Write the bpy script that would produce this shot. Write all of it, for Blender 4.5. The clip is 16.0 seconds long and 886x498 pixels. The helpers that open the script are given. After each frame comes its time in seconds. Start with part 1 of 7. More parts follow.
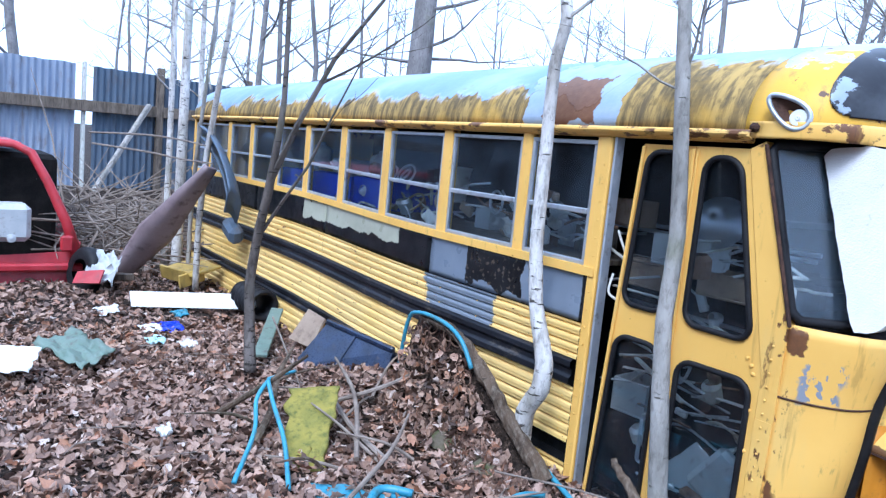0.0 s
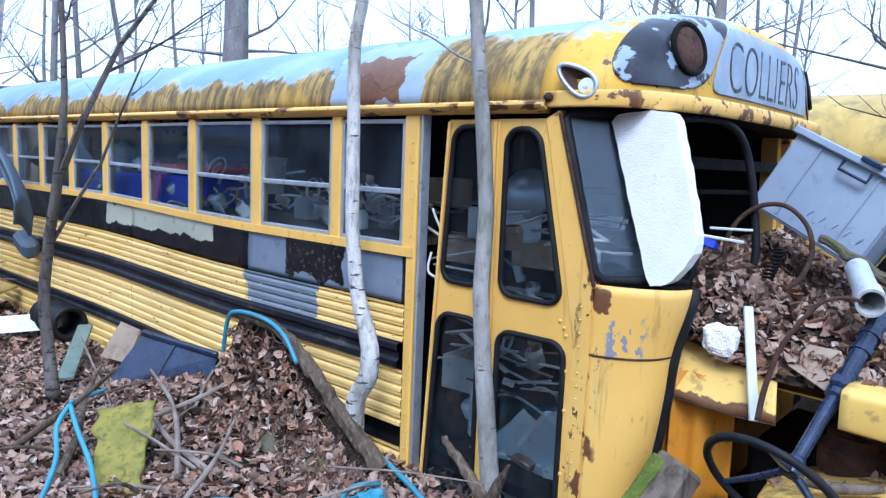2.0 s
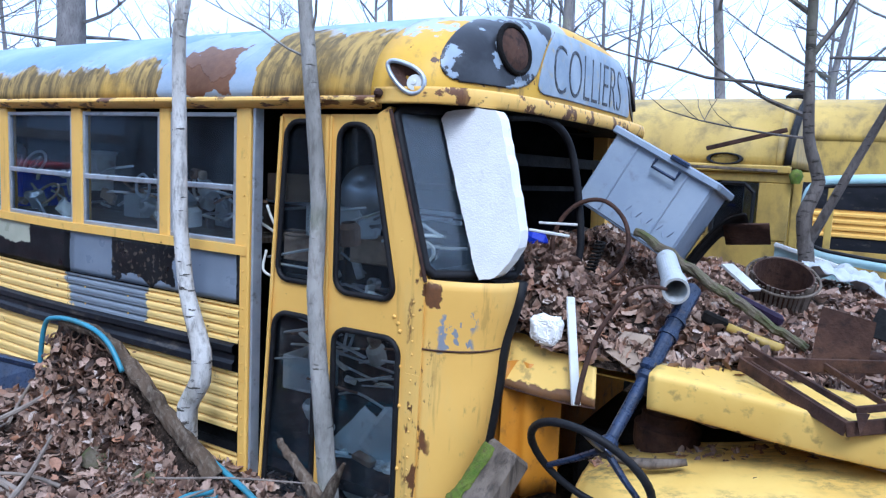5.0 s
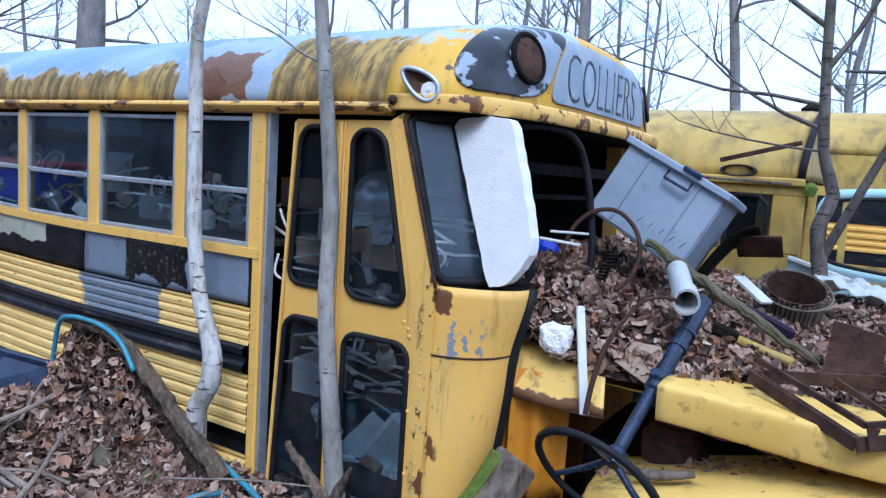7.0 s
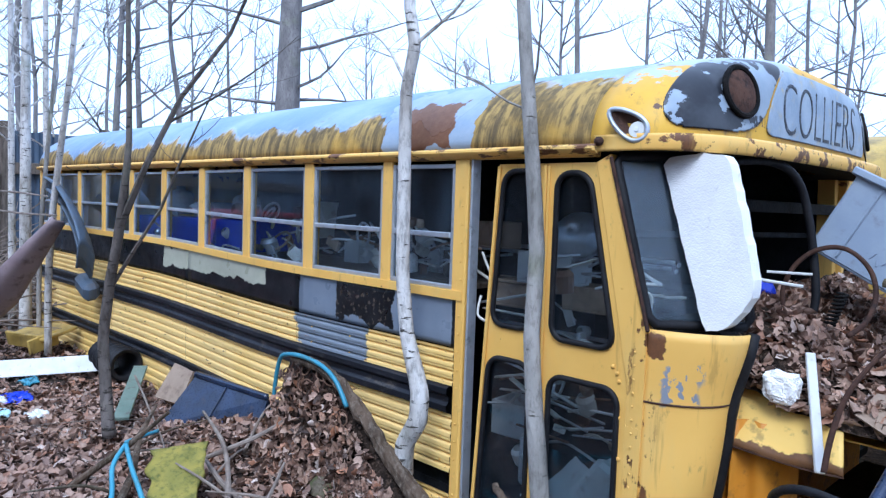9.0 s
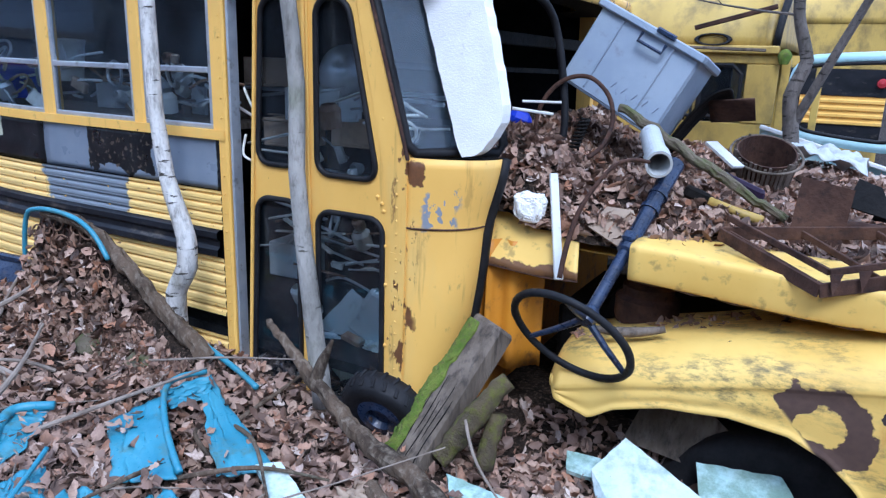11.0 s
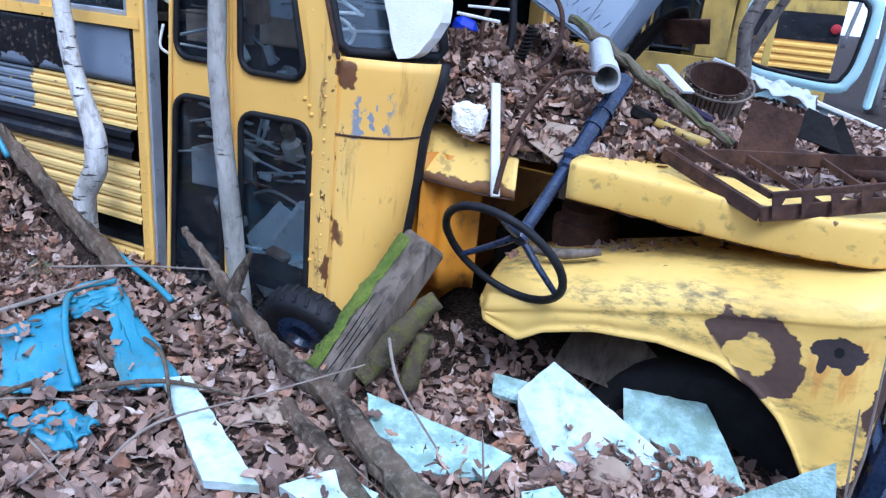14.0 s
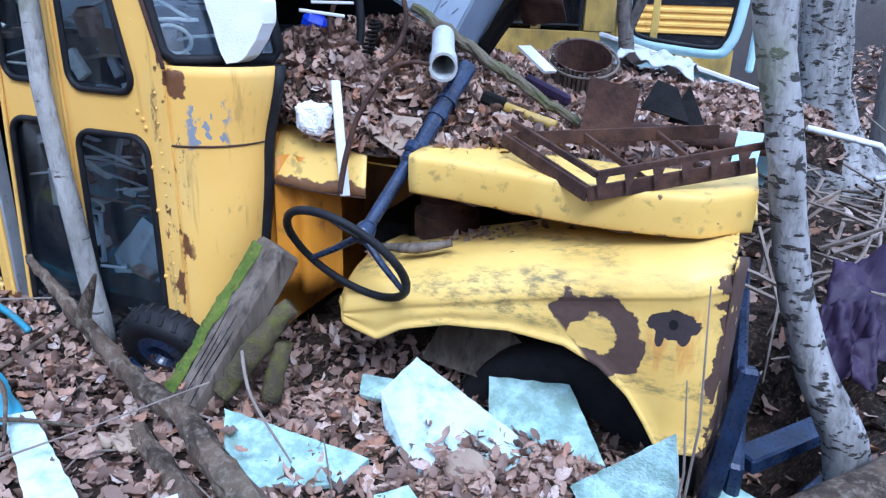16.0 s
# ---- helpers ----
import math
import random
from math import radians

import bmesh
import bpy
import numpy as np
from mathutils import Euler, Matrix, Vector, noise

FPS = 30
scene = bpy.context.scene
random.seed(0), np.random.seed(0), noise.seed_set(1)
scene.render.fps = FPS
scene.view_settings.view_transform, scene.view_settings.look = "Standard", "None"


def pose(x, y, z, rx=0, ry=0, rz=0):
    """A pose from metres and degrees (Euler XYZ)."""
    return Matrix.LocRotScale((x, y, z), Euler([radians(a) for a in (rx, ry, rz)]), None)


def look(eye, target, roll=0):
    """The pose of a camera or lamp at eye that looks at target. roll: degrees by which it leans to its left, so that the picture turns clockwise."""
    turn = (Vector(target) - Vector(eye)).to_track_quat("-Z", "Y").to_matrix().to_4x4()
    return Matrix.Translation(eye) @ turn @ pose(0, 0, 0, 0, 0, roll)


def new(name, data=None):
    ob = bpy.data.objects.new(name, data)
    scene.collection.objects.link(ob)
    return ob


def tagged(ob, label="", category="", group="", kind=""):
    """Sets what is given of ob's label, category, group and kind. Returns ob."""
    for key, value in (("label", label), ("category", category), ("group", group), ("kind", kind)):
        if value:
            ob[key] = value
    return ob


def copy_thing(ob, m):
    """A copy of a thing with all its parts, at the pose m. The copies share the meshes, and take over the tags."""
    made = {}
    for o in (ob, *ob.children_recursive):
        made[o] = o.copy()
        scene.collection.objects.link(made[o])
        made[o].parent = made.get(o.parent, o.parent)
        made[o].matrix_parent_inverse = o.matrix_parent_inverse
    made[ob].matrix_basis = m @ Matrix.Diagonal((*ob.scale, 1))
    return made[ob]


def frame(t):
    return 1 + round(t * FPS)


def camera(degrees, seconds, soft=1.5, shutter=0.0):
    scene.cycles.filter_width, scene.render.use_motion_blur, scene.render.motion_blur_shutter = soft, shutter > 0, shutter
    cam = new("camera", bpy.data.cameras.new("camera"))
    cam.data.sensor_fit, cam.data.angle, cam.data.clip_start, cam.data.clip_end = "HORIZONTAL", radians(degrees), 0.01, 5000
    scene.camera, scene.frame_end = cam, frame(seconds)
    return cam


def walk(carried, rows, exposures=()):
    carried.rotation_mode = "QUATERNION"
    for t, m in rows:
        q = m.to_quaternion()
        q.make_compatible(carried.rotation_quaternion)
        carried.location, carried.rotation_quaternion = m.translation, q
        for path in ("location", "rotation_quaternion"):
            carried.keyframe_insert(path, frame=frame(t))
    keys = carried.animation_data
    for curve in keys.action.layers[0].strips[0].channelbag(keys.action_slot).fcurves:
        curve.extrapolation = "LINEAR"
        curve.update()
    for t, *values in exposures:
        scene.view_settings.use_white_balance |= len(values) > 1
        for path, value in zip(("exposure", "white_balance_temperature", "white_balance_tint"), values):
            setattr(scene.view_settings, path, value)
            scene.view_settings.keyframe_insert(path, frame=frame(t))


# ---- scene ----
cam = camera(63.8, 16.0, soft=1.3)
PATH = [
    (0, (2.832, -2.524, 2.357), (1.23, -1.354, 2.103), 5.5),
    (0.5, (2.822, -2.488, 2.354), (1.243, -1.289, 2.093), 4.3),
    (1, (2.828, -2.443, 2.338), (1.338, -1.135, 2.077), 3.6),
    (1.5, (2.839, -2.407, 2.315), (1.461, -0.983, 2.048), 3.4),
    (2, (2.849, -2.375, 2.316), (1.543, -0.88, 2.073), 2.3),
    (2.5, (2.869, -2.357, 2.329), (1.608, -0.822, 2.104), 1.7),
    (3, (2.902, -2.344, 2.326), (1.693, -0.765, 2.11), 2.0),
    (3.5, (2.919, -2.31, 2.31), (1.816, -0.662, 2.048), 1.9),
    (4, (2.946, -2.281, 2.309), (1.947, -0.565, 2.065), 2.2),
    (4.2, (2.948, -2.276, 2.316), (1.966, -0.55, 2.074), 2.2),
    (6.3, (2.951, -2.309, 2.306), (1.887, -0.631, 2.081), 4.0),
    (6.5, (2.944, -2.312, 2.299), (1.884, -0.633, 2.065), 4.1),
    (7, (2.956, -2.29, 2.315), (1.92, -0.593, 2.099), 3.7),
    (7.5, (2.886, -2.349, 2.347), (1.621, -0.806, 2.215), 2.1),
    (8, (2.856, -2.388, 2.336), (1.502, -0.92, 2.232), 2.4),
    (8.5, (2.832, -2.417, 2.341), (1.43, -0.994, 2.229), 2.2),
    (9, (2.84, -2.398, 2.316), (1.431, -0.984, 2.19), 2.0),
    (9.5, (2.872, -2.343, 2.259), (1.622, -0.793, 2.068), 3.1),
    (10, (2.954, -2.255, 2.237), (1.973, -0.557, 1.846), 1.9),
    (10.2, (2.998, -2.243, 2.221), (2.091, -0.52, 1.766), 1.3),
    (12.3, (2.911, -2.364, 2.243), (1.91, -0.717, 1.71), 3.5),
    (12.5, (2.922, -2.354, 2.237), (1.943, -0.689, 1.717), 3.6),
    (13, (2.925, -2.306, 2.219), (2.002, -0.608, 1.706), 4.4),
    (13.5, (2.933, -2.218, 2.132), (2.019, -0.554, 1.502), 6.0),
    (14, (2.978, -2.133, 2.11), (2.195, -0.418, 1.442), 5.6),
    (14.5, (3.007, -2.118, 2.102), (2.28, -0.385, 1.419), 3.8),
    (15, (3.119, -2.062, 2.114), (2.475, -0.307, 1.403), 3.2),
    (15.5, (3.223, -2.02, 2.108), (2.63, -0.26, 1.365), 1.4),
    (16, (3.304, -1.934, 2.157), (2.629, -0.184, 1.462), 1.6),
]
walk(cam, [(t, look(eye, target, roll)) for t, eye, target, roll in PATH], [(0, 0.64, 5250, 10), (1, 0.48, 5250, 10), (3, 0.48, 5250, 10), (7, 0.11, 5250, 10), (9, 0.25, 5300, 10), (12.5, 0.40, 5120, 12), (16, 0.54, 4980, 12)])

# ---- light ----
world = bpy.data.worlds.new("overcast")
scene.world = world
world.use_nodes = True
wt = world.node_tree
bg = wt.nodes["Background"]
sky = wt.nodes.new("ShaderNodeTexSky")
sky.sky_type, sky.sun_disc, sky.sun_elevation, sky.sun_rotation = "NISHITA", False, radians(48), radians(150)
sky.air_density, sky.dust_density = 1.0, 4.0
wmix = wt.nodes.new("ShaderNodeMix")
wmix.data_type = "RGBA"
wmix.inputs[0].default_value = 0.8
wmix.inputs[7].default_value = (8.2, 9.6, 12.2, 1)
wt.links.new(sky.outputs[0], wmix.inputs[6])
wt.links.new(wmix.outputs[2], bg.inputs[0])
bg.inputs[1].default_value = 0.15
sun = new("sun", bpy.data.lights.new("sun", "SUN"))
sun.data.energy, sun.data.angle, sun.data.color = 2.0, radians(20), (1.0, 0.98, 0.95)
sun.matrix_world = look((4, -6, 9), (0, 0, 0))
scene.view_settings.exposure = 0.0


# ---- materials ----
class Nodes:
    """Short forms for a node tree: position, noise, arithmetic, mixing."""

    def __init__(self, name):
        self.mat = bpy.data.materials.new(name)
        self.mat.use_nodes = True
        self.t = self.mat.node_tree
        self.bsdf = self.t.nodes["Principled BSDF"]
        self.geo = self.t.nodes.new("ShaderNodeNewGeometry")
        sep = self.t.nodes.new("ShaderNodeSeparateXYZ")
        self.t.links.new(self.geo.outputs["Position"], sep.inputs[0])
        self.x, self.y, self.z = sep.outputs

    def put(self, value, socket):
        if isinstance(value, bpy.types.NodeSocket):
            self.t.links.new(value, socket)
        elif isinstance(value, tuple) and len(value) == 3 and socket.type == "RGBA":
            socket.default_value = (*value, 1)
        else:
            socket.default_value = value

    def m(self, op, a, b=0.0, c=0.0):
        n = self.t.nodes.new("ShaderNodeMath")
        n.operation = op
        for v, s in zip((a, b, c), n.inputs):
            self.put(v, s)
        return n.outputs[0]

    def noise(self, scale, detail=5.0, stretch=(1, 1, 1), rough=0.55, shift=0.0):
        mp = self.t.nodes.new("ShaderNodeMapping")
        self.t.links.new(self.geo.outputs["Position"], mp.inputs[0])
        mp.inputs[1].default_value = (shift, shift * 1.7, shift * 0.6)
        mp.inputs[3].default_value = stretch
        n = self.t.nodes.new("ShaderNodeTexNoise")
        self.t.links.new(mp.outputs[0], n.inputs["Vector"])
        n.inputs["Scale"].default_value, n.inputs["Detail"].default_value, n.inputs["Roughness"].default_value = scale, detail, rough
        return n.outputs["Fac"]

    def ramp(self, v, lo, hi, a=0.0, b=1.0):
        n = self.t.nodes.new("ShaderNodeMapRange")
        n.interpolation_type = "SMOOTHSTEP"
        for k, val in enumerate((v, lo, hi, a, b)):
            self.put(val, n.inputs[k])
        return n.outputs[0]

    def mix(self, f, a, b):
        n = self.t.nodes.new("ShaderNodeMix")
        n.data_type = "RGBA"
        for k, v in ((0, f), (6, a), (7, b)):
            self.put(v, n.inputs[k])
        return n.outputs[2]

    def box(self, x0, x1, z0, z1, edge, rag=0.0, scale=9.0, axis="x", shift=0.0):
        """1 inside the stretch, with an edge torn by noise."""
        u = self.x if axis == "x" else self.y
        d = self.m("MINIMUM", self.m("MINIMUM", self.m("SUBTRACT", u, x0), self.m("SUBTRACT", x1, u)),
                   self.m("MINIMUM", self.m("SUBTRACT", self.z, z0), self.m("SUBTRACT", z1, self.z)))
        if rag:
            d = self.m("ADD", d, self.m("MULTIPLY", self.m("SUBTRACT", self.noise(scale, 6, shift=shift), 0.5), rag))
        return self.ramp(d, -edge, edge)

    def bump(self, height, strength, distance=0.01):
        n = self.t.nodes.new("ShaderNodeBump")
        n.inputs["Strength"].default_value, n.inputs["Distance"].default_value = strength, distance
        self.t.links.new(height, n.inputs["Height"])
        self.t.links.new(n.outputs[0], self.bsdf.inputs["Normal"])

    def out(self, colour, rough=0.6, metal=0.0, spec=0.5):
        self.put(colour, self.bsdf.inputs["Base Color"])
        self.put(rough, self.bsdf.inputs["Roughness"])
        self.put(metal, self.bsdf.inputs["Metallic"])
        self.bsdf.inputs["Specular IOR Level"].default_value = spec
        return self.mat


def plain(name, a, b, scale=6.0, rough=0.7, metal=0.0, bump=0.25, fine=70.0, dirt=None, amount=0.35, stretch=(1, 1, 1), spec=0.4, hue=0.0):
    """A surface of two tones at one scale, fine grain at another, and patches of dirt."""
    n = Nodes(name)
    f = n.ramp(n.noise(scale, 6, stretch), 0.3, 0.7)
    c = n.mix(f, a, b)
    g = n.noise(fine, 3, stretch, shift=3.0)
    if dirt:
        c = n.mix(n.m("MULTIPLY", n.ramp(n.noise(scale * 2.3, 7, stretch, 0.65, 9.0), 0.62 - amount * 0.4, 0.8 - amount * 0.2), 0.9), c, dirt)
    if hue:
        o = n.t.nodes.new("ShaderNodeObjectInfo")
        h = n.t.nodes.new("ShaderNodeHueSaturation")
        n.put(n.ramp(o.outputs["Random"], 0.0, 1.0, 1 - hue, 1 + hue), h.inputs["Value"])
        n.put(c, h.inputs["Color"])
        c = h.outputs[0]
    n.bump(n.m("ADD", g, n.m("MULTIPLY", f, 0.6)), bump, 0.006)
    return n.out(c, n.ramp(g, 0.2, 0.8, max(rough - 0.12, 0.02), min(rough + 0.12, 1.0)), metal, spec)


YEL, YEL2, RUST, RUST2 = (0.86, 0.52, 0.125), (0.78, 0.455, 0.10), (0.10, 0.045, 0.022), (0.20, 0.085, 0.03)


def bus_yellow():
    n = Nodes("bus_yellow_paint")
    c = n.mix(n.ramp(n.noise(1.6, 4), 0.35, 0.7), YEL, YEL2)
    c = n.mix(n.ramp(n.noise(5, 6, (1, 1, 0.35), shift=4), 0.5, 0.75, 0, 0.45), c, (0.68, 0.50, 0.18))
    c = n.mix(n.ramp(n.noise(14, 7, (1, 1, 0.5), 0.7, 2), 0.60, 0.72, 0, 0.55), c, (0.30, 0.19, 0.06))
    chip = n.ramp(n.noise(17, 6, rough=0.6, shift=7), 0.72, 0.735)
    seam = n.m("MULTIPLY", n.box(1.47, 1.575, 0.7, 1.92, 0.02, 0.05, 20), n.ramp(n.noise(15, 6, (1, 1, 0.45), 0.6, 1), 0.53, 0.57))
    corner = n.box(1.535, 1.60, 1.775, 1.86, 0.004, 0.09, 24, shift=3)
    rail = n.m("MULTIPLY", n.ramp(n.z, 2.50, 2.515), n.ramp(n.noise(10, 6, (0.5, 1, 1), 0.65, 6), 0.545, 0.585))
    chip = n.m("MAXIMUM", n.m("MAXIMUM", chip, rail), n.m("MAXIMUM", seam, corner))
    c = n.mix(chip, c, n.mix(n.noise(60, 3), RUST, RUST2))
    scrape = n.m("MULTIPLY", n.box(1.60, 1.715, 1.60, 1.755, 0.01, 0.10, 14), n.ramp(n.noise(24, 4, (1, 1, 0.7), 0.5, 8), 0.53, 0.55))
    c = n.mix(scrape, c, (0.25, 0.27, 0.31))
    run = n.ramp(n.noise(26, 5, (1, 1, 0.08), 0.6, 5), 0.58, 0.72, 0, 0.5)
    c = n.mix(run, c, (0.42, 0.24, 0.06))
    g = n.noise(90, 3)
    n.bump(n.m("SUBTRACT", n.m("MULTIPLY", g, 0.25), chip), 0.25, 0.003)
    return n.out(c, n.ramp(g, 0.2, 0.8, 0.38, 0.6), 0, 0.4)


def side_black():
    """Black window band, with a pale patch and a grey sheet whose black paint has peeled."""
    n = Nodes("side_band_paint")
    c = n.mix(n.ramp(n.noise(4, 5), 0.4, 0.7), (0.005, 0.006, 0.008), (0.016, 0.017, 0.02))
    pale = n.box(-2.62, -1.13, 1.77, 1.92, 0.004, 0.14, 7)
    c = n.mix(pale, c, n.mix(n.noise(12, 5), (0.36, 0.37, 0.27), (0.50, 0.50, 0.40)))
    grey = n.m("MULTIPLY", n.box(-0.74, 0.53, 1.5, 1.9, 0.004, 0.015, 30), n.m("SUBTRACT", 1.0, n.box(-0.38, 0.11, 1.67, 1.95, 0.003, 0.17, 8, shift=5)))
    c = n.mix(grey, c, n.mix(n.noise(5, 6), (0.13, 0.16, 0.21), (0.24, 0.28, 0.34)))
    rim = n.m("MULTIPLY", n.box(-0.42, 0.15, 1.63, 1.95, 0.02, 0.17, 8, shift=5), n.ramp(n.noise(34, 5), 0.57, 0.62))
    c = n.mix(n.m("MULTIPLY", rim, 0.25), c, (0.33, 0.25, 0.18))
    n.bump(n.m("ADD", n.noise(80, 3), grey), 0.2, 0.003)
    return n.out(c, n.ramp(n.noise(9, 4), 0.3, 0.7, 0.25, 0.5), 0, 0.4)


def side_ribs():
    """Yellow ribbed siding, rust at the rivets, grey overspray on one stretch."""
    n = Nodes("ribbed_siding_paint")
    c = n.mix(n.ramp(n.noise(1.3, 5), 0.35, 0.7), (0.88, 0.63, 0.24), (0.80, 0.54, 0.16))
    c = n.mix(n.ramp(n.noise(7, 6, (0.35, 1, 2.5), 0.65), 0.5, 0.72, 0, 0.42), c, (0.52, 0.38, 0.15))
    grey = n.box(-0.735, -0.08, 1.40, 1.70, 0.006, 0.22, 7, shift=2)
    c = n.mix(grey, c, n.mix(n.noise(6, 6), (0.15, 0.18, 0.22), (0.25, 0.28, 0.32)))
    chip = n.ramp(n.noise(21, 6, (0.5, 1, 1.4), 0.6, 4), 0.66, 0.69)
    c = n.mix(chip, c, n.mix(n.noise(60, 3), RUST, RUST2))
    n.bump(n.noise(70, 3), 0.15, 0.003)
    return n.out(c, 0.5, 0, 0.4)


def roof_paint():
    """Silver-blue roof coat torn back over mossy, rust-streaked yellow."""
    n = Nodes("peeling_roof_paint")
    streak = n.noise(17, 7, (1.2, 0.3, 0.14), 0.68)
    under = n.mix(n.ramp(streak, 0.38, 0.6), (0.45, 0.30, 0.09), (0.14, 0.10, 0.045))
    under = n.mix(n.ramp(n.noise(24, 6, (1, 1, 0.5), shift=5), 0.5, 0.72, 0, 0.85), under, (0.10, 0.075, 0.035))
    under = n.mix(n.ramp(n.noise(3.3, 5, shift=8), 0.50, 0.7, 0, 0.7), under, (0.60, 0.36, 0.06))
    coat = n.mix(n.ramp(n.noise(1.8, 6), 0.35, 0.7), (0.19, 0.30, 0.47), (0.34, 0.45, 0.60))
    coat = n.mix(n.ramp(n.noise(16, 6, (0.6, 1, 1), 0.65), 0.58, 0.75, 0, 0.5), coat, (0.23, 0.19, 0.15))
    front = n.ramp(n.x, 0.45, 0.62, 0.0, 0.16)
    level = n.m("ADD", n.m("ADD", 2.715, front), n.m("MULTIPLY", n.m("SUBTRACT", n.noise(3.4, 4, (1, 0.2, 0.2), 0.5, 3.3), 0.5), 0.44))
    level = n.m("ADD", level, n.m("MULTIPLY", n.m("SUBTRACT", n.noise(22, 4, (1, 0.5, 0.3)), 0.5), 0.07))
    over = n.ramp(n.m("SUBTRACT", n.z, level), -0.004, 0.006)
    c = n.mix(over, under, coat)
    rim = n.m("MULTIPLY", n.ramp(n.m("ABSOLUTE", n.m("SUBTRACT", n.z, level)), 0.0, 0.03, 1, 0), n.ramp(n.noise(11, 4), 0.45, 0.55))
    c = n.mix(n.m("MULTIPLY", rim, 0.6), c, (0.52, 0.57, 0.62))
    bare = n.box(0.10, 0.46, 2.60, 2.80, 0.004, 0.26, 6, shift=1)
    c = n.mix(bare, c, n.mix(n.noise(30, 5), (0.13, 0.055, 0.03), (0.24, 0.12, 0.06)))
    torn = n.m("MULTIPLY", n.box(-0.02, 0.60, 2.56, 2.90, 0.004, 0.26, 7, shift=6), n.m("SUBTRACT", 1.0, bare))
    c = n.mix(torn, c, n.mix(n.noise(9, 4), (0.22, 0.32, 0.46), (0.46, 0.53, 0.60)))
    n.bump(n.m("ADD", n.m("MULTIPLY", over, 1.2), n.m("MULTIPLY", n.noise(45, 5), 0.6)), 0.4, 0.006)
    return n.out(c, n.mix(over, (0.75, 0.75, 0.75), (0.48, 0.48, 0.48)), 0, 0.35)


def cap_paint():
    """Yellow front cap with flaking silver coat on its crown."""
    n = Nodes("front_cap_paint")
    c = n.mix(n.ramp(n.noise(3, 5), 0.35, 0.7), (0.74, 0.43, 0.04), (0.60, 0.33, 0.04))
    c = n.mix(n.ramp(n.noise(12, 6, (1, 1, 0.3), 0.65), 0.55, 0.72, 0, 0.7), c, (0.23, 0.14, 0.05))
    lvl = n.m("ADD", n.z, n.m("MULTIPLY", n.m("SUBTRACT", n.noise(6, 5, shift=2.5), 0.5), 0.34))
    coat = n.m("MULTIPLY", n.ramp(lvl, 2.865, 2.877), n.ramp(n.y, 0.85, 0.9, 1, 0))
    c = n.mix(coat, c, n.mix(n.noise(5, 6), (0.30, 0.37, 0.46), (0.55, 0.59, 0.63)))
    chip = n.ramp(n.noise(19, 6, shift=7), 0.66, 0.68)
    c = n.mix(chip, c, RUST)
    n.bump(n.m("ADD", coat, n.m("MULTIPLY", n.noise(60, 3), 0.3)), 0.3, 0.004)
    return n.out(c, 0.5, 0, 0.4)


def cap_black():
    n = Nodes("cap_lamp_panel_paint")
    c = n.mix(n.ramp(n.noise(6, 5), 0.4, 0.7), (0.012, 0.013, 0.018), (0.05, 0.055, 0.065))
    coat = n.ramp(n.m("ADD", n.noise(7, 5, shift=3), n.m("MULTIPLY", n.ramp(n.m("ABSOLUTE", n.m("SUBTRACT", n.y, 0.46)), 0.0, 0.3, 1, 0), 0.10)), 0.575, 0.59)
    c = n.mix(coat, c, n.mix(n.noise(9, 6), (0.19, 0.25, 0.33), (0.40, 0.46, 0.52)))
    n.bump(n.m("ADD", coat, n.m("MULTIPLY", n.noise(60, 3), 0.3)), 0.3, 0.003)
    return n.out(c, 0.35, 0, 0.45)


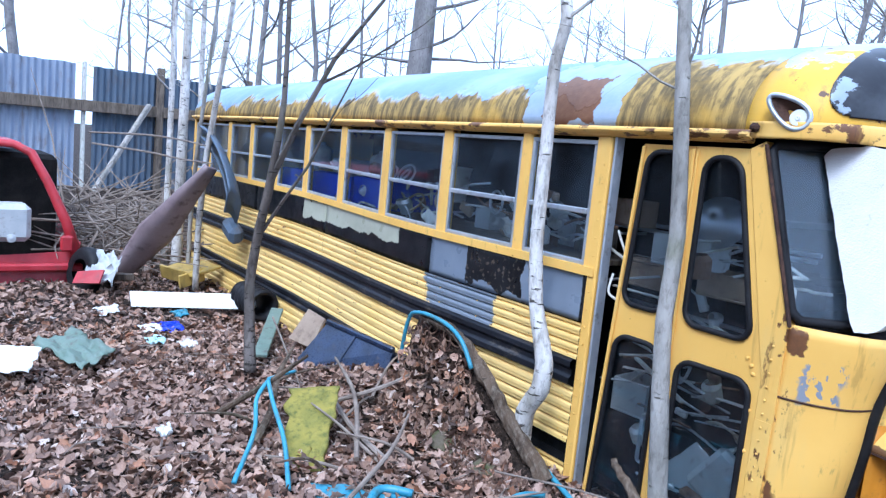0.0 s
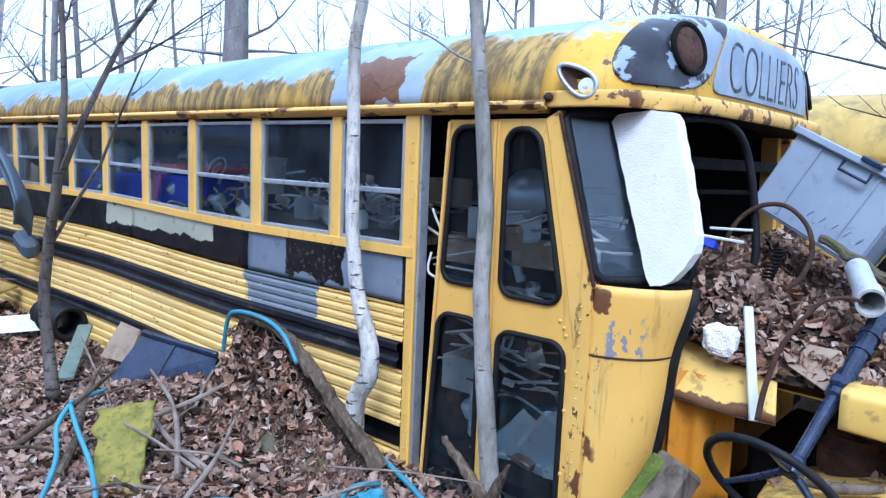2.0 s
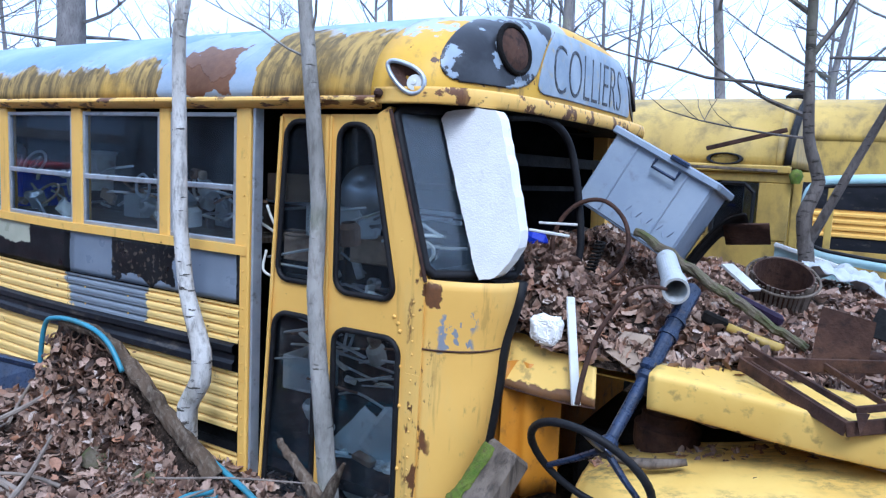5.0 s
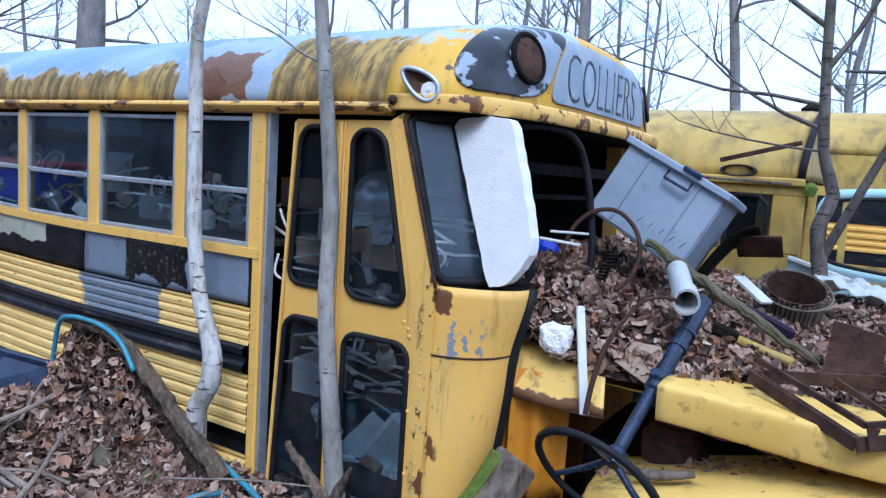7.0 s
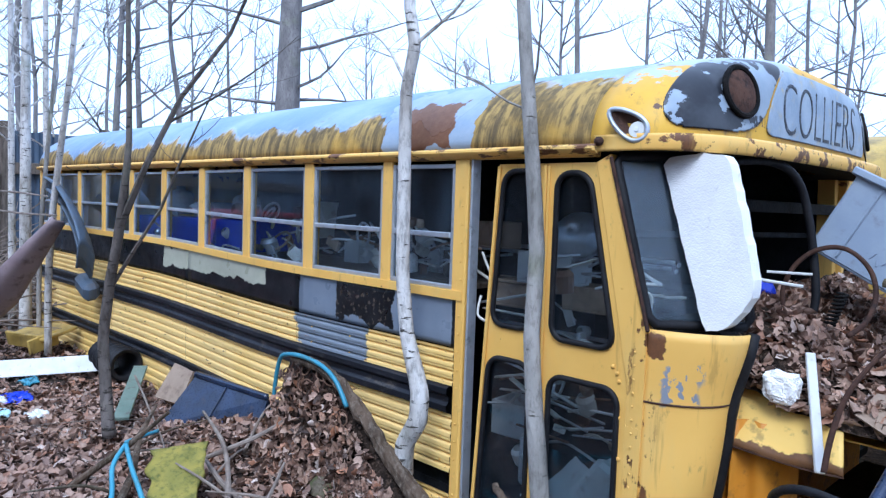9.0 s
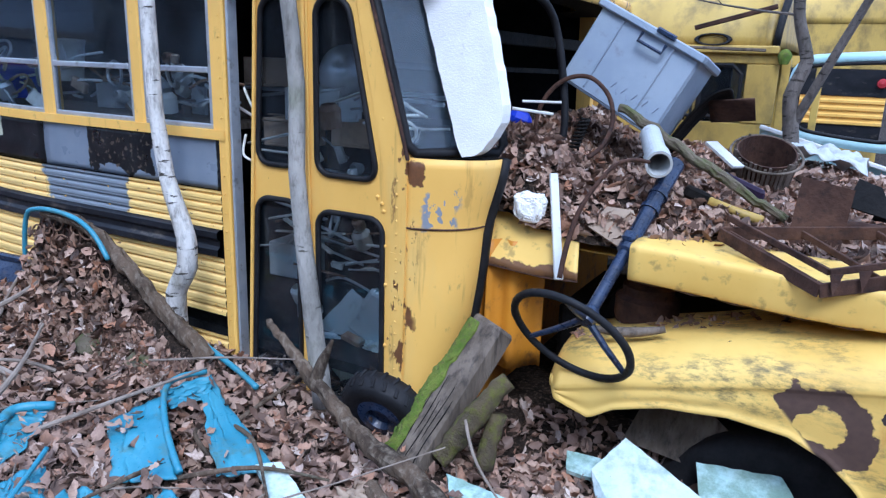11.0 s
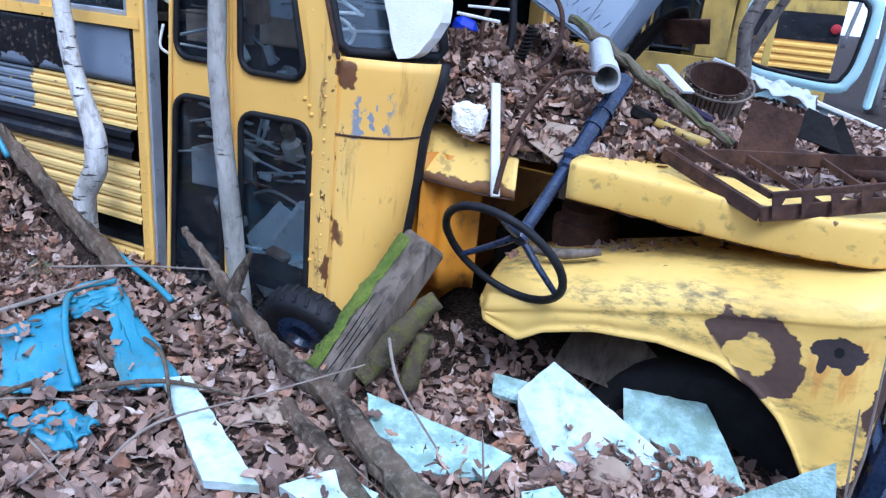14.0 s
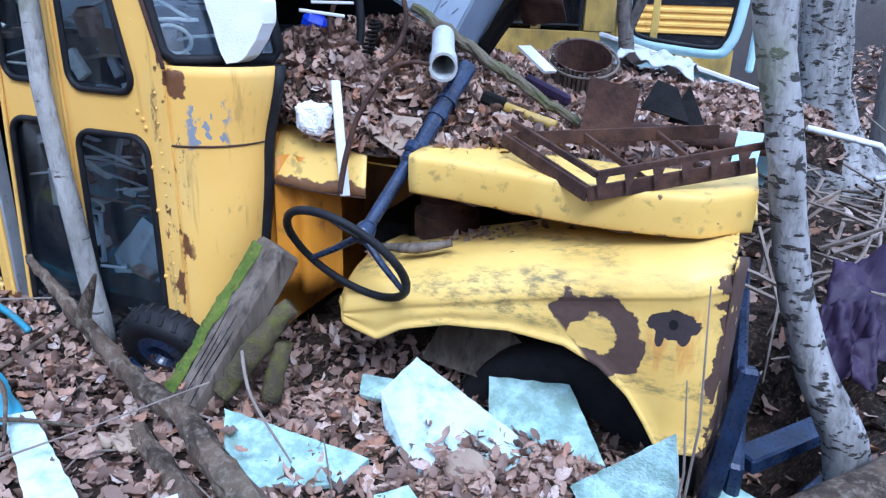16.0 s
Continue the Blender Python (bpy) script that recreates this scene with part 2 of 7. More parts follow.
def fender_paint():
    n = Nodes("front_fender_paint")
    c = n.mix(n.ramp(n.noise(2.2, 5), 0.35, 0.7), (0.82, 0.565, 0.155), (0.74, 0.47, 0.11))
    mould = n.m("MULTIPLY", n.ramp(n.noise(30, 7, (0.45, 1, 1), 0.75), 0.42, 0.66), n.ramp(n.noise(4.0, 5, (0.5, 1, 1.8), shift=5), 0.46, 0.62))
    c = n.mix(n.m("MULTIPLY", mould, 0.85), c, (0.13, 0.11, 0.055))
    c = n.mix(n.ramp(n.noise(9, 7, (0.5, 1, 1), 0.7, 3), 0.56, 0.74, 0, 0.5), c, (0.40, 0.29, 0.10))
    dx, dz = n.m("SUBTRACT", n.x, 3.04), n.m("SUBTRACT", n.z, 1.165)
    rad = n.m("SQRT", n.m("ADD", n.m("MULTIPLY", dx, dx), n.m("MULTIPLY", dz, dz)))
    ring = n.m("ADD", n.m("ABSOLUTE", n.m("SUBTRACT", rad, 0.108)), n.m("MULTIPLY", n.m("SUBTRACT", n.noise(11, 6), 0.5), 0.13))
    bare = n.m("MULTIPLY", n.ramp(ring, 0.036, 0.042, 1, 0), n.ramp(n.m("ADD", dx, n.m("MULTIPLY", dz, 0.9)), -0.10, -0.08))
    def blot(x0, z0, rx, rz, rag, shift):
        a, b = n.m("DIVIDE", n.m("SUBTRACT", n.x, x0), rx), n.m("DIVIDE", n.m("SUBTRACT", n.z, z0), rz)
        r2 = n.m("SQRT", n.m("ADD", n.m("MULTIPLY", a, a), n.m("MULTIPLY", b, b)))
        return n.ramp(n.m("ADD", r2, n.m("MULTIPLY", n.m("SUBTRACT", n.noise(19, 6, shift=shift), 0.5), rag)), 0.97, 1.03, 1, 0)
    hole = blot(3.262, 1.247, 0.013, 0.016, 0.2, 1)
    lamp = n.m("MAXIMUM", blot(3.262, 1.245, 0.072, 0.042, 1.1, 2), n.m("MAXIMUM", blot(3.228, 1.209, 0.013, 0.034, 1.0, 4), blot(3.295, 1.213, 0.018, 0.028, 1.0, 6)))
    edge = n.ramp(n.m("ADD", n.x, n.m("MULTIPLY", n.m("SUBTRACT", n.noise(13, 5, shift=1), 0.5), 0.22)), 3.395, 3.40)
    chip = n.ramp(n.noise(16, 6, shift=7), 0.72, 0.735)
    bare = n.m("MAXIMUM", n.m("MAXIMUM", bare, blot(2.955, 1.235, 0.062, 0.036, 0.9, 3)), n.m("MAXIMUM", lamp, n.m("MAXIMUM", edge, chip)))
    halo = n.m("MULTIPLY", n.box(3.17, 3.35, 1.08, 1.30, 0.03, 0.08, 12), n.ramp(n.noise(18, 4, (1, 1, 0.2)), 0.48, 0.62))
    c = n.mix(n.m("MULTIPLY", halo, 0.6), c, (0.55, 0.22, 0.04))
    c = n.mix(bare, c, n.mix(n.noise(40, 4), (0.06, 0.036, 0.03), (0.11, 0.065, 0.045)))
    c = n.mix(lamp, c, n.mix(n.noise(60, 4), (0.026, 0.02, 0.022), (0.06, 0.042, 0.04)))
    c = n.mix(hole, c, (0.004, 0.004, 0.004))
    n.bump(n.m("SUBTRACT", n.m("MULTIPLY", n.noise(70, 3), 0.3), bare), 0.35, 0.004)
    return n.out(c, n.mix(bare, (0.45, 0.45, 0.45), (0.85, 0.85, 0.85)), 0, 0.4)


def hood_paint():
    n = Nodes("hood_side_paint")
    c = n.mix(n.ramp(n.noise(2.5, 5), 0.35, 0.7), (0.82, 0.555, 0.145), (0.73, 0.46, 0.10))
    c = n.mix(n.m("MULTIPLY", n.ramp(n.noise(18, 6), 0.55, 0.68), 0.6), c, (0.25, 0.17, 0.06))
    top = n.ramp(n.m("ADD", n.m("SUBTRACT", n.z, n.m("MULTIPLY", n.m("SUBTRACT", n.x, 2.4), -0.01)), n.m("MULTIPLY", n.m("SUBTRACT", n.noise(5, 5), 0.5), 0.05)), 1.632, 1.637)
    c = n.mix(top, c, n.mix(n.noise(7, 5), (0.10, 0.115, 0.14), (0.20, 0.22, 0.25)))
    bare = n.m("MAXIMUM", n.ramp(n.noise(13, 6, shift=7), 0.695, 0.71), n.ramp(n.m("SUBTRACT", n.z, n.m("MULTIPLY", n.noise(16, 6), 0.08)), 1.425, 1.432, 1, 0))
    c = n.mix(bare, c, n.mix(n.noise(40, 4), (0.09, 0.05, 0.03), (0.22, 0.10, 0.03)))
    n.bump(n.m("SUBTRACT", n.m("MULTIPLY", n.noise(70, 3), 0.3), bare), 0.3, 0.003)
    return n.out(c, 0.5, 0, 0.4)


def leaf_material():
    n = Nodes("fallen_leaves")
    rnd = n.geo.outputs["Random Per Island"]
    ramp = n.t.nodes.new("ShaderNodeValToRGB")
    cols = [(0.0, (0.028, 0.018, 0.015)), (0.22, (0.12, 0.070, 0.050)), (0.45, (0.33, 0.205, 0.145)), (0.72, (0.50, 0.355, 0.265)), (0.86, (0.38, 0.16, 0.075)), (1.0, (0.70, 0.61, 0.54))]
    while len(ramp.color_ramp.elements) < len(cols):
        ramp.color_ramp.elements.new(0.5)
    for e, (p, c) in zip(ramp.color_ramp.elements, cols):
        e.position, e.color = p, (*c, 1)
    n.put(rnd, ramp.inputs[0])
    c = n.mix(n.ramp(n.noise(120, 3), 0.3, 0.7, 0, 0.4), ramp.outputs[0], (0.13, 0.075, 0.05))
    c = n.mix(n.ramp(n.noise(1.1, 3), 0.35, 0.65, 0, 0.45), c, (0.30, 0.20, 0.16))
    n.bump(n.noise(150, 2), 0.3, 0.003)
    return n.out(c, 0.6, 0, 0.35)


def soil_material():
    n = Nodes("leaf_mould")
    c = n.mix(n.ramp(n.noise(18, 6), 0.35, 0.65), (0.010, 0.007, 0.005), (0.036, 0.024, 0.017))
    c = n.mix(n.ramp(n.noise(55, 4), 0.5, 0.7), c, (0.11, 0.073, 0.052))
    n.bump(n.m("ADD", n.noise(25, 6), n.m("MULTIPLY", n.noise(90, 3), 0.5)), 0.8, 0.03)
    return n.out(c, 0.9, 0, 0.2)


def bark(name, a, b, marks, amount, dashes=(0.5, 0.5, 2.6), moss=0.5):
    n = Nodes(name)
    c = n.mix(n.ramp(n.noise(7, 5, (1, 1, 0.4)), 0.35, 0.7), a, b)
    c = n.mix(n.ramp(n.noise(38, 5, (1, 1, 0.35), 0.7, 6), 0.45, 0.7, 0, 0.6), c, marks)
    dash = n.ramp(n.noise(20, 5, dashes, 0.6), 0.64 - amount, 0.68 - amount)
    c = n.mix(dash, c, marks)
    c = n.mix(n.ramp(n.noise(2.2, 4, shift=4), 0.55, 0.75, 0, moss), c, (0.20, 0.22, 0.13))
    n.bump(n.m("ADD", n.noise(45, 5, (1, 1, 0.5)), dash), 0.8, 0.012)
    return n.out(c, 0.85, 0, 0.2)


def glass(name, tint, rough, film=0.10):
    """A dirty pane: clear glass under thin dust whose blue paints in reflected sky."""
    n = Nodes(name)
    n.bsdf.inputs["Transmission Weight"].default_value = 1.0
    n.bsdf.inputs["IOR"].default_value = 1.42
    n.out(tint, rough)
    d = n.t.nodes.new("ShaderNodeBsdfDiffuse")
    n.put((0.32, 0.45, 0.62), d.inputs[0])
    mx = n.t.nodes.new("ShaderNodeMixShader")
    n.put(n.ramp(n.noise(5, 6, (1, 1, 0.6)), 0.3, 0.8, film * 0.3, film * 1.9), mx.inputs[0])
    n.t.links.new(n.bsdf.outputs[0], mx.inputs[1])
    n.t.links.new(d.outputs[0], mx.inputs[2])
    n.t.links.new(mx.outputs[0], n.t.nodes["Material Output"].inputs[0])
    return n.mat


M_YEL, M_BAND, M_RIBS, M_ROOF, M_CAP, M_CAPB, M_FEND, M_HOOD = bus_yellow(), side_black(), side_ribs(), roof_paint(), cap_paint(), cap_black(), fender_paint(), hood_paint()
M_LEAF, M_SOIL = leaf_material(), soil_material()
M_BIRCH = bark("birch_bark", (0.70, 0.68, 0.65), (0.44, 0.41, 0.37), (0.09, 0.08, 0.07), 0.03)
M_SCALY = bark("scaly_grey_birch_bark", (0.36, 0.35, 0.34), (0.15, 0.145, 0.14), (0.045, 0.04, 0.036), 0.085, (0.8, 0.8, 2.0))
M_GREYB = bark("smooth_grey_bark", (0.42, 0.40, 0.37), (0.24, 0.23, 0.21), (0.11, 0.10, 0.085), -0.01)
M_DARKB = bark("dark_bark", (0.11, 0.095, 0.085), (0.19, 0.165, 0.15), (0.04, 0.035, 0.03), 0.05)
M_FARB = bark("distant_bark", (0.19, 0.18, 0.18), (0.30, 0.285, 0.28), (0.11, 0.10, 0.10), 0.02, (1.4, 1.4, 0.6))
M_RUB = plain("black_rubber", (0.006, 0.006, 0.008), (0.016, 0.016, 0.018), 9, 0.6, 0, 0.15, spec=0.25)
M_RAIL = plain("black_rub_rail_paint", (0.006, 0.007, 0.010), (0.018, 0.019, 0.025), 6, 0.45, 0, 0.2, dirt=(0.14, 0.12, 0.10), amount=0.14, stretch=(0.5, 1, 1), spec=0.3)
M_ALU = plain("dull_aluminium", (0.42, 0.46, 0.52), (0.55, 0.58, 0.62), 8, 0.42, 0.6, 0.15, dirt=(0.22, 0.21, 0.2), amount=0.2)
M_RUST = plain("rusty_iron", (0.045, 0.024, 0.019), (0.095, 0.05, 0.034), 12, 0.85, 0.0, 0.5, dirt=(0.022, 0.016, 0.015), spec=0.2)
M_RUSTL = plain("pale_rusty_iron", (0.20, 0.11, 0.07), (0.28, 0.18, 0.12), 14, 0.8, 0.1, 0.5, dirt=(0.07, 0.04, 0.03))
# Dark metal; also the near-black put where shade fills cabins and undersides.
M_DARK = plain("dark_metal_and_shade", (0.005, 0.005, 0.005), (0.014, 0.012, 0.011), 9, 0.85, 0.0, 0.4, spec=0.15)
# Near-black tones hold the cabin's shade in the colour of its surfaces.
M_INSIDE = plain("shade_dark_bus_interior", (0.010, 0.012, 0.015), (0.022, 0.024, 0.027), 5, 0.8, 0, 0.2, dirt=(0.006, 0.006, 0.006), spec=0.2)
M_FOAM = plain("white_foam", (0.90, 0.90, 0.89), (0.83, 0.83, 0.81), 9, 0.85, 0, 0.35, fine=130, dirt=(0.45, 0.44, 0.40), amount=0.05)
M_CYANF = plain("pale_cyan_foam_board", (0.42, 0.63, 0.64), (0.55, 0.72, 0.71), 7, 0.8, 0, 0.8, fine=110, dirt=(0.20, 0.31, 0.25), amount=0.85)
M_WHITEF = plain("grey_white_foam_board", (0.64, 0.71, 0.73), (0.50, 0.65, 0.66), 5, 0.8, 0, 0.6, fine=110, dirt=(0.27, 0.37, 0.31), amount=0.55)
M_TURQ = plain("turquoise_tarpaulin", (0.04, 0.21, 0.31), (0.07, 0.28, 0.38), 4, 0.36, 0, 0.12, fine=60, dirt=(0.09, 0.15, 0.12), amount=0.28)
M_BLUE = plain("blue_tarpaulin", (0.01, 0.03, 0.42), (0.02, 0.05, 0.6), 6, 0.5, 0, 0.5, fine=25)
M_BIN = plain("grey_blue_plastic", (0.27, 0.33, 0.42), (0.33, 0.39, 0.47), 5, 0.5, 0, 0.12, dirt=(0.20, 0.22, 0.25), amount=0.15)
M_WOOD = plain("weathered_wood", (0.10, 0.078, 0.058), (0.20, 0.16, 0.125), 9, 0.9, 0, 1.0, fine=60, stretch=(1.6, 1.6, 0.3), dirt=(0.045, 0.036, 0.03), amount=0.4)
M_ROT = bark("rotten_log_bark", (0.115, 0.080, 0.055), (0.035, 0.025, 0.018), (0.235, 0.195, 0.15), -0.01, moss=0.15)
M_MOSS = plain("green_moss", (0.075, 0.13, 0.012), (0.16, 0.20, 0.03), 22, 0.95, 0, 1.0, fine=160, dirt=(0.10, 0.075, 0.04))
M_MOSSW = plain("mossy_wood", (0.085, 0.066, 0.042), (0.14, 0.115, 0.08), 9, 0.9, 0, 1.0, dirt=(0.07, 0.085, 0.02), amount=0.5)
M_MOSSL = plain("moss_covered_log", (0.055, 0.042, 0.026), (0.10, 0.075, 0.04), 13, 0.95, 0, 1.0, fine=120, dirt=(0.10, 0.105, 0.014), amount=0.45)
M_YFOAM = plain("mossy_yellow_foam", (0.30, 0.25, 0.05), (0.21, 0.19, 0.04), 11, 0.95, 0, 0.9, fine=45, dirt=(0.09, 0.10, 0.025), amount=0.45)
M_STEEL = plain("dark_blue_painted_steel", (0.009, 0.016, 0.036), (0.022, 0.038, 0.085), 10, 0.32, 0.1, 0.15, dirt=(0.10, 0.07, 0.05), amount=0.12, spec=0.5)
M_WHITE = plain("white_painted_metal", (0.72, 0.73, 0.72), (0.6, 0.61, 0.6), 8, 0.5, 0, 0.15, dirt=(0.35, 0.3, 0.24), amount=0.15)
M_GREYP = plain("grey_plastic_pipe", (0.42, 0.45, 0.47), (0.5, 0.52, 0.53), 8, 0.5, 0, 0.15, dirt=(0.25, 0.22, 0.19), amount=0.2)
M_RED = plain("faded_red_car_paint", (0.36, 0.02, 0.03), (0.45, 0.04, 0.05), 5, 0.4, 0, 0.15, dirt=(0.16, 0.05, 0.05), amount=0.25)
M_FENCE = plain("galvanised_sheet", (0.25, 0.30, 0.40), (0.33, 0.38, 0.47), 2.5, 0.6, 0.2, 0.2, dirt=(0.2, 0.18, 0.18), amount=0.3, stretch=(1, 1, 0.3))
M_FENCED = plain("dark_blue_grey_sheet", (0.075, 0.11, 0.16), (0.12, 0.155, 0.205), 2.5, 0.6, 0.1, 0.2, dirt=(0.10, 0.09, 0.09), amount=0.3, stretch=(1, 1, 0.3))
M_PALEB = plain("pale_blue_truck_paint", (0.40, 0.62, 0.66), (0.48, 0.66, 0.70), 5, 0.45, 0, 0.12, dirt=(0.3, 0.3, 0.28), amount=0.15)
M_YEL2 = plain("old_mustard_paint", (0.60, 0.41, 0.10), (0.43, 0.29, 0.07), 2.2, 0.5, 0, 0.2, dirt=(0.22, 0.16, 0.06), amount=0.5, stretch=(1, 1, 0.6))
M_ORANGE = plain("orange_inner_paint", (0.62, 0.25, 0.015), (0.52, 0.21, 0.02), 5, 0.5, 0, 0.15, dirt=(0.13, 0.06, 0.03), amount=0.25)
M_PURPLE = plain("purple_plastic", (0.022, 0.012, 0.034), (0.04, 0.024, 0.055), 6, 0.6, 0, 0.2, spec=0.3)
M_BROWNB = plain("purple_brown_door_panel", (0.22, 0.165, 0.175), (0.29, 0.225, 0.23), 4, 0.6, 0, 0.3, dirt=(0.09, 0.06, 0.055), amount=0.3)
M_TWIG = plain("dead_twigs", (0.16, 0.125, 0.10), (0.28, 0.23, 0.19), 9, 0.9, 0, 0.4)
M_CARD = plain("damp_cardboard", (0.30, 0.22, 0.16), (0.38, 0.29, 0.21), 5, 0.9, 0, 0.3, dirt=(0.16, 0.11, 0.08))
M_SIGN = plain("black_sign_letters", (0.02, 0.022, 0.03), (0.05, 0.055, 0.065), 18, 0.5, 0, 0.1, dirt=(0.28, 0.33, 0.40), amount=0.35)
M_SIGNB = plain("flaking_sign_panel", (0.27, 0.34, 0.43), (0.40, 0.47, 0.54), 6, 0.5, 0, 0.2, dirt=(0.55, 0.42, 0.15), amount=0.2)
M_GREENB = plain("faded_green_board_paint", (0.13, 0.19, 0.15), (0.17, 0.22, 0.18), 7, 0.7, 0, 0.3, dirt=(0.10, 0.09, 0.07), amount=0.3)
M_CREAM = plain("stained_cream_plastic", (0.55, 0.55, 0.50), (0.66, 0.66, 0.62), 8, 0.6, 0, 0.15, dirt=(0.3, 0.26, 0.2))
G_SIDE = glass("dusty_sky_film_window_glass", (0.78, 0.87, 0.94), 0.015, 0.028)
G_DOOR = glass("grimy_sky_film_door_glass", (0.76, 0.86, 0.93), 0.015, 0.012)
G_WIND = glass("sky_film_windscreen_glass", (0.75, 0.84, 0.88), 0.03, 0.05)


# ---- building blocks ----
WORLD_OF = {}


class Shape:
    """Vertices and faces of one mesh, in world metres."""

    def __init__(self):
        self.v, self.f = [], []

    def add(self, verts, faces):
        k = len(self.v)
        self.v += [tuple(p) for p in verts]
        self.f += [tuple(i + k for i in f) for f in faces]
        return self

    def box(self, m, sx, sy, sz, bevel=0.01):
        """A box with chamfered edges about the pose m."""
        b = min(bevel, sx * 0.45, sy * 0.45, sz * 0.45)
        bm = bmesh.new()
        bmesh.ops.create_cube(bm, size=1)
        bmesh.ops.scale(bm, vec=(sx, sy, sz), verts=bm.verts)
        if b > 0:
            bmesh.ops.bevel(bm, geom=bm.edges[:], offset=b, segments=1, affect="EDGES")
        bm.verts.index_update()
        self.add([m @ p.co for p in bm.verts], [[p.index for p in f.verts] for f in bm.faces])
        bm.free()
        return self

    def span(self, x0, x1, y0, y1, z0, z1, bevel=0.006):
        return self.box(pose((x0 + x1) / 2, (y0 + y1) / 2, (z0 + z1) / 2), x1 - x0, y1 - y0, z1 - z0, bevel)

    def bar(self, a, b, w, d, bevel=0.004, turn=0):
        """A beam from a to b."""
        a, b = Vector(a), Vector(b)
        q = (b - a).to_track_quat("Z", "Y").to_matrix().to_4x4()
        return self.box(Matrix.Translation((a + b) / 2) @ q @ pose(0, 0, 0, 0, 0, turn), w, d, (b - a).length, bevel)

    def tube(self, pts, radii, n=8, cap=True, rough=0.0, rnd=None, flow=0):
        pts = [Vector(p) for p in pts]
        if not isinstance(radii, (list, tuple)):
            radii = [radii] * len(pts)
        if flow:
            fine, fr = [], []
            for i in range(len(pts) - 1):
                a, b, c, d = pts[max(i - 1, 0)], pts[i], pts[i + 1], pts[min(i + 2, len(pts) - 1)]
                for k in range(flow):
                    t = k / flow
                    fine.append(0.5 * (2 * b + (c - a) * t + (2 * a - 5 * b + 4 * c - d) * t * t + (3 * b - a - 3 * c + d) * t ** 3))
                    fr.append(radii[i] + (radii[i + 1] - radii[i]) * t)
            pts, radii = fine + [pts[-1]], fr + [radii[-1]]
        ref = Vector((0.31, 0.87, 0.37))
        rings, faces = [], []
        for i, p in enumerate(pts):
            d = (pts[min(i + 1, len(pts) - 1)] - pts[max(i - 1, 0)]).normalized()
            u = (ref - d * ref.dot(d)).normalized()
            w = d.cross(u)
            ref = u
            for k in range(n):
                a = 2 * math.pi * k / n
                r = radii[i] * (1 + (rnd.uniform(-rough, rough) if rnd else 0))
                rings.append(p + u * math.cos(a) * r + w * math.sin(a) * r)
        for i in range(len(pts) - 1):
            for k in range(n):
                faces.append((i * n + k, i * n + (k + 1) % n, (i + 1) * n + (k + 1) % n, (i + 1) * n + k))
        if cap:
            faces += [tuple(reversed(range(n))), tuple(range((len(pts) - 1) * n, len(pts) * n))]
        return self.add(rings, faces)

    def grid(self, fn, nu, nv, keep=None):
        """A sheet fn(u, v), u and v from 0 to 1."""
        vs = [fn(i / nu, j / nv) for i in range(nu + 1) for j in range(nv + 1)]
        fs = [(i * (nv + 1) + j, (i + 1) * (nv + 1) + j, (i + 1) * (nv + 1) + j + 1, i * (nv + 1) + j + 1)
              for i in range(nu) for j in range(nv) if keep is None or keep((i + 0.5) / nu, (j + 0.5) / nv)]
        return self.add(vs, fs)

    def slab(self, pts, thick, rag=0.0):
        """A flat piece with this outline, given thickness to its back; rag: how far its edge is broken."""
        pts = [Vector(p) for p in pts]
        if rag:
            r, fine = random.Random(len(pts) + int(pts[0].x * 100)), []
            for i, p in enumerate(pts):
                e = pts[(i + 1) % len(pts)] - p
                n = max(2, int(e.length / 0.03))
                side = e.normalized().cross((pts[1] - pts[0]).cross(pts[2] - pts[1]).normalized())
                fine += [p + e * (k / n) + side * (r.uniform(-rag, rag) if k else 0) for k in range(n)]
            pts = fine
        c = sum(pts, Vector()) / len(pts)
        n = Vector()
        for i, p in enumerate(pts):
            n += (p - c).cross(pts[(i + 1) % len(pts)] - c)
        n.normalize()
        k = len(pts)
        back = [p - n * thick for p in pts]
        return self.add(pts + back, [tuple(range(k)), tuple(reversed(range(k, 2 * k)))] + [(i, i + k, (i + 1) % k + k, (i + 1) % k) for i in range(k)])

    def ring(self, c, normal, r, t, n=36, m=8, squash=1.0):
        q = Vector(normal).to_track_quat("Z", "Y").to_matrix().to_4x4()
        mm = Matrix.Translation(c) @ q
        vs, fs = [], []
        for i in range(n):
            a = 2 * math.pi * i / n
            for k in range(m):
                b = 2 * math.pi * k / m
                rr = r + t * math.cos(b)
                vs.append(mm @ Vector((rr * math.cos(a), rr * math.sin(a) * squash, t * math.sin(b))))
        for i in range(n):
            for k in range(m):
                fs.append((i * m + k, ((i + 1) % n) * m + k, ((i + 1) % n) * m + (k + 1) % m, i * m + (k + 1) % m))
        return self.add(vs, fs)

    def lathe(self, m, profile, n=28):
        """A body of revolution about z of the pose m; profile of (radius, height)."""
        vs = [m @ Vector((r * math.cos(2 * math.pi * k / n), r * math.sin(2 * math.pi * k / n), h)) for r, h in profile for k in range(n)]
        fs = [(i * n + k, i * n + (k + 1) % n, (i + 1) * n + (k + 1) % n, (i + 1) * n + k) for i in range(len(profile) - 1) for k in range(n)]
        return self.add(vs, fs)


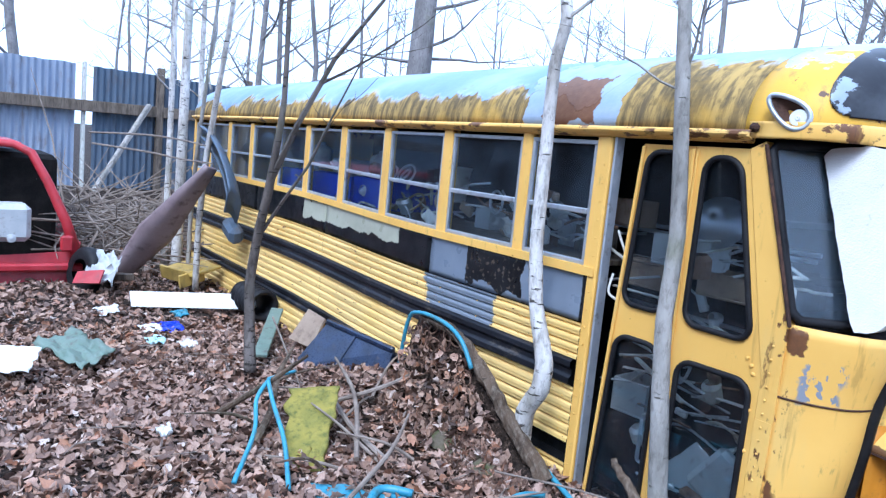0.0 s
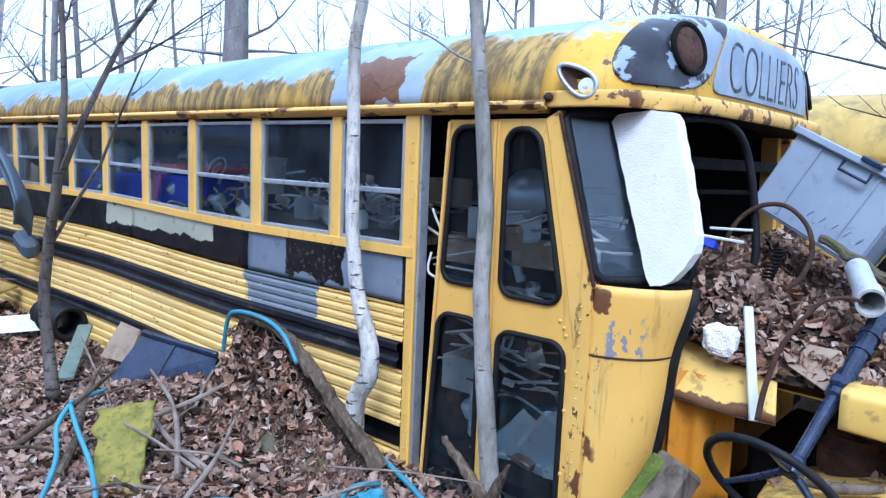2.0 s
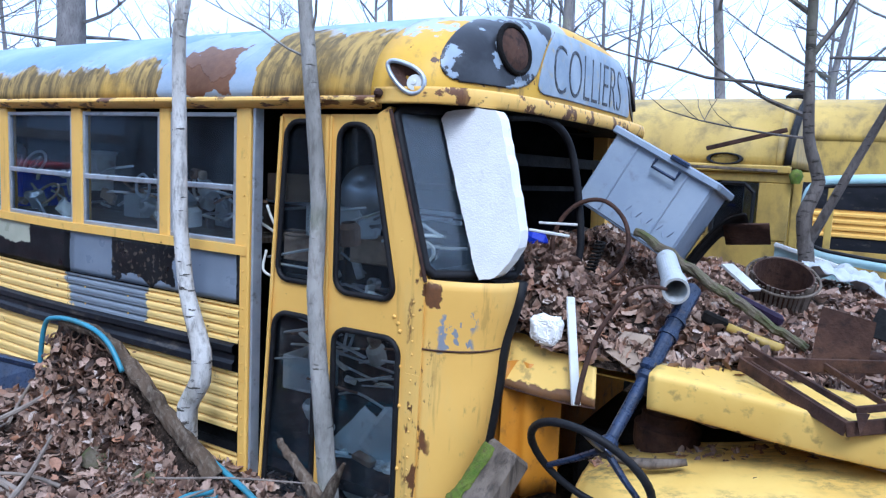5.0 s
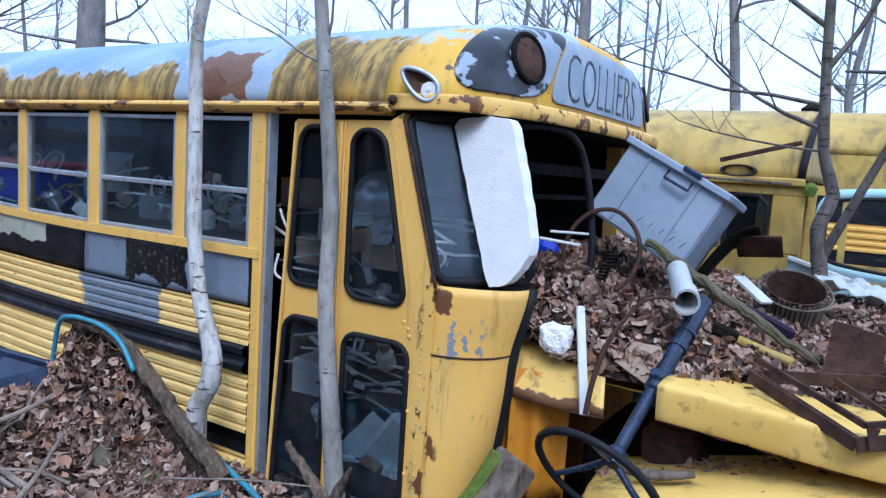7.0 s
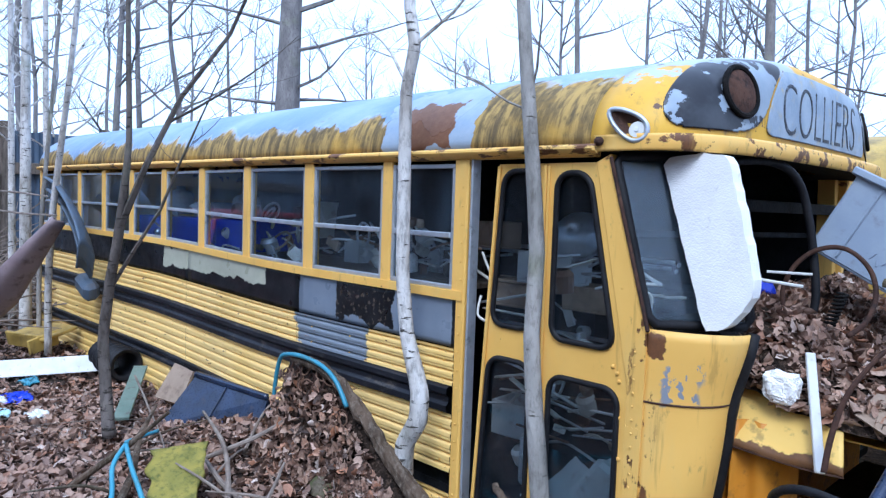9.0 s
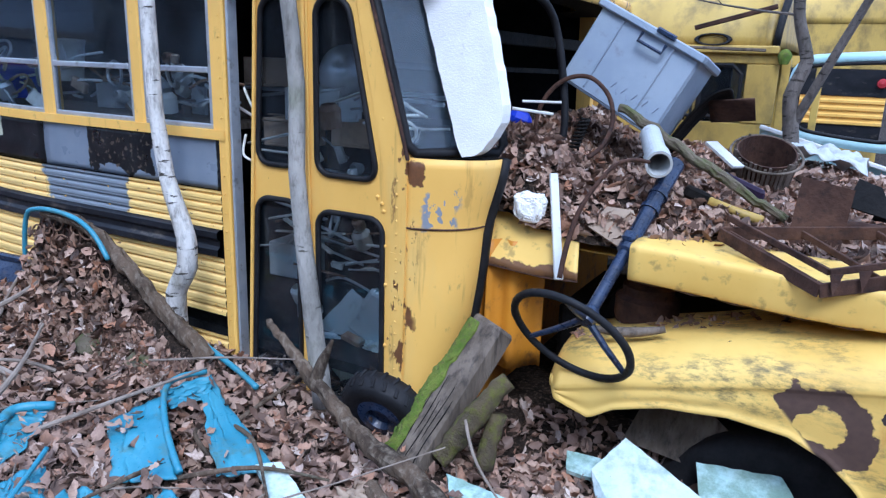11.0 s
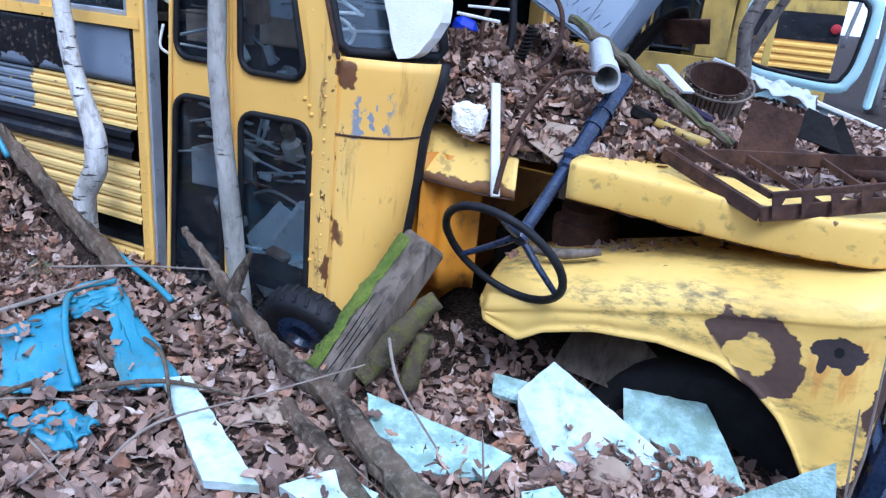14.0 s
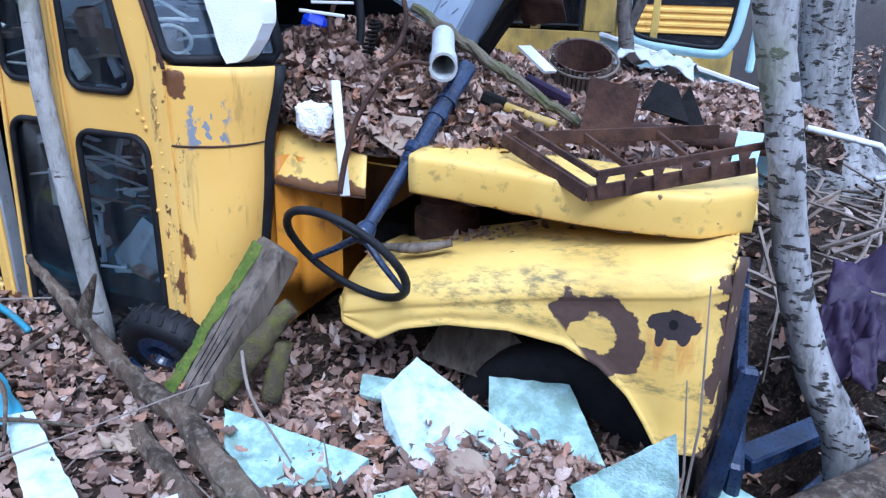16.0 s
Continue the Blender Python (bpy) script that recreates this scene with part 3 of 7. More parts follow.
def settle(x, y, z):
    """The nose of the bus and the bank before it have sunk and tilted forward a little."""
    if not (0.6 < x < 8 and y < 2.6):
        return x, y, z
    w = step(x, 1.75, 2.1) if y > -0.02 else step(x, 0.6, 1.1)
    w *= (1 - step(z, 1.8, 2.1)) * (1 - step(x, 4.5, 8)) * (1 - step(y, 1.6, 2.6))
    xx = min(x, 3.6)
    return x + w * 0.033 * (xx - 2.35), y, z - w * 0.024 * max(0.0, xx - 1.35) * (1 + 0.45 * (1.7 - z))


def link(name, shape, mat, parent=None, label="", smooth=False, solid=0.0):
    vs = np.array([settle(*p) for p in shape.v], dtype=float)
    mid = (vs.min(0) + vs.max(0)) / 2
    me = bpy.data.meshes.new(name)
    me.from_pydata((vs - mid).tolist(), [], shape.f)
    if smooth:
        me.polygons.foreach_set("use_smooth", [True] * len(me.polygons))
    me.materials.append(mat)
    me.update()
    ob = new(name, me)
    m = Matrix.Translation(mid)
    WORLD_OF[ob] = m
    ob.matrix_basis = m
    if parent:
        ob.parent = parent
        ob.matrix_parent_inverse = WORLD_OF[parent].inverted()
    if solid:
        s = ob.modifiers.new("thickness", "SOLIDIFY")
        s.thickness, s.offset = solid, 0
    if label:
        ob["label"] = label
    return ob


def part(name, shape, mat, parent, label="", smooth=False, solid=0.0):
    return link(name, shape, mat, parent, label, smooth, solid)


def solo(name, shape, mat, label, category, group="", kind="", smooth=False, solid=0.0):
    return tagged(link(name, shape, mat, None, "", smooth, solid), label, category, group, kind)


def thing(name, at, label, category, group="", kind=""):
    ob = new(name)
    ob.empty_display_size = 0.1
    m = Matrix.Translation(at)
    ob.matrix_basis = m
    WORLD_OF[ob] = m
    return tagged(ob, label, category, group, kind)


def step(x, a, b):
    t = min(max((x - a) / (b - a), 0.0), 1.0)
    return t * t * (3 - 2 * t)


def wob(x, y, s=1.0, seed=0.0):
    return noise.noise(Vector((x * s, y * s, seed)))


# ---- ground ----
def ground_z(x, y):
    z = 0.76 + 0.03 * wob(x, y, 0.9) + 0.02 * wob(x, y, 2.7, 4)
    z += 0.33 * step(-x, 5, 13)
    mound = math.exp(-((x + 0.55) / 0.85) ** 2) * math.exp(-((y + 0.22) / 0.30) ** 2)
    z += 0.22 * mound
    z += 0.07 * math.exp(-((x - 0.3) / 0.7) ** 2) * math.exp(-((y + 0.3) / 0.5) ** 2)
    z += 0.05 * math.exp(-((x + 0.3) / 1.3) ** 2) * math.exp(-((y + 1.2) / 0.8) ** 2)
    z -= 0.50 * math.exp(-((x - 3.58) / 0.26) ** 4) * math.exp(-((y - 0.75) / 0.62) ** 4)
    # The 9 m rise behind the camera is added unseen to darken pane reflections.
    z += 0.9 * step(y, 6, 30) + 0.25 * step(x, 4.5, 9) + 9.0 * step(-y, 5.5, 20) * (1 + 0.15 * wob(x, y, 0.2, 9))
    return z


def axis(lo, hi, a, b, fine, coarse):
    """Steps along the ground: fine between a and b, coarser outside."""
    out, x = [], lo
    while x < hi:
        out.append(x)
        d = max(a - x, x - b, 0.0)
        x += fine + d * coarse
    return out + [hi]


gx, gy = axis(-260, 220, -6, 5, 0.10, 0.16), axis(-160, 320, -3.2, 1.0, 0.08, 0.16)
ground = Shape()
ground.add([(x, y, ground_z(x, y)) for x in gx for y in gy],
           [(i * len(gy) + j, (i + 1) * len(gy) + j, (i + 1) * len(gy) + j + 1, i * len(gy) + j + 1) for i in range(len(gx) - 1) for j in range(len(gy) - 1)])
solo("ground", ground, M_SOIL, "brown woodland floor of soil and leaf mould", "ground", kind="structure", smooth=True)


def heap_z(x, y):
    """The heap of leaves and soil on the bonnet and dashboard."""
    z = 1.565 + 0.345 * math.exp(-max(x - 1.62, 0) / 0.55) * step(y, 0.12, 0.62) + 0.085 * step(y, 0.2, 0.7) - 0.03 * step(x, 2.5, 2.9)
    z += 0.03 * wob(x, y, 4.0, 7) + 0.02 * wob(x, y, 11.0, 2)
    return z - 0.12 * step(-y, -0.30, -0.14) * step(x, 1.75, 1.9) - 0.15 * step(y, 1.9, 2.3)


heap = Shape().grid(lambda u, v: (1.62 + 1.76 * u, 0.33 + 1.87 * v, heap_z(1.62 + 1.76 * u, 0.33 + 1.87 * v) - (0.0 if 0 < v < 1 and u < 1 else 0.03)), 60, 60)
solo("leaf_heap", heap, M_SOIL, "heap of brown dead leaves and soil on the bonnet", "leaf heap", kind="stuff", smooth=True)


def leaves(name, count, place, size, label, seed, tilt=0.55):
    """Curled, pointed leaves strewn by place(rng) -> x, y, z."""
    rng = np.random.default_rng(seed)
    xy = place(rng, count)
    n = len(xy)
    out = np.array([(-0.5, 0, 0.03), (-0.36, 0.17, 0.06), (-0.12, 0.29, 0.11), (0.05, 0.23, 0.07), (0.18, 0.25, 0.12), (0.36, 0.11, 0.06), (0.56, 0.01, 0.05), (0.34, -0.13, 0.07), (0.16, -0.26, 0.12), (0.0, -0.22, 0.07), (-0.14, -0.27, 0.11), (-0.38, -0.16, 0.06), (-0.02, 0.0, -0.02)])
    faces = np.array([(12, k, (k + 1) % 12) for k in range(12)])
    s = size * rng.uniform(0.55, 1.35, n)[:, None]
    v = np.repeat(out[None], n, 0) * s[:, :, None]
    v[:, :, 1] *= rng.uniform(0.6, 1.2, n)[:, None]
    v[:, :, 2] *= rng.uniform(-1.4, 2.8, n)[:, None]
    v[:, :, 2] += v[:, :, 0] ** 2 / s * rng.uniform(-0.5, 0.9, n)[:, None]
    v += rng.normal(0, 0.032, v.shape) * s[:, :, None]
    a, b, c = rng.uniform(0, 2 * np.pi, n), rng.normal(0, tilt, n), rng.normal(0, tilt, n)
    ca, sa, cb, sb, cc, sc = np.cos(a), np.sin(a), np.cos(b), np.sin(b), np.cos(c), np.sin(c)
    x, y, z = v[:, :, 0], v[:, :, 1], v[:, :, 2]
    y, z = y * cb[:, None] - z * sb[:, None], y * sb[:, None] + z * cb[:, None]
    x, z = x * cc[:, None] + z * sc[:, None], -x * sc[:, None] + z * cc[:, None]
    x, y = x * ca[:, None] - y * sa[:, None], x * sa[:, None] + y * ca[:, None]
    v = np.stack([x, y, z], 2) + np.array([settle(*p) for p in xy])[:, None, :]
    me = bpy.data.meshes.new(name)
    me.from_pydata(v.reshape(-1, 3).tolist(), [], (faces[None] + (np.arange(n) * 13)[:, None, None]).reshape(-1, 3).tolist())
    me.polygons.foreach_set("use_smooth", [True] * len(me.polygons))
    me.materials.append(M_LEAF)
    ob = new(name, me)
    return tagged(ob, label, "leaves", kind="stuff")


def on_ground(x0, x1, y0, y1, lift=0.012):
    def place(rng, count):
        x, y = rng.uniform(x0, x1, count), rng.uniform(y0, y1, count)
        z = np.array([ground_z(p, q) for p, q in zip(x, y)]) + rng.uniform(0, lift * 2, count)
        return np.stack([x, y, z], 1)
    return place


def on_heap(rng, count):
    x, y = rng.uniform(1.66, 3.38, count), rng.uniform(0.31, 2.15, count)
    z = np.array([heap_z(p, q) for p, q in zip(x, y)]) + rng.uniform(0, 0.02, count)
    return np.stack([x, y, z], 1)


leaves("leaf_litter", 25000, on_ground(-3.2, 4.2, -2.4, 0.12), 0.070, "dry curled brown leaves covering the ground", 3)
leaves("leaf_litter", 9000, on_ground(-3.2, 5.5, -5.0, -2.35), 0.07, "dry curled brown leaves behind the bank", 14)
leaves("leaf_litter", 9000, on_ground(-7.5, -3.0, -4.5, 0.3), 0.075, "dry brown leaves around the scrap", 4)
leaves("leaf_litter", 5000, on_ground(3.3, 8.0, -1.0, 7.0), 0.08, "dry brown leaves beyond the bus", 5)
leaves("leaf_litter", 6000, on_ground(4.5, 15.0, 1.0, 16.0), 0.13, "dry brown leaves under the far trees", 21)
leaves("leaf_litter", 8000, on_heap, 0.066, "dry brown leaves heaped on the bonnet", 6, 0.7)

# ---- the school bus ----
W, FLOOR, X_END = 2.46, 0.95, -5.75
bus = thing("school_bus", (-2.0, 1.2, 0.3), "abandoned yellow school bus with peeling roof paint, sunk in leaves", "bus")

# window posts and panes along the near side: right edge of each opening
def along(x):
    """Place along the side: the rear bays are a little narrower than the front ones."""
    return x if x > -1.33 else -1.33 + (x + 1.33) * 0.89


OPEN = [(0.075, 0.52), (-0.618, 0.0)] + [(along(-0.71 * k - 0.618), along(-0.71 * k)) for k in range(1, 8)] + [(-5.68, along(-5.68))]
Z_SILL, Z_MID, Z_TOP = 1.915, 2.17, 2.505
edges = [0.60] + [e for o in OPEN for e in (o[1], o[0])] + [X_END]
for k in range(0, len(edges), 2):
    part("window_post", Shape().span(edges[k + 1], edges[k], -0.012, 0.05, Z_SILL - 0.01, Z_TOP + 0.02, 0.008), M_YEL, bus)
for x0, x1 in OPEN:
    w = part("side_window", Shape().span(x0, x1, -0.004, 0.02, Z_TOP - 0.02, Z_TOP, 0.003).span(x0, x1, -0.004, 0.02, Z_SILL, Z_SILL + 0.022, 0.003)
             .span(x0, x0 + 0.02, -0.004, 0.02, Z_SILL + 0.022, Z_TOP - 0.02, 0.003).span(x1 - 0.02, x1, -0.004, 0.02, Z_SILL + 0.022, Z_TOP - 0.02, 0.003), M_ALU, bus, "dull aluminium window frame")
    part("sash_bar", Shape().span(x0 + 0.02, x1 - 0.02, -0.010, 0.016, Z_MID - 0.013, Z_MID + 0.013, 0.004), M_ALU, w)
    for name, z0, z1, y in (("pane", Z_SILL + 0.02, Z_MID - 0.01, 0.004), ("pane", Z_MID + 0.01, Z_TOP - 0.018, 0.012)):
        g = part(name, Shape().span(x0 + 0.015, x1 - 0.015, y, y + 0.004, z0, z1, 0), G_SIDE, w)
part("window_header", Shape().span(X_END, 1.27, -0.015, 0.05, Z_TOP + 0.018, 2.555, 0.006), M_YEL, bus)
part("drip_rail", Shape().grid(lambda u, v: (X_END + (1.30 - X_END) * u, -0.015 - 0.035 * math.sin(v * 2.4), 2.528 + 0.04 * v), 60, 5), M_YEL, bus, "rusty drip rail", solid=0.004)
part("window_sill", Shape().grid(lambda u, v: (X_END + (0.60 - X_END) * u, (0.04, -0.022, -0.022, 0.04)[round(3 * v)], (Z_SILL, Z_SILL, 1.872, 1.872)[round(3 * v)]), 60, 3), M_YEL, bus)

def roof_at(a):
    """Half the roof's cross-section: a from 0 at the near rail to pi at the far one."""
    s = math.sin(a)
    return W / 2 - W / 2 * math.copysign(abs(math.cos(a)) ** 0.8, math.cos(a)), 2.56 + 0.46 * abs(s) ** 0.86


# painted band, ribs, rub rails and skirt, in riveted lengths
cuts = [0.565, -0.74, -2.2, -3.66, X_END]
for a, b in zip(cuts[1:], cuts[:-1]):
    part("side_band", Shape().grid(lambda u, v: (a + (b - a - 0.003) * u, -0.004 - 0.003 * math.sin(9 * u + 4 * v) * math.sin(math.pi * v), 1.645 + 0.23 * v), 24, 8), M_BAND, bus, smooth=True, solid=0.003)

    def ribs(u, v, z0=0.0, z1=0.0, count=4):
        ph = v * count % 1.0
        return (a + (b - a - 0.003) * u, -0.022 + 0.015 * math.exp(-((ph - 0.5) / 0.11) ** 2) + 0.004 * ph, z0 + (z1 - z0) * v)

    part("ribbed_panel", Shape().grid(lambda u, v: ribs(u, v, 1.465, 1.645, 4), 8, 48), M_RIBS, bus)
    part("ribbed_panel", Shape().grid(lambda u, v: ribs(u, v, 1.05, 1.33, 5), 8, 60), M_RIBS, bus)
    part("ribbed_panel", Shape().grid(lambda u, v: ribs(u, v, 0.70, 0.95, 4), 8, 48), M_RIBS, bus)
for z0, z1, x1 in ((1.325, 1.468, 0.545), (0.945, 1.055, -0.4)):
    part("rub_rail", Shape().grid(lambda u, v: (X_END + (x1 - X_END) * u, -0.012 - 0.028 * (step(v, 0, 0.12) - 0.55 * step(v, 0.30, 0.42) + 0.55 * step(v, 0.58, 0.70) - step(v, 0.88, 1)), z0 + (z1 - z0) * v), 30, 50), M_RAIL, bus, "black rub rail")
# the old body sags in the middle: its flank rises gently towards the rear
for ob in [o for o in bpy.data.objects if o.name.split(".")[0] in ("window_post", "side_window", "sash_bar", "pane", "window_sill", "side_band", "ribbed_panel", "rub_rail")]:
    mid = WORLD_OF[ob].translation
    for p in ob.data.vertices:
        wx, wz = p.co.x + mid.x, p.co.z + mid.z
        p.co.z += 0.055 * step(-wx, 0.6, 3.0) * (1 - step(wz, 2.0, 2.5)) - 0.014 * step(-wx, 0.6, 3.0) * step(wz, 2.2, 2.5)
part("corner_post", Shape().span(0.555, 0.612, -0.016, 0.06, 0.72, Z_TOP + 0.02, 0.008), M_YEL, bus)
part("corner_post", Shape().span(0.620, 0.634, -0.008, 0.05, 0.72, Z_TOP + 0.02, 0.004), M_ALU, bus, "grey door seal strip")
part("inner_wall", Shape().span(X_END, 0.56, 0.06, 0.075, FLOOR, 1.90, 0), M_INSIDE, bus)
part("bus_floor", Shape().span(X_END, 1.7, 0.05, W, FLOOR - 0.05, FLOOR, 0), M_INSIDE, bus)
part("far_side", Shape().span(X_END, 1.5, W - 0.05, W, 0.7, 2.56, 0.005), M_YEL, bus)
# Dark sheet added inside the yellow far side to stand for cabin shade.
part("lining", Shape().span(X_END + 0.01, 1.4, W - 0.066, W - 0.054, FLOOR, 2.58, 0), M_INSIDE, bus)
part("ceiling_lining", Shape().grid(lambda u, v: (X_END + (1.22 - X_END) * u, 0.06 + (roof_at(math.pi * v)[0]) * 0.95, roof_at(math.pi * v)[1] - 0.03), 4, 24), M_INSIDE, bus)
part("rear_wall", Shape().slab([(X_END, 0, 0.7), (X_END, W, 0.7)] + [(X_END, *roof_at(math.pi * (1 - k / 16))) for k in range(17)], 0.04), M_YEL, bus)


part("roof", Shape().grid(lambda u, v: (X_END - 0.05 + (1.25 - X_END + 0.05) * u, *roof_at(math.pi * v)), 40, 40), M_ROOF, bus, "silver-blue roof paint peeling to mossy yellow", smooth=True, solid=0.01)


def cap_at(u, v, off=0.0):
    """The rounded front cap: u round the plan from the near side, v from the visor up to the crown."""
    a, e = math.pi * (u - 0.5), math.pi / 2 * v
    cy, cx = math.sin(a), math.cos(a)
    py = math.copysign(abs(cy) ** 0.62, cy)
    px = abs(cx) ** 0.62
    yy, zz = roof_at(e)
    k = 1 - yy / (W / 2)
    kx = 1 - (1 - k) ** 2.6 if k < 1 else 1
    return Vector((1.25 + (0.47 + off) * px * max(kx, 0), W / 2 + (W / 2 + off) * py * k, zz + off * 0.3 * v))


part("front_cap", Shape().grid(cap_at, 72, 28), M_CAP, bus, "rounded yellow front cap with flaking grey coat", smooth=True, solid=0.008)


def cap_patch(name, u0, u1, v0, v1, mat, off, label, p=4.0, parent=None):
    def inside(a, b):
        return abs(2 * a - 1) ** p + abs(2 * b - 1) ** p < 1.02
    return part(name, Shape().grid(lambda a, b: cap_at(u0 + (u1 - u0) * a, v0 + (v1 - v0) * b, off), 150, 70, inside), mat, parent or bus, label, True, 0.004)


cap_patch("lamp_panel", 0.115, 0.372, 0.075, 0.63, M_CAPB, 0.008, "black lamp panel with flaking grey paint")
cap_patch("lamp_panel", 0.628, 0.885, 0.075, 0.63, M_CAPB, 0.008, "black lamp panel with flaking grey paint")
sign = cap_patch("sign_panel", 0.378, 0.622, 0.08, 0.56, M_SIGNB, 0.008, "flaking blue-grey destination sign", 14)
txt = bpy.data.curves.new("sign_text", "FONT")
txt.body, txt.size, txt.extrude, txt.align_x, txt.align_y = "COLLIERS", 0.235, 0.001, "CENTER", "CENTER"
txt.space_character = 1.02
txt.offset = -0.005
tmp = bpy.data.objects.new("lettering", txt)
scene.collection.objects.link(tmp)
tme = bpy.data.meshes.new_from_object(tmp)
bpy.data.objects.remove(tmp)
def cap_x(y, z, off):
    """x of the front cap at a place across and a height."""
    e = math.asin(min(1.0, ((z - 2.56) / 0.46) ** (1 / 0.86)))
    k = 1 - roof_at(e)[0] / (W / 2)
    cy = min(1.0, abs((y - W / 2) / (W / 2 * k)) ** (1 / 0.62))
    return 1.25 + (0.47 + off) * (1 - cy * cy) ** 0.31 * (1 - (1 - k) ** 2.6)


lx = [p.co.x for p in tme.vertices]
ly = [p.co.y for p in tme.vertices]
letters = Shape()
for p in tme.vertices:
    yy = 0.70 + 0.96 * (p.co.x - min(lx)) / (max(lx) - min(lx))
    zz = 2.655 + 0.215 * (p.co.y - min(ly)) / (max(ly) - min(ly))
    letters.v.append((cap_x(yy, zz, 0.010) + p.co.z + 0.002, yy, zz))
letters.f = [tuple(f.vertices) for f in tme.polygons]
part("sign_lettering", letters, M_SIGN, bus, "weathered black painted capital letters")
for sgn in (-1, 1):
    c = Vector((1.665, W / 2 + sgn * 0.83, 2.795))
    nrm = Vector((1, sgn * 0.22, 0.22))
    lamp = part("warning_lamp", Shape().ring(c, nrm, 0.098, 0.012, 28, 8), M_DARK, bus, "dead round warning lamp")
    part("lamp_lens", Shape().lathe(Matrix.Translation(c) @ nrm.to_track_quat("Z", "Y").to_matrix().to_4x4(), [(0.001, 0.018), (0.06, 0.012), (0.096, 0.0)]), M_RUST, lamp)


def round_front(y, bulge=0.0):
    """Plan of the bus's nose: x at a distance y from the near side."""
    t = min(y, W - y)
    return 1.25 + (0.50 + bulge) * (1 - max(0.0, 1 - t / 0.62) ** 2.1)


part("visor", Shape().grid(lambda u, v: (1.28 + (0.50) * math.sin(math.pi * u) ** 0.5 + 0.008 * math.sin(v * 3.1), W / 2 - (W / 2 + 0.02) * math.copysign(abs(math.cos(math.pi * u)) ** 0.62, math.cos(math.pi * u)), 2.54 + 0.062 * v), 70, 6), M_YEL, bus, "rusty yellow visor rail", smooth=True, solid=0.012)
# Near-black sheet puts the shade below the visor into colour.
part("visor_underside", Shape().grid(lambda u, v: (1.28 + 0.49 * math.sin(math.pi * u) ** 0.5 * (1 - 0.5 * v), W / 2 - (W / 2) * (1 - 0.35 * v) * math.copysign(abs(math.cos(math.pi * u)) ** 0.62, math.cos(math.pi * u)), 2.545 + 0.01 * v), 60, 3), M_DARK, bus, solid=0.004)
mc = Vector((1.425, -0.008, 2.635))
e1, e2 = Vector((0.80, 0.14, -0.55)).normalized(), Vector((0.52, 0.20, 0.83)).normalized()
en = e1.cross(e2).normalized()
en = en if en.y < 0 else -en


def oval(r1, r2, off):
    return [mc + e1 * r1 * math.cos(a) * (1.12 if math.cos(a) < 0 else 0.9) + e2 * r2 * math.sin(a) * (1 + 0.25 * math.cos(a)) + en * off for a in (2 * math.pi * k / 24 for k in range(24))]


ring = oval(0.086, 0.044, 0.012)
marker = part("marker_lamp", Shape().tube(ring + ring[:2], 0.009, 8, False), M_ALU, bus, "broken chrome marker lamp", smooth=True)
bowl = Shape()
for k in range(5):
    bowl.v += oval(0.084 * (1 - k / 5), 0.042 * (1 - k / 5), 0.008 - 0.006 * k)
bowl.f = [(k * 24 + i, k * 24 + (i + 1) % 24, k * 24 + 24 + (i + 1) % 24, k * 24 + 24 + i) for k in range(4) for i in range(24)]
part("lamp_socket", bowl, M_RUST, marker, "rusty lamp socket")
part("lamp_bulb_holder", Shape().lathe(Matrix.Translation(mc + e1 * 0.036 + en * 0.004) @ en.to_track_quat("Z", "Y").to_matrix().to_4x4(), [(0.001, 0.016), (0.008, 0.016), (0.010, 0.012), (0.028, 0.012), (0.033, 0.0)], 16), M_WHITE, marker, "white bulb holder")
part("rubber_plug", Shape().box(pose(1.305, -0.03, 2.578), 0.04, 0.03, 0.035, 0.012), M_RUST, bus)

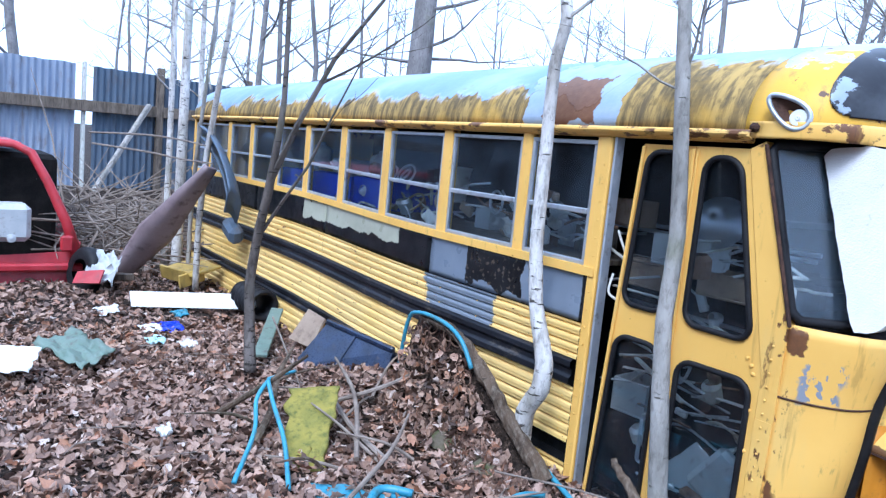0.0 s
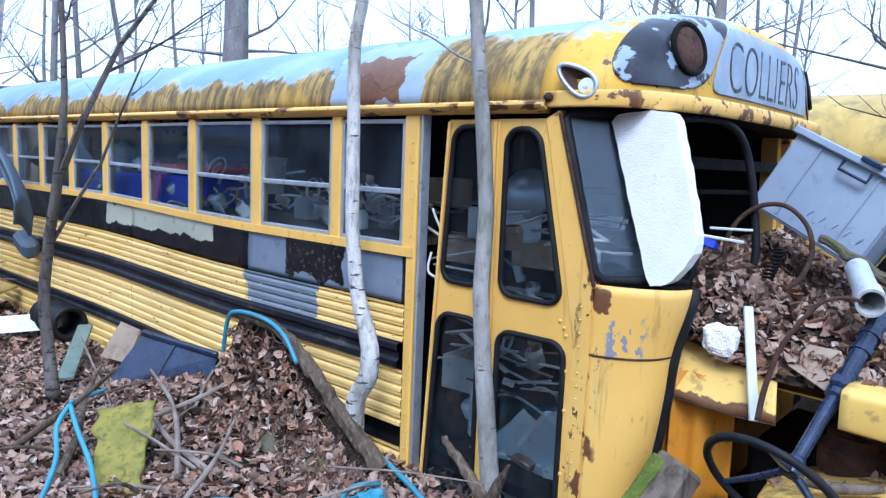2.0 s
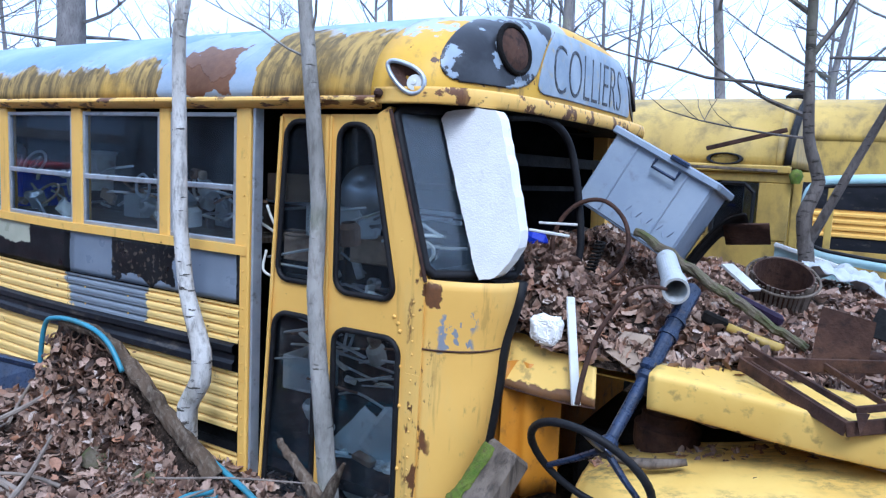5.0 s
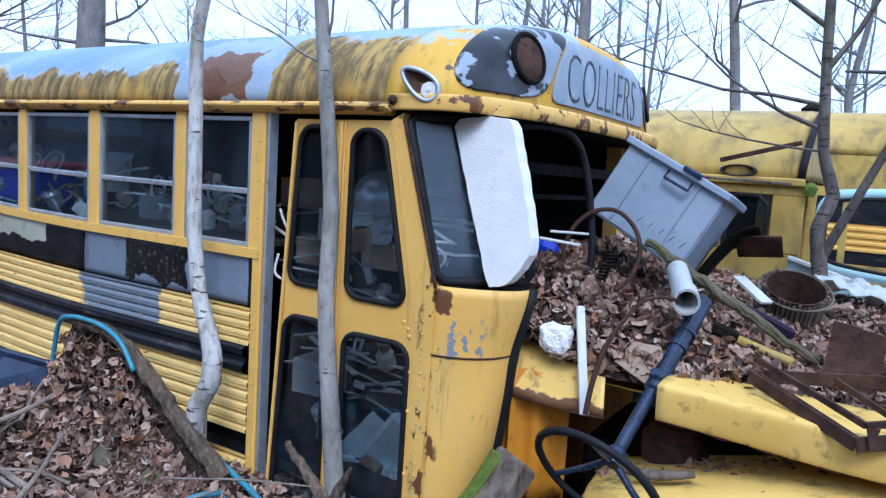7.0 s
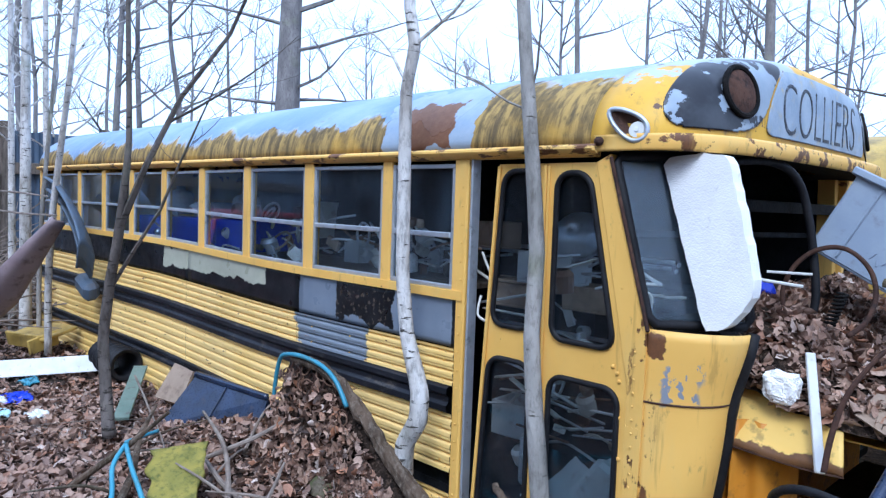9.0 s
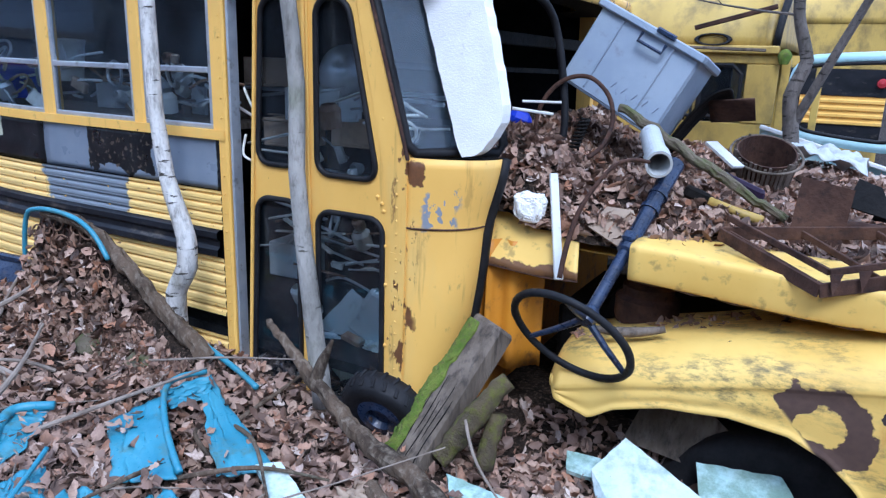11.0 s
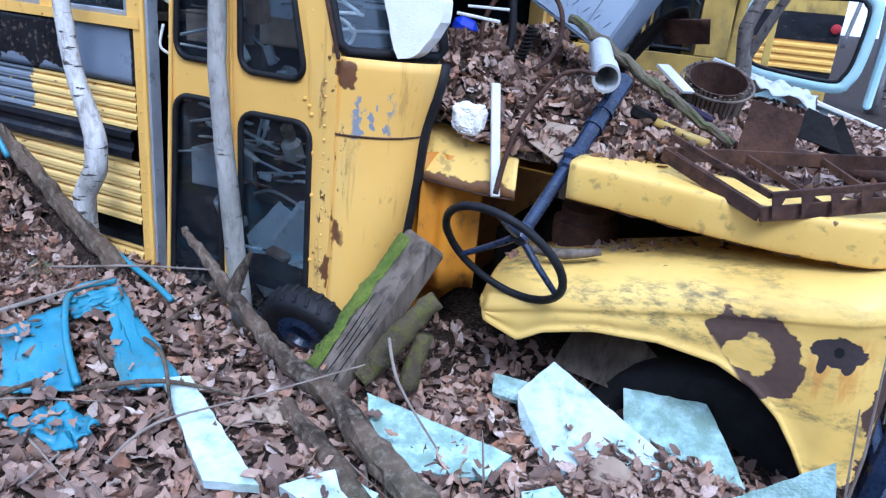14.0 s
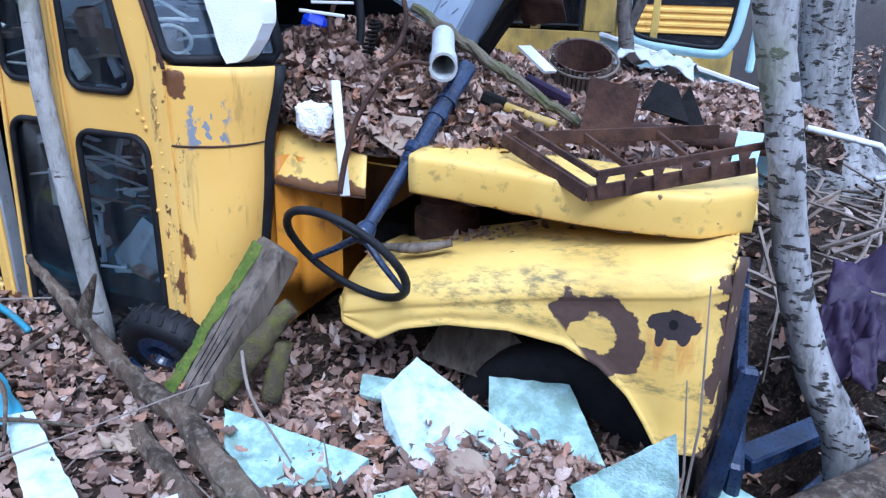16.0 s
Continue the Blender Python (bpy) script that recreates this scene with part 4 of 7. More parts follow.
# folding entrance door: two leaves, each with two panes
def door_leaf(xa, xb, xa2, xb2, y, panes, st, st2):
    """A leaf between its edges at the head (xa, xb) and at the foot (xa2, xb2)."""
    z1, z0 = 2.50, 0.72

    def edge(z, p, q):
        if q > p + 0.15:
            return q - (q - p) * max(0.0, (z - 1.66) / (z1 - 1.66))
        return q + (p - q) * (z - z0) / (z1 - z0)
    leaf = Shape()
    rails = [z1] + [z for p in panes for z in p] + [z0]
    rails = rails[:2] + [rails[2], 1.66, 1.66, rails[3]] + rails[4:] if xb2 > xb + 0.15 else rails
    for k in range(0, len(rails), 2):
        a, b = rails[k], rails[k + 1]
        leaf.slab([(edge(b, xa, xa2), y, b), (edge(b, xb, xb2), y, b), (edge(a, xb, xb2), y, a), (edge(a, xa, xa2), y, a)], 0.014)
    for p, q in panes:
        for s0, s1 in ((0, st), (1, -st2)):
            lo = (edge(q, xa, xa2), edge(q, xb, xb2))[s0]
            hi = (edge(p, xa, xa2), edge(p, xb, xb2))[s0]
            quad = [(lo, y, q), (lo + s1, y, q), (hi + s1, y, p), (hi, y, p)]
            leaf.slab(quad if s1 > 0 else quad[::-1], 0.014)
    door = part("door_leaf", leaf, M_YEL, bus, "yellow folding door leaf")
    for p, q in panes:
        cs = [Vector((edge(q, xa, xa2) + st, y, q)), Vector((edge(q, xb, xb2) - st2, y, q)), Vector((edge(p, xb, xb2) - st2, y, p)), Vector((edge(p, xa, xa2) + st, y, p))]
        path = []
        for i, c in enumerate(cs):
            pr, nx = (cs[i - 1] - c).normalized(), (cs[(i + 1) % 4] - c).normalized()
            for j in range(7):
                w = math.pi / 2 * j / 6
                path.append(c + pr * 0.066 * (1 - math.sin(w)) + nx * 0.066 * (1 - math.cos(w)))
        # rounded corner fillets of sheet metal
        for i, c in enumerate(cs):
            part("pane_corner", Shape().slab(([c] + path[7 * i:7 * i + 7])[::-1], 0.012), M_YEL, door)
        mid = sum(cs, Vector()) / 4
        path = [mid + (q2 - mid) * 0.985 + Vector((0, -0.004, 0)) for q2 in path]
        part("rubber_gasket", Shape().tube(path + [path[0], path[1]], 0.012, 8, False), M_RUB, door, "black rubber gasket", smooth=True)
        part("pane", Shape().slab([c + Vector((0, 0.009, 0)) for c in cs], 0.004), G_DOOR, door)


door_leaf(0.775, 1.035, 0.665, 1.035, 0.012, [(2.475, 1.785), (1.648, 0.79)], 0.034, 0.044)
door_leaf(1.050, 1.282, 1.050, 1.462, 0.000, [(2.465, 1.772), (1.63, 0.79)], 0.050, 0.033)
for x, y, z in ((1.40, -0.002, 1.715), (1.43, -0.002, 1.66), (1.42, -0.002, 1.69), (1.425, -0.002, 2.02), (1.435, -0.002, 1.52), (1.44, -0.002, 1.36), (1.44, -0.002, 1.10)):
    part("bolt", Shape().lathe(pose(x, y, z, 90), [(0.008, -0.002), (0.0075, 0.003), (0.004, 0.005), (0.0005, 0.0055)], 10), M_YEL, bus)
part("door_flange", Shape().bar((0.782, 0.004, 2.49), (0.680, 0.004, 0.74), 0.012, 0.016, 0.003), M_YEL, bus)
part("door_flange", Shape().bar((1.026, 0.002, 2.49), (1.026, 0.002, 0.74), 0.010, 0.014, 0.003), M_YEL, bus)
part("door_flange", Shape().bar((1.060, -0.006, 2.49), (1.060, -0.006, 0.74), 0.010, 0.012, 0.003), M_YEL, bus)
part("door_hinge", Shape().tube([(1.043, -0.008, 0.75), (1.043, -0.008, 2.49)], 0.009, 8), M_YEL, bus, "long yellow piano hinge")
part("entrance_step", Shape().span(0.66, 1.45, 0.15, 0.55, 0.60, 0.80, 0.01), M_DARK, bus)

# windscreen pillar, cowl and nose
part("windscreen_pillar", Shape().slab([(1.287, -0.006, 2.50), (1.466, -0.006, 1.66), (1.466, -0.006, 1.50), (1.535, -0.006, 1.50), (1.535, -0.006, 1.88), (1.345, -0.006, 2.53)], 0.05)
     .slab([(1.466, -0.007, 1.50), (1.467, -0.007, 0.72), (1.525, -0.007, 0.72), (1.533, -0.007, 1.50)], 0.04), M_YEL, bus, "rusty yellow windscreen pillar")
part("pillar_seam", Shape().bar((1.352, -0.012, 2.52), (1.545, -0.012, 1.87), 0.014, 0.014), M_RUST, bus, "rust along the pillar")


def cowl(u, v):
    z = 0.72 + 1.16 * v
    y = 0.005 + 0.23 * u ** 1.6
    return (1.525 + (0.235 + 0.07 * step(z, 1.55, 1.9)) * math.sin(u * math.pi / 2) - 0.10 * step(0.3 - z + 0.72, -0.6, 0.3) * u, y, z)


part("cowl_panel", Shape().grid(cowl, 16, 30), M_YEL, bus, "curved yellow cowl panel with scraped paint", smooth=True, solid=0.006)
part("cowl_edge", Shape().tube([Vector(cowl(1, k / 14)) + Vector((0.006, 0.004, 0)) for k in range(15)], 0.023, 8), M_RUB, bus, "black rubber edge strip", smooth=True)
part("cowl_seam", Shape().tube([Vector(cowl(k / 10, 0.765)) + Vector((0.002, -0.005, 0)) for k in range(11)], 0.004, 5), M_RUST, bus)
riv = Shape()
spots = [(1.495, -0.012, 0.80 + 0.052 * k) for k in range(20)] + [(0.585, -0.019, 0.78 + 0.085 * k) for k in range(20)] + [(1.29 + 0.006 * k, -0.05, 2.545) for k in range(2)]
spots += [(0.50 - 1.46 * j, -0.024, 1.10 + 0.056 * k) for j in range(4) for k in range(5)] + [(0.50 - 0.36 * j, -0.024, 1.49 + 0.09 * k) for j in range(16) for k in range(2)]
for p in spots:
    riv.lathe(pose(*p, 90), [(0.005, -0.002), (0.0042, 0.001), (0.002, 0.0022), (0.0005, 0.0025)], 7)
tagged(part("rivets", riv, M_YEL, bus, "painted rivet heads"), kind="stuff")

# corner windscreen pane and the empty main frame
cw = [(1.535, 0.012, 1.895), (1.80, 0.30, 1.895), (1.66, 0.30, 2.535), (1.355, 0.012, 2.525)]
g = part("corner_windscreen", Shape().slab([Vector(p) + Vector((0, 0.01, 0)) for p in cw], 0.005), G_WIND, bus, "corner windscreen pane with reflected sky tinted into its film")
g.visible_shadow = False
ctr = sum((Vector(p) for p in cw), Vector()) / 4
loop = []
for k, p in enumerate(cw):
    p = Vector(p)
    loop += [p + (Vector(cw[k - 1]) - p).normalized() * 0.03, p + (Vector(cw[(k + 1) % 4]) - p).normalized() * 0.03]
part("windscreen_gasket", Shape().tube(loop + loop[:2], 0.020, 8, False), M_RUB, bus, "black rubber windscreen gasket", smooth=True)
part("windscreen_gasket", Shape().tube([(1.66, 0.36, 2.52), (1.70, 0.55, 2.535), (1.74, 0.68, 2.52), (1.775, 0.76, 2.46), (1.80, 0.80, 2.36), (1.83, 0.81, 2.2), (1.86, 0.80, 2.0), (1.86, 0.78, 1.9)], 0.018, 8, flow=4), M_RUB, bus, "loose black gasket of the missing windscreen", smooth=True)
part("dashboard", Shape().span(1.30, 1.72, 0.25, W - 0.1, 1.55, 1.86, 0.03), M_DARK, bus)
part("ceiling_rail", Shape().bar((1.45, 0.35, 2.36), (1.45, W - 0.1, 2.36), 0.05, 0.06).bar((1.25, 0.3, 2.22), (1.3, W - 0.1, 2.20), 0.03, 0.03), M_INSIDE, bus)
part("mirror", Shape().box(pose(1.80, 1.62, 2.43, 0, 8, 0), 0.03, 0.16, 0.16, 0.01), M_CREAM, bus, "cream interior mirror housing")
part("far_pillar", Shape().bar((1.42, W - 0.06, 1.88), (1.40, W - 0.06, 2.56), 0.10, 0.10), M_YEL, bus)
part("firewall", Shape().span(1.70, 1.735, 0.26, 2.15, 0.80, 1.62, 0.004), M_ORANGE, bus, "orange painted firewall")
part("inner_panel", Shape().grid(lambda u, v: (1.76 + 0.20 * u, 0.27 + 0.16 * u + 0.03 * math.sin(u * 9), 0.98 + 0.56 * v), 12, 6), M_ORANGE, bus, "orange inner wing panel", smooth=True, solid=0.005)

# bonnet: a torn rear corner and the lifted lid
part("bonnet_corner", Shape().grid(lambda u, v: (1.715 + 0.44 * u - (0.030 + 0.015 * u) * v, 0.268 + 0.130 * v + 0.012 * math.sin(5 * u) * v, 1.445 + 0.012 * u - 0.010 * math.sin(3.1 * u) + 0.225 * v + 0.010 * wob(u * 3, v * 2, 1, 6)), 24, 10), M_HOOD, bus, "bent yellow bonnet corner with a dark upper edge", smooth=True, solid=0.006)
part("bonnet_lip", Shape().tube([(1.715 + 0.44 * k / 10, 0.270, 1.441 + 0.012 * k / 10 - 0.010 * math.sin(0.31 * k)) for k in range(11)], 0.005, 6), M_RUST, bus, "rusty folded lip")
part("bonnet_side", Shape().grid(lambda u, v: (2.36 + 1.04 * u, 0.185 + 0.10 * step(u, 0.85, 1) + 0.012 * math.sin(7 * u) + 0.02 * v - 0.02 * math.sin(3 * v) + 0.28 * step(v, 0.62, 1.0), 1.528 + 0.012 * u - 0.02 * math.sin(3 * u) + 0.112 * step(v, 0, 0.66) + 0.02 * v), 30, 14), M_HOOD, bus, "yellow bonnet side with a dark top edge", smooth=True, solid=0.006)
part("bonnet_rim", Shape().tube([(2.36 + 1.04 * k / 24, 0.192 + 0.10 * step(k / 24, 0.85, 1) + 0.012 * math.sin(7 * k / 24), 1.526 + 0.012 * k / 24 - 0.02 * math.sin(3 * k / 24) + 0.003 * math.sin(2.3 * k)) for k in range(25)], [0.006 + 0.003 * math.sin(1.7 * k) for k in range(25)], 6), M_RUST, bus, "rusty folded rim")
part("bonnet_lid", Shape().grid(lambda u, v: (1.80 + 1.62 * u, 0.42 + 1.70 * v, 1.54 + 0.02 * math.sin(3.1 * v)), 10, 10), M_HOOD, bus, solid=0.006)
part("air_cleaner", Shape().lathe(pose(2.36, 0.55, 1.26), [(0.001, 0), (0.12, 0), (0.125, 0.02), (0.125, 0.10), (0.10, 0.115), (0.10, 0.15), (0.001, 0.155)]), M_RUST, bus, "rusty round air cleaner", smooth=False)
# Two near-black boxes fill the bay under the bonnet.
part("engine", Shape().span(2.15, 3.1, 0.62, 1.5, 0.75, 1.30, 0.04).span(1.95, 2.25, 0.65, 1.3, 0.9, 1.22, 0.03), M_DARK, bus, "near-black engine block")


def fender(u, v):
    x = 2.13 + 1.24 * u
    zt = 1.205 + 0.42 * u - 0.085 * u * u
    zc = zt - 0.10 - 0.01 * u
    keys = [(2.13, 1.10), (2.16, 1.06), (2.30, 1.02), (2.38, 1.075), (2.55, 1.135), (2.75, 1.165), (2.93, 1.155), (3.04, 1.11), (3.13, 1.035), (3.19, 0.95), (3.235, 0.875), (3.37, 0.855)]
    zl = keys[-1][1]
    for (xa, za), (xb, zb) in zip(keys, keys[1:]):
        if xa <= x <= xb:
            zl = za + (zb - za) * (x - xa) / (xb - xa)
            break
    prof = [(0.62, zt - 0.02), (0.45, zt), (0.30, zt + 0.006), (0.19, zt - 0.012), (0.12, zt - 0.04), (0.075, zt - 0.075), (0.055, zc - 0.012), (0.062, zc - 0.03), (0.055, 0.5 * (zc + zl)), (0.06, zl + 0.03), (0.05, zl + 0.008), (0.07, zl), (0.10, zl + 0.004)]
    t = v * (len(prof) - 1)
    k = min(int(t), len(prof) - 2)
    y = prof[k][0] + (prof[k + 1][0] - prof[k][0]) * (t - k)
    z = prof[k][1] + (prof[k + 1][1] - prof[k][1]) * (t - k)
    return (x, y + 0.05 * step(u, 0.9, 1.0) + 0.06 * step(-u, -0.04, 0), z + 0.006 * wob(x * 3, z * 3, 1.0, 3))


part("front_fender", Shape().grid(fender, 90, 36), M_FEND, bus, "dented yellow front wing with bare rusty patches", smooth=True, solid=0.007)
part("wing_nose", Shape().grid(lambda u, v: (3.37 + 0.035 * math.sin(u * 1.57), 0.105 + 0.16 * u, 0.86 + (0.66 - 0.05 * u) * v), 6, 12), M_FEND, bus, smooth=True, solid=0.006)
wheel = part("front_wheel", Shape().lathe(pose(2.93, 0.36, 0.60, 90), [(0.22, -0.11), (0.36, -0.12), (0.42, -0.10), (0.44, -0.06), (0.445, 0.06), (0.43, 0.10), (0.37, 0.12), (0.22, 0.11)], 40), M_RUB, bus, "bald black front tyre", smooth=True)
part("wheel_rim", Shape().lathe(pose(2.93, 0.36, 0.60, 90), [(0.001, 0.02), (0.10, 0.03), (0.12, 0.07), (0.215, 0.06), (0.22, 0.10)], 32), M_RUST, wheel)
# Flat near-black sheet closes the back of the wheel arch.
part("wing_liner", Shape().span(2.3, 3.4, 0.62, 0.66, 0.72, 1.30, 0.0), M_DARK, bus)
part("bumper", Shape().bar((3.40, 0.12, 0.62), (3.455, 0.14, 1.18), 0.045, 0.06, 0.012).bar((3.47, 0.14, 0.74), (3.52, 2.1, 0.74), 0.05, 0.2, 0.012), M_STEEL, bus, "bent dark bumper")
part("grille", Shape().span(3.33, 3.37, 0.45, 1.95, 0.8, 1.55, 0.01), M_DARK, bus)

# ---- what fills the bus ----
def crate(name, m, sx, sy, sz, mat, label, category):
    """An open box with thin walls and a rim."""
    t = 0.012
    b = thing(name, m.translation, label, category)
    part("bottom", Shape().box(m @ pose(0, 0, t / 2), sx, sy, t, 0.003), mat, b)
    for k, (x, y, w, d) in enumerate(((0, -sy / 2 + t / 2, sx, t), (0, sy / 2 - t / 2, sx, t), (-sx / 2 + t / 2, 0, t, sy - 2 * t), (sx / 2 - t / 2, 0, t, sy - 2 * t))):
        part("side_wall", Shape().box(m @ pose(x, y, sz / 2 + t), w, d, sz, 0.003), mat, b)
    return b


for k, (x, z, w) in enumerate(((-1.72, 1.95, 0.62), (-2.42, 1.94, 0.62), (-3.12, 1.93, 0.6))):
    crate("blue_crate", pose(x, 0.30, z, 0, 0, 3 * k), w, 0.36, 0.19, M_BLUE, "bright blue plastic crate behind the bus windows", "crate")
solo("shelf_board", Shape().span(-4.6, 0.45, 0.12, 0.62, 1.895, 1.925, 0.004), M_WOOD, "grey wooden shelf along the bus windows", "shelf")
rnd = random.Random(11)
jug = [(0.001, 0), (0.10, 0), (0.105, 0.02), (0.105, 0.17), (0.085, 0.20), (0.04, 0.215), (0.035, 0.24), (0.001, 0.245)]
solo("plastic_bucket", Shape().lathe(pose(-1.17, 0.45, 2.06), [(0.001, 0), (0.085, 0), (0.105, 0.22), (0.112, 0.225), (0.112, 0.24), (0.001, 0.245)]), M_CREAM, "stained cream plastic bucket behind a bus window", "bucket", smooth=False)
solo("plastic_jug", Shape().lathe(pose(-2.12, 0.42, 2.12), jug), M_CREAM, "stained cream plastic jug behind a bus window", "jug", smooth=True)
solo("plastic_jug", Shape().lathe(pose(-3.25, 0.42, 2.15), jug), M_CREAM, "pale plastic jug behind a bus window", "jug", smooth=True)
solo("headlamp_bowl", Shape().lathe(pose(0.93, 0.42, 2.18, 60, 20, 0), [(0.001, 0.09), (0.05, 0.085), (0.10, 0.06), (0.125, 0.02), (0.13, 0.0)]), M_ALU, "dull metal lamp bowl inside the doorway", "lamp bowl", smooth=True, solid=0.004)
for x, y, z, w in ((-0.75, 0.45, 1.925, 0.16), (-0.35, 0.40, 1.925, 0.2), (-0.05, 0.5, 1.925, 0.15), (0.2, 0.42, 1.925, 0.18), (-1.55, 0.6, 2.12, 0.22), (0.33, 0.55, 2.09, 0.2), (-2.75, 0.5, 2.12, 0.3), (-4.0, 0.45, 1.925, 0.25)):
    crate("scrap_box", pose(x, y, z, 0, 0, rnd.uniform(-25, 25)), w, w * 0.8, 0.13, rnd.choice((M_CARD, M_WOOD, M_RUST, M_GREYP)), "battered box of scrap parts on the bus shelf", "box")
for k in range(22):
    x = rnd.uniform(-1.6, 0.4)
    a = Vector((x, rnd.uniform(0.2, 0.5), 1.95 + rnd.uniform(0, 0.12)))
    solo("scrap_rod", Shape().tube([a, a + Vector((rnd.uniform(-0.4, 0.4), rnd.uniform(0, 0.3), rnd.uniform(0.0, 0.16)))], 0.008, 6), rnd.choice((M_GREYP, M_RUSTL, M_ALU)), "thin metal rod among scrap in the bus", "rod", "rods in the bus")
for z, y in ((2.10, 0.75), (2.07, 0.72), (1.62, 0.9)):
    solo("metal_tube", Shape().tube([(0.0, y, z), (1.25, y + 0.05, z - 0.02)], 0.012, 8), M_ALU, "dull metal tube lying across the entrance", "tube", "tubes at the entrance")
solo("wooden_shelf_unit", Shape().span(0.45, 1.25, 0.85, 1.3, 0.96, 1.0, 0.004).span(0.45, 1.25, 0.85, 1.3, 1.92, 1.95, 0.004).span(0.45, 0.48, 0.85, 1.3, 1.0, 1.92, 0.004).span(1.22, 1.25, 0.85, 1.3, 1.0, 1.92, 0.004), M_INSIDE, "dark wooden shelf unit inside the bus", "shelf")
solo("foam_offcut", Shape().box(pose(1.24, 0.30, 1.05, 10, 35, 20), 0.30, 0.06, 0.26, 0.02), M_GREYP, "grey foam offcut behind the door pane", "foam")
solo("foam_offcut", Shape().box(pose(1.30, 0.26, 0.90, -10, 15, 10), 0.22, 0.10, 0.14, 0.03), M_CREAM, "pale foam offcut behind the door pane", "foam")
solo("picture_frame", Shape().bar((0.80, 0.22, 1.02), (0.78, 0.25, 1.22), 0.02, 0.01).bar((0.92, 0.2, 1.0), (0.90, 0.23, 1.21), 0.02, 0.01).bar((0.80, 0.22, 1.02), (0.92, 0.2, 1.0), 0.02, 0.01).bar((0.78, 0.25, 1.22), (0.90, 0.23, 1.21), 0.02, 0.01), M_ALU, "small pale metal frame behind the door pane", "frame")
solo("wooden_lath", Shape().bar((0.72, 0.22, 1.50), (1.02, 0.2, 1.38), 0.03, 0.012), M_CREAM, "pale wooden slat behind the door pane", "slat")
sheet = [(0.87, 0.30, 0.99), (0.90, 0.29, 0.93), (1.18, 0.28, 0.90), (1.19, 0.31, 1.10), (1.03, 0.33, 1.18)]
solo("plastic_sheet", Shape().slab(sheet, 0.006, 0.004), M_GREYP, "cloudy pale plastic sheet behind the lower door pane", "plastic sheet")
for x, y, z, s, mat in ((0.97, 0.26, 0.88, 0.13, M_GREYP), (1.10, 0.24, 0.84, 0.15, M_CREAM), (1.20, 0.27, 0.90, 0.11, M_GREYP), (0.85, 0.27, 0.83, 0.12, M_CREAM)):
    bag = Shape().lathe(pose(x, y, z, rnd.uniform(-20, 20), rnd.uniform(-20, 20)), [(0.001, s * 0.7), (s * 0.35, s * 0.6), (s * 0.6, s * 0.25), (s * 0.55, -s * 0.2), (s * 0.2, -s * 0.35)], 12)
    bag.v = [Vector(p) + Vector((0, 0, 1)) * 0.04 * noise.noise(Vector(p) * 22) + Vector((1, 1, 0)) * 0.03 * noise.noise(Vector(p) * 31) for p in bag.v]
    solo("plastic_bag", bag, mat, "crumpled pale plastic bag behind the lower door pane", "bag", "bags behind the door")
for k in range(34):
    a = Vector((rnd.uniform(0.45, 1.10), rnd.uniform(0.22, 0.55), rnd.choice((1.30, 1.40, 1.52, 1.86, 1.95, 2.04)) + rnd.uniform(-0.05, 0.05)))
    e = a + Vector((rnd.uniform(0.12, 0.35), rnd.uniform(-0.05, 0.12), rnd.uniform(-0.10, 0.12)))
    solo("scrap_strip", Shape().bar(a, e, rnd.uniform(0.008, 0.03), rnd.uniform(0.006, 0.012)), rnd.choice((M_GREYP, M_ALU, M_WOOD, M_CREAM, M_RUSTL)), "thin strip of scrap piled behind the door", "scrap strip", "scrap behind the door")
for x, z, w, h in ((0.80, 2.02, 0.30, 0.14), (1.05, 1.90, 0.26, 0.10), (0.62, 1.88, 0.22, 0.12), (0.62, 1.25, 0.20, 0.16)):
    crate("scrap_box", pose(x, 0.42, z - h / 2, 0, 0, rnd.uniform(-15, 15)), w, 0.20, h, rnd.choice((M_GREYP, M_CARD)), "battered grey box behind the door pane", "box")
for pts in ([(0.66, 0.05, 2.10), (0.70, 0.03, 2.06), (0.735, 0.04, 1.99)], [(0.66, 0.05, 1.90), (0.67, 0.02, 1.82), (0.71, 0.03, 1.79), (0.74, 0.05, 1.78)]):
    solo("loose_cable", Shape().tube(pts, 0.006, 6, flow=5), M_CREAM, "white loose cable in the door gap", "cable", "cables in the door gap", smooth=True)

def rough_log(pts, radii, seed, amount=0.16):
    """A knotty branch: the path subdivided and roughened."""
    r, fine, fr = random.Random(seed), [], []
    for i in range(len(pts) - 1):
        for k in range(6):
            f = k / 6
            fine.append(Vector(pts[i]).lerp(Vector(pts[i + 1]), f) + Vector((r.gauss(0, 0.003), r.gauss(0, 0.003), r.gauss(0, 0.003))))
            fr.append((radii[i] + (radii[i + 1] - radii[i]) * f) * (1 + r.gauss(0, 0.05)))
    return Shape().tube(fine + [Vector(pts[-1])], fr + [radii[-1]], 14, rough=amount, rnd=r)


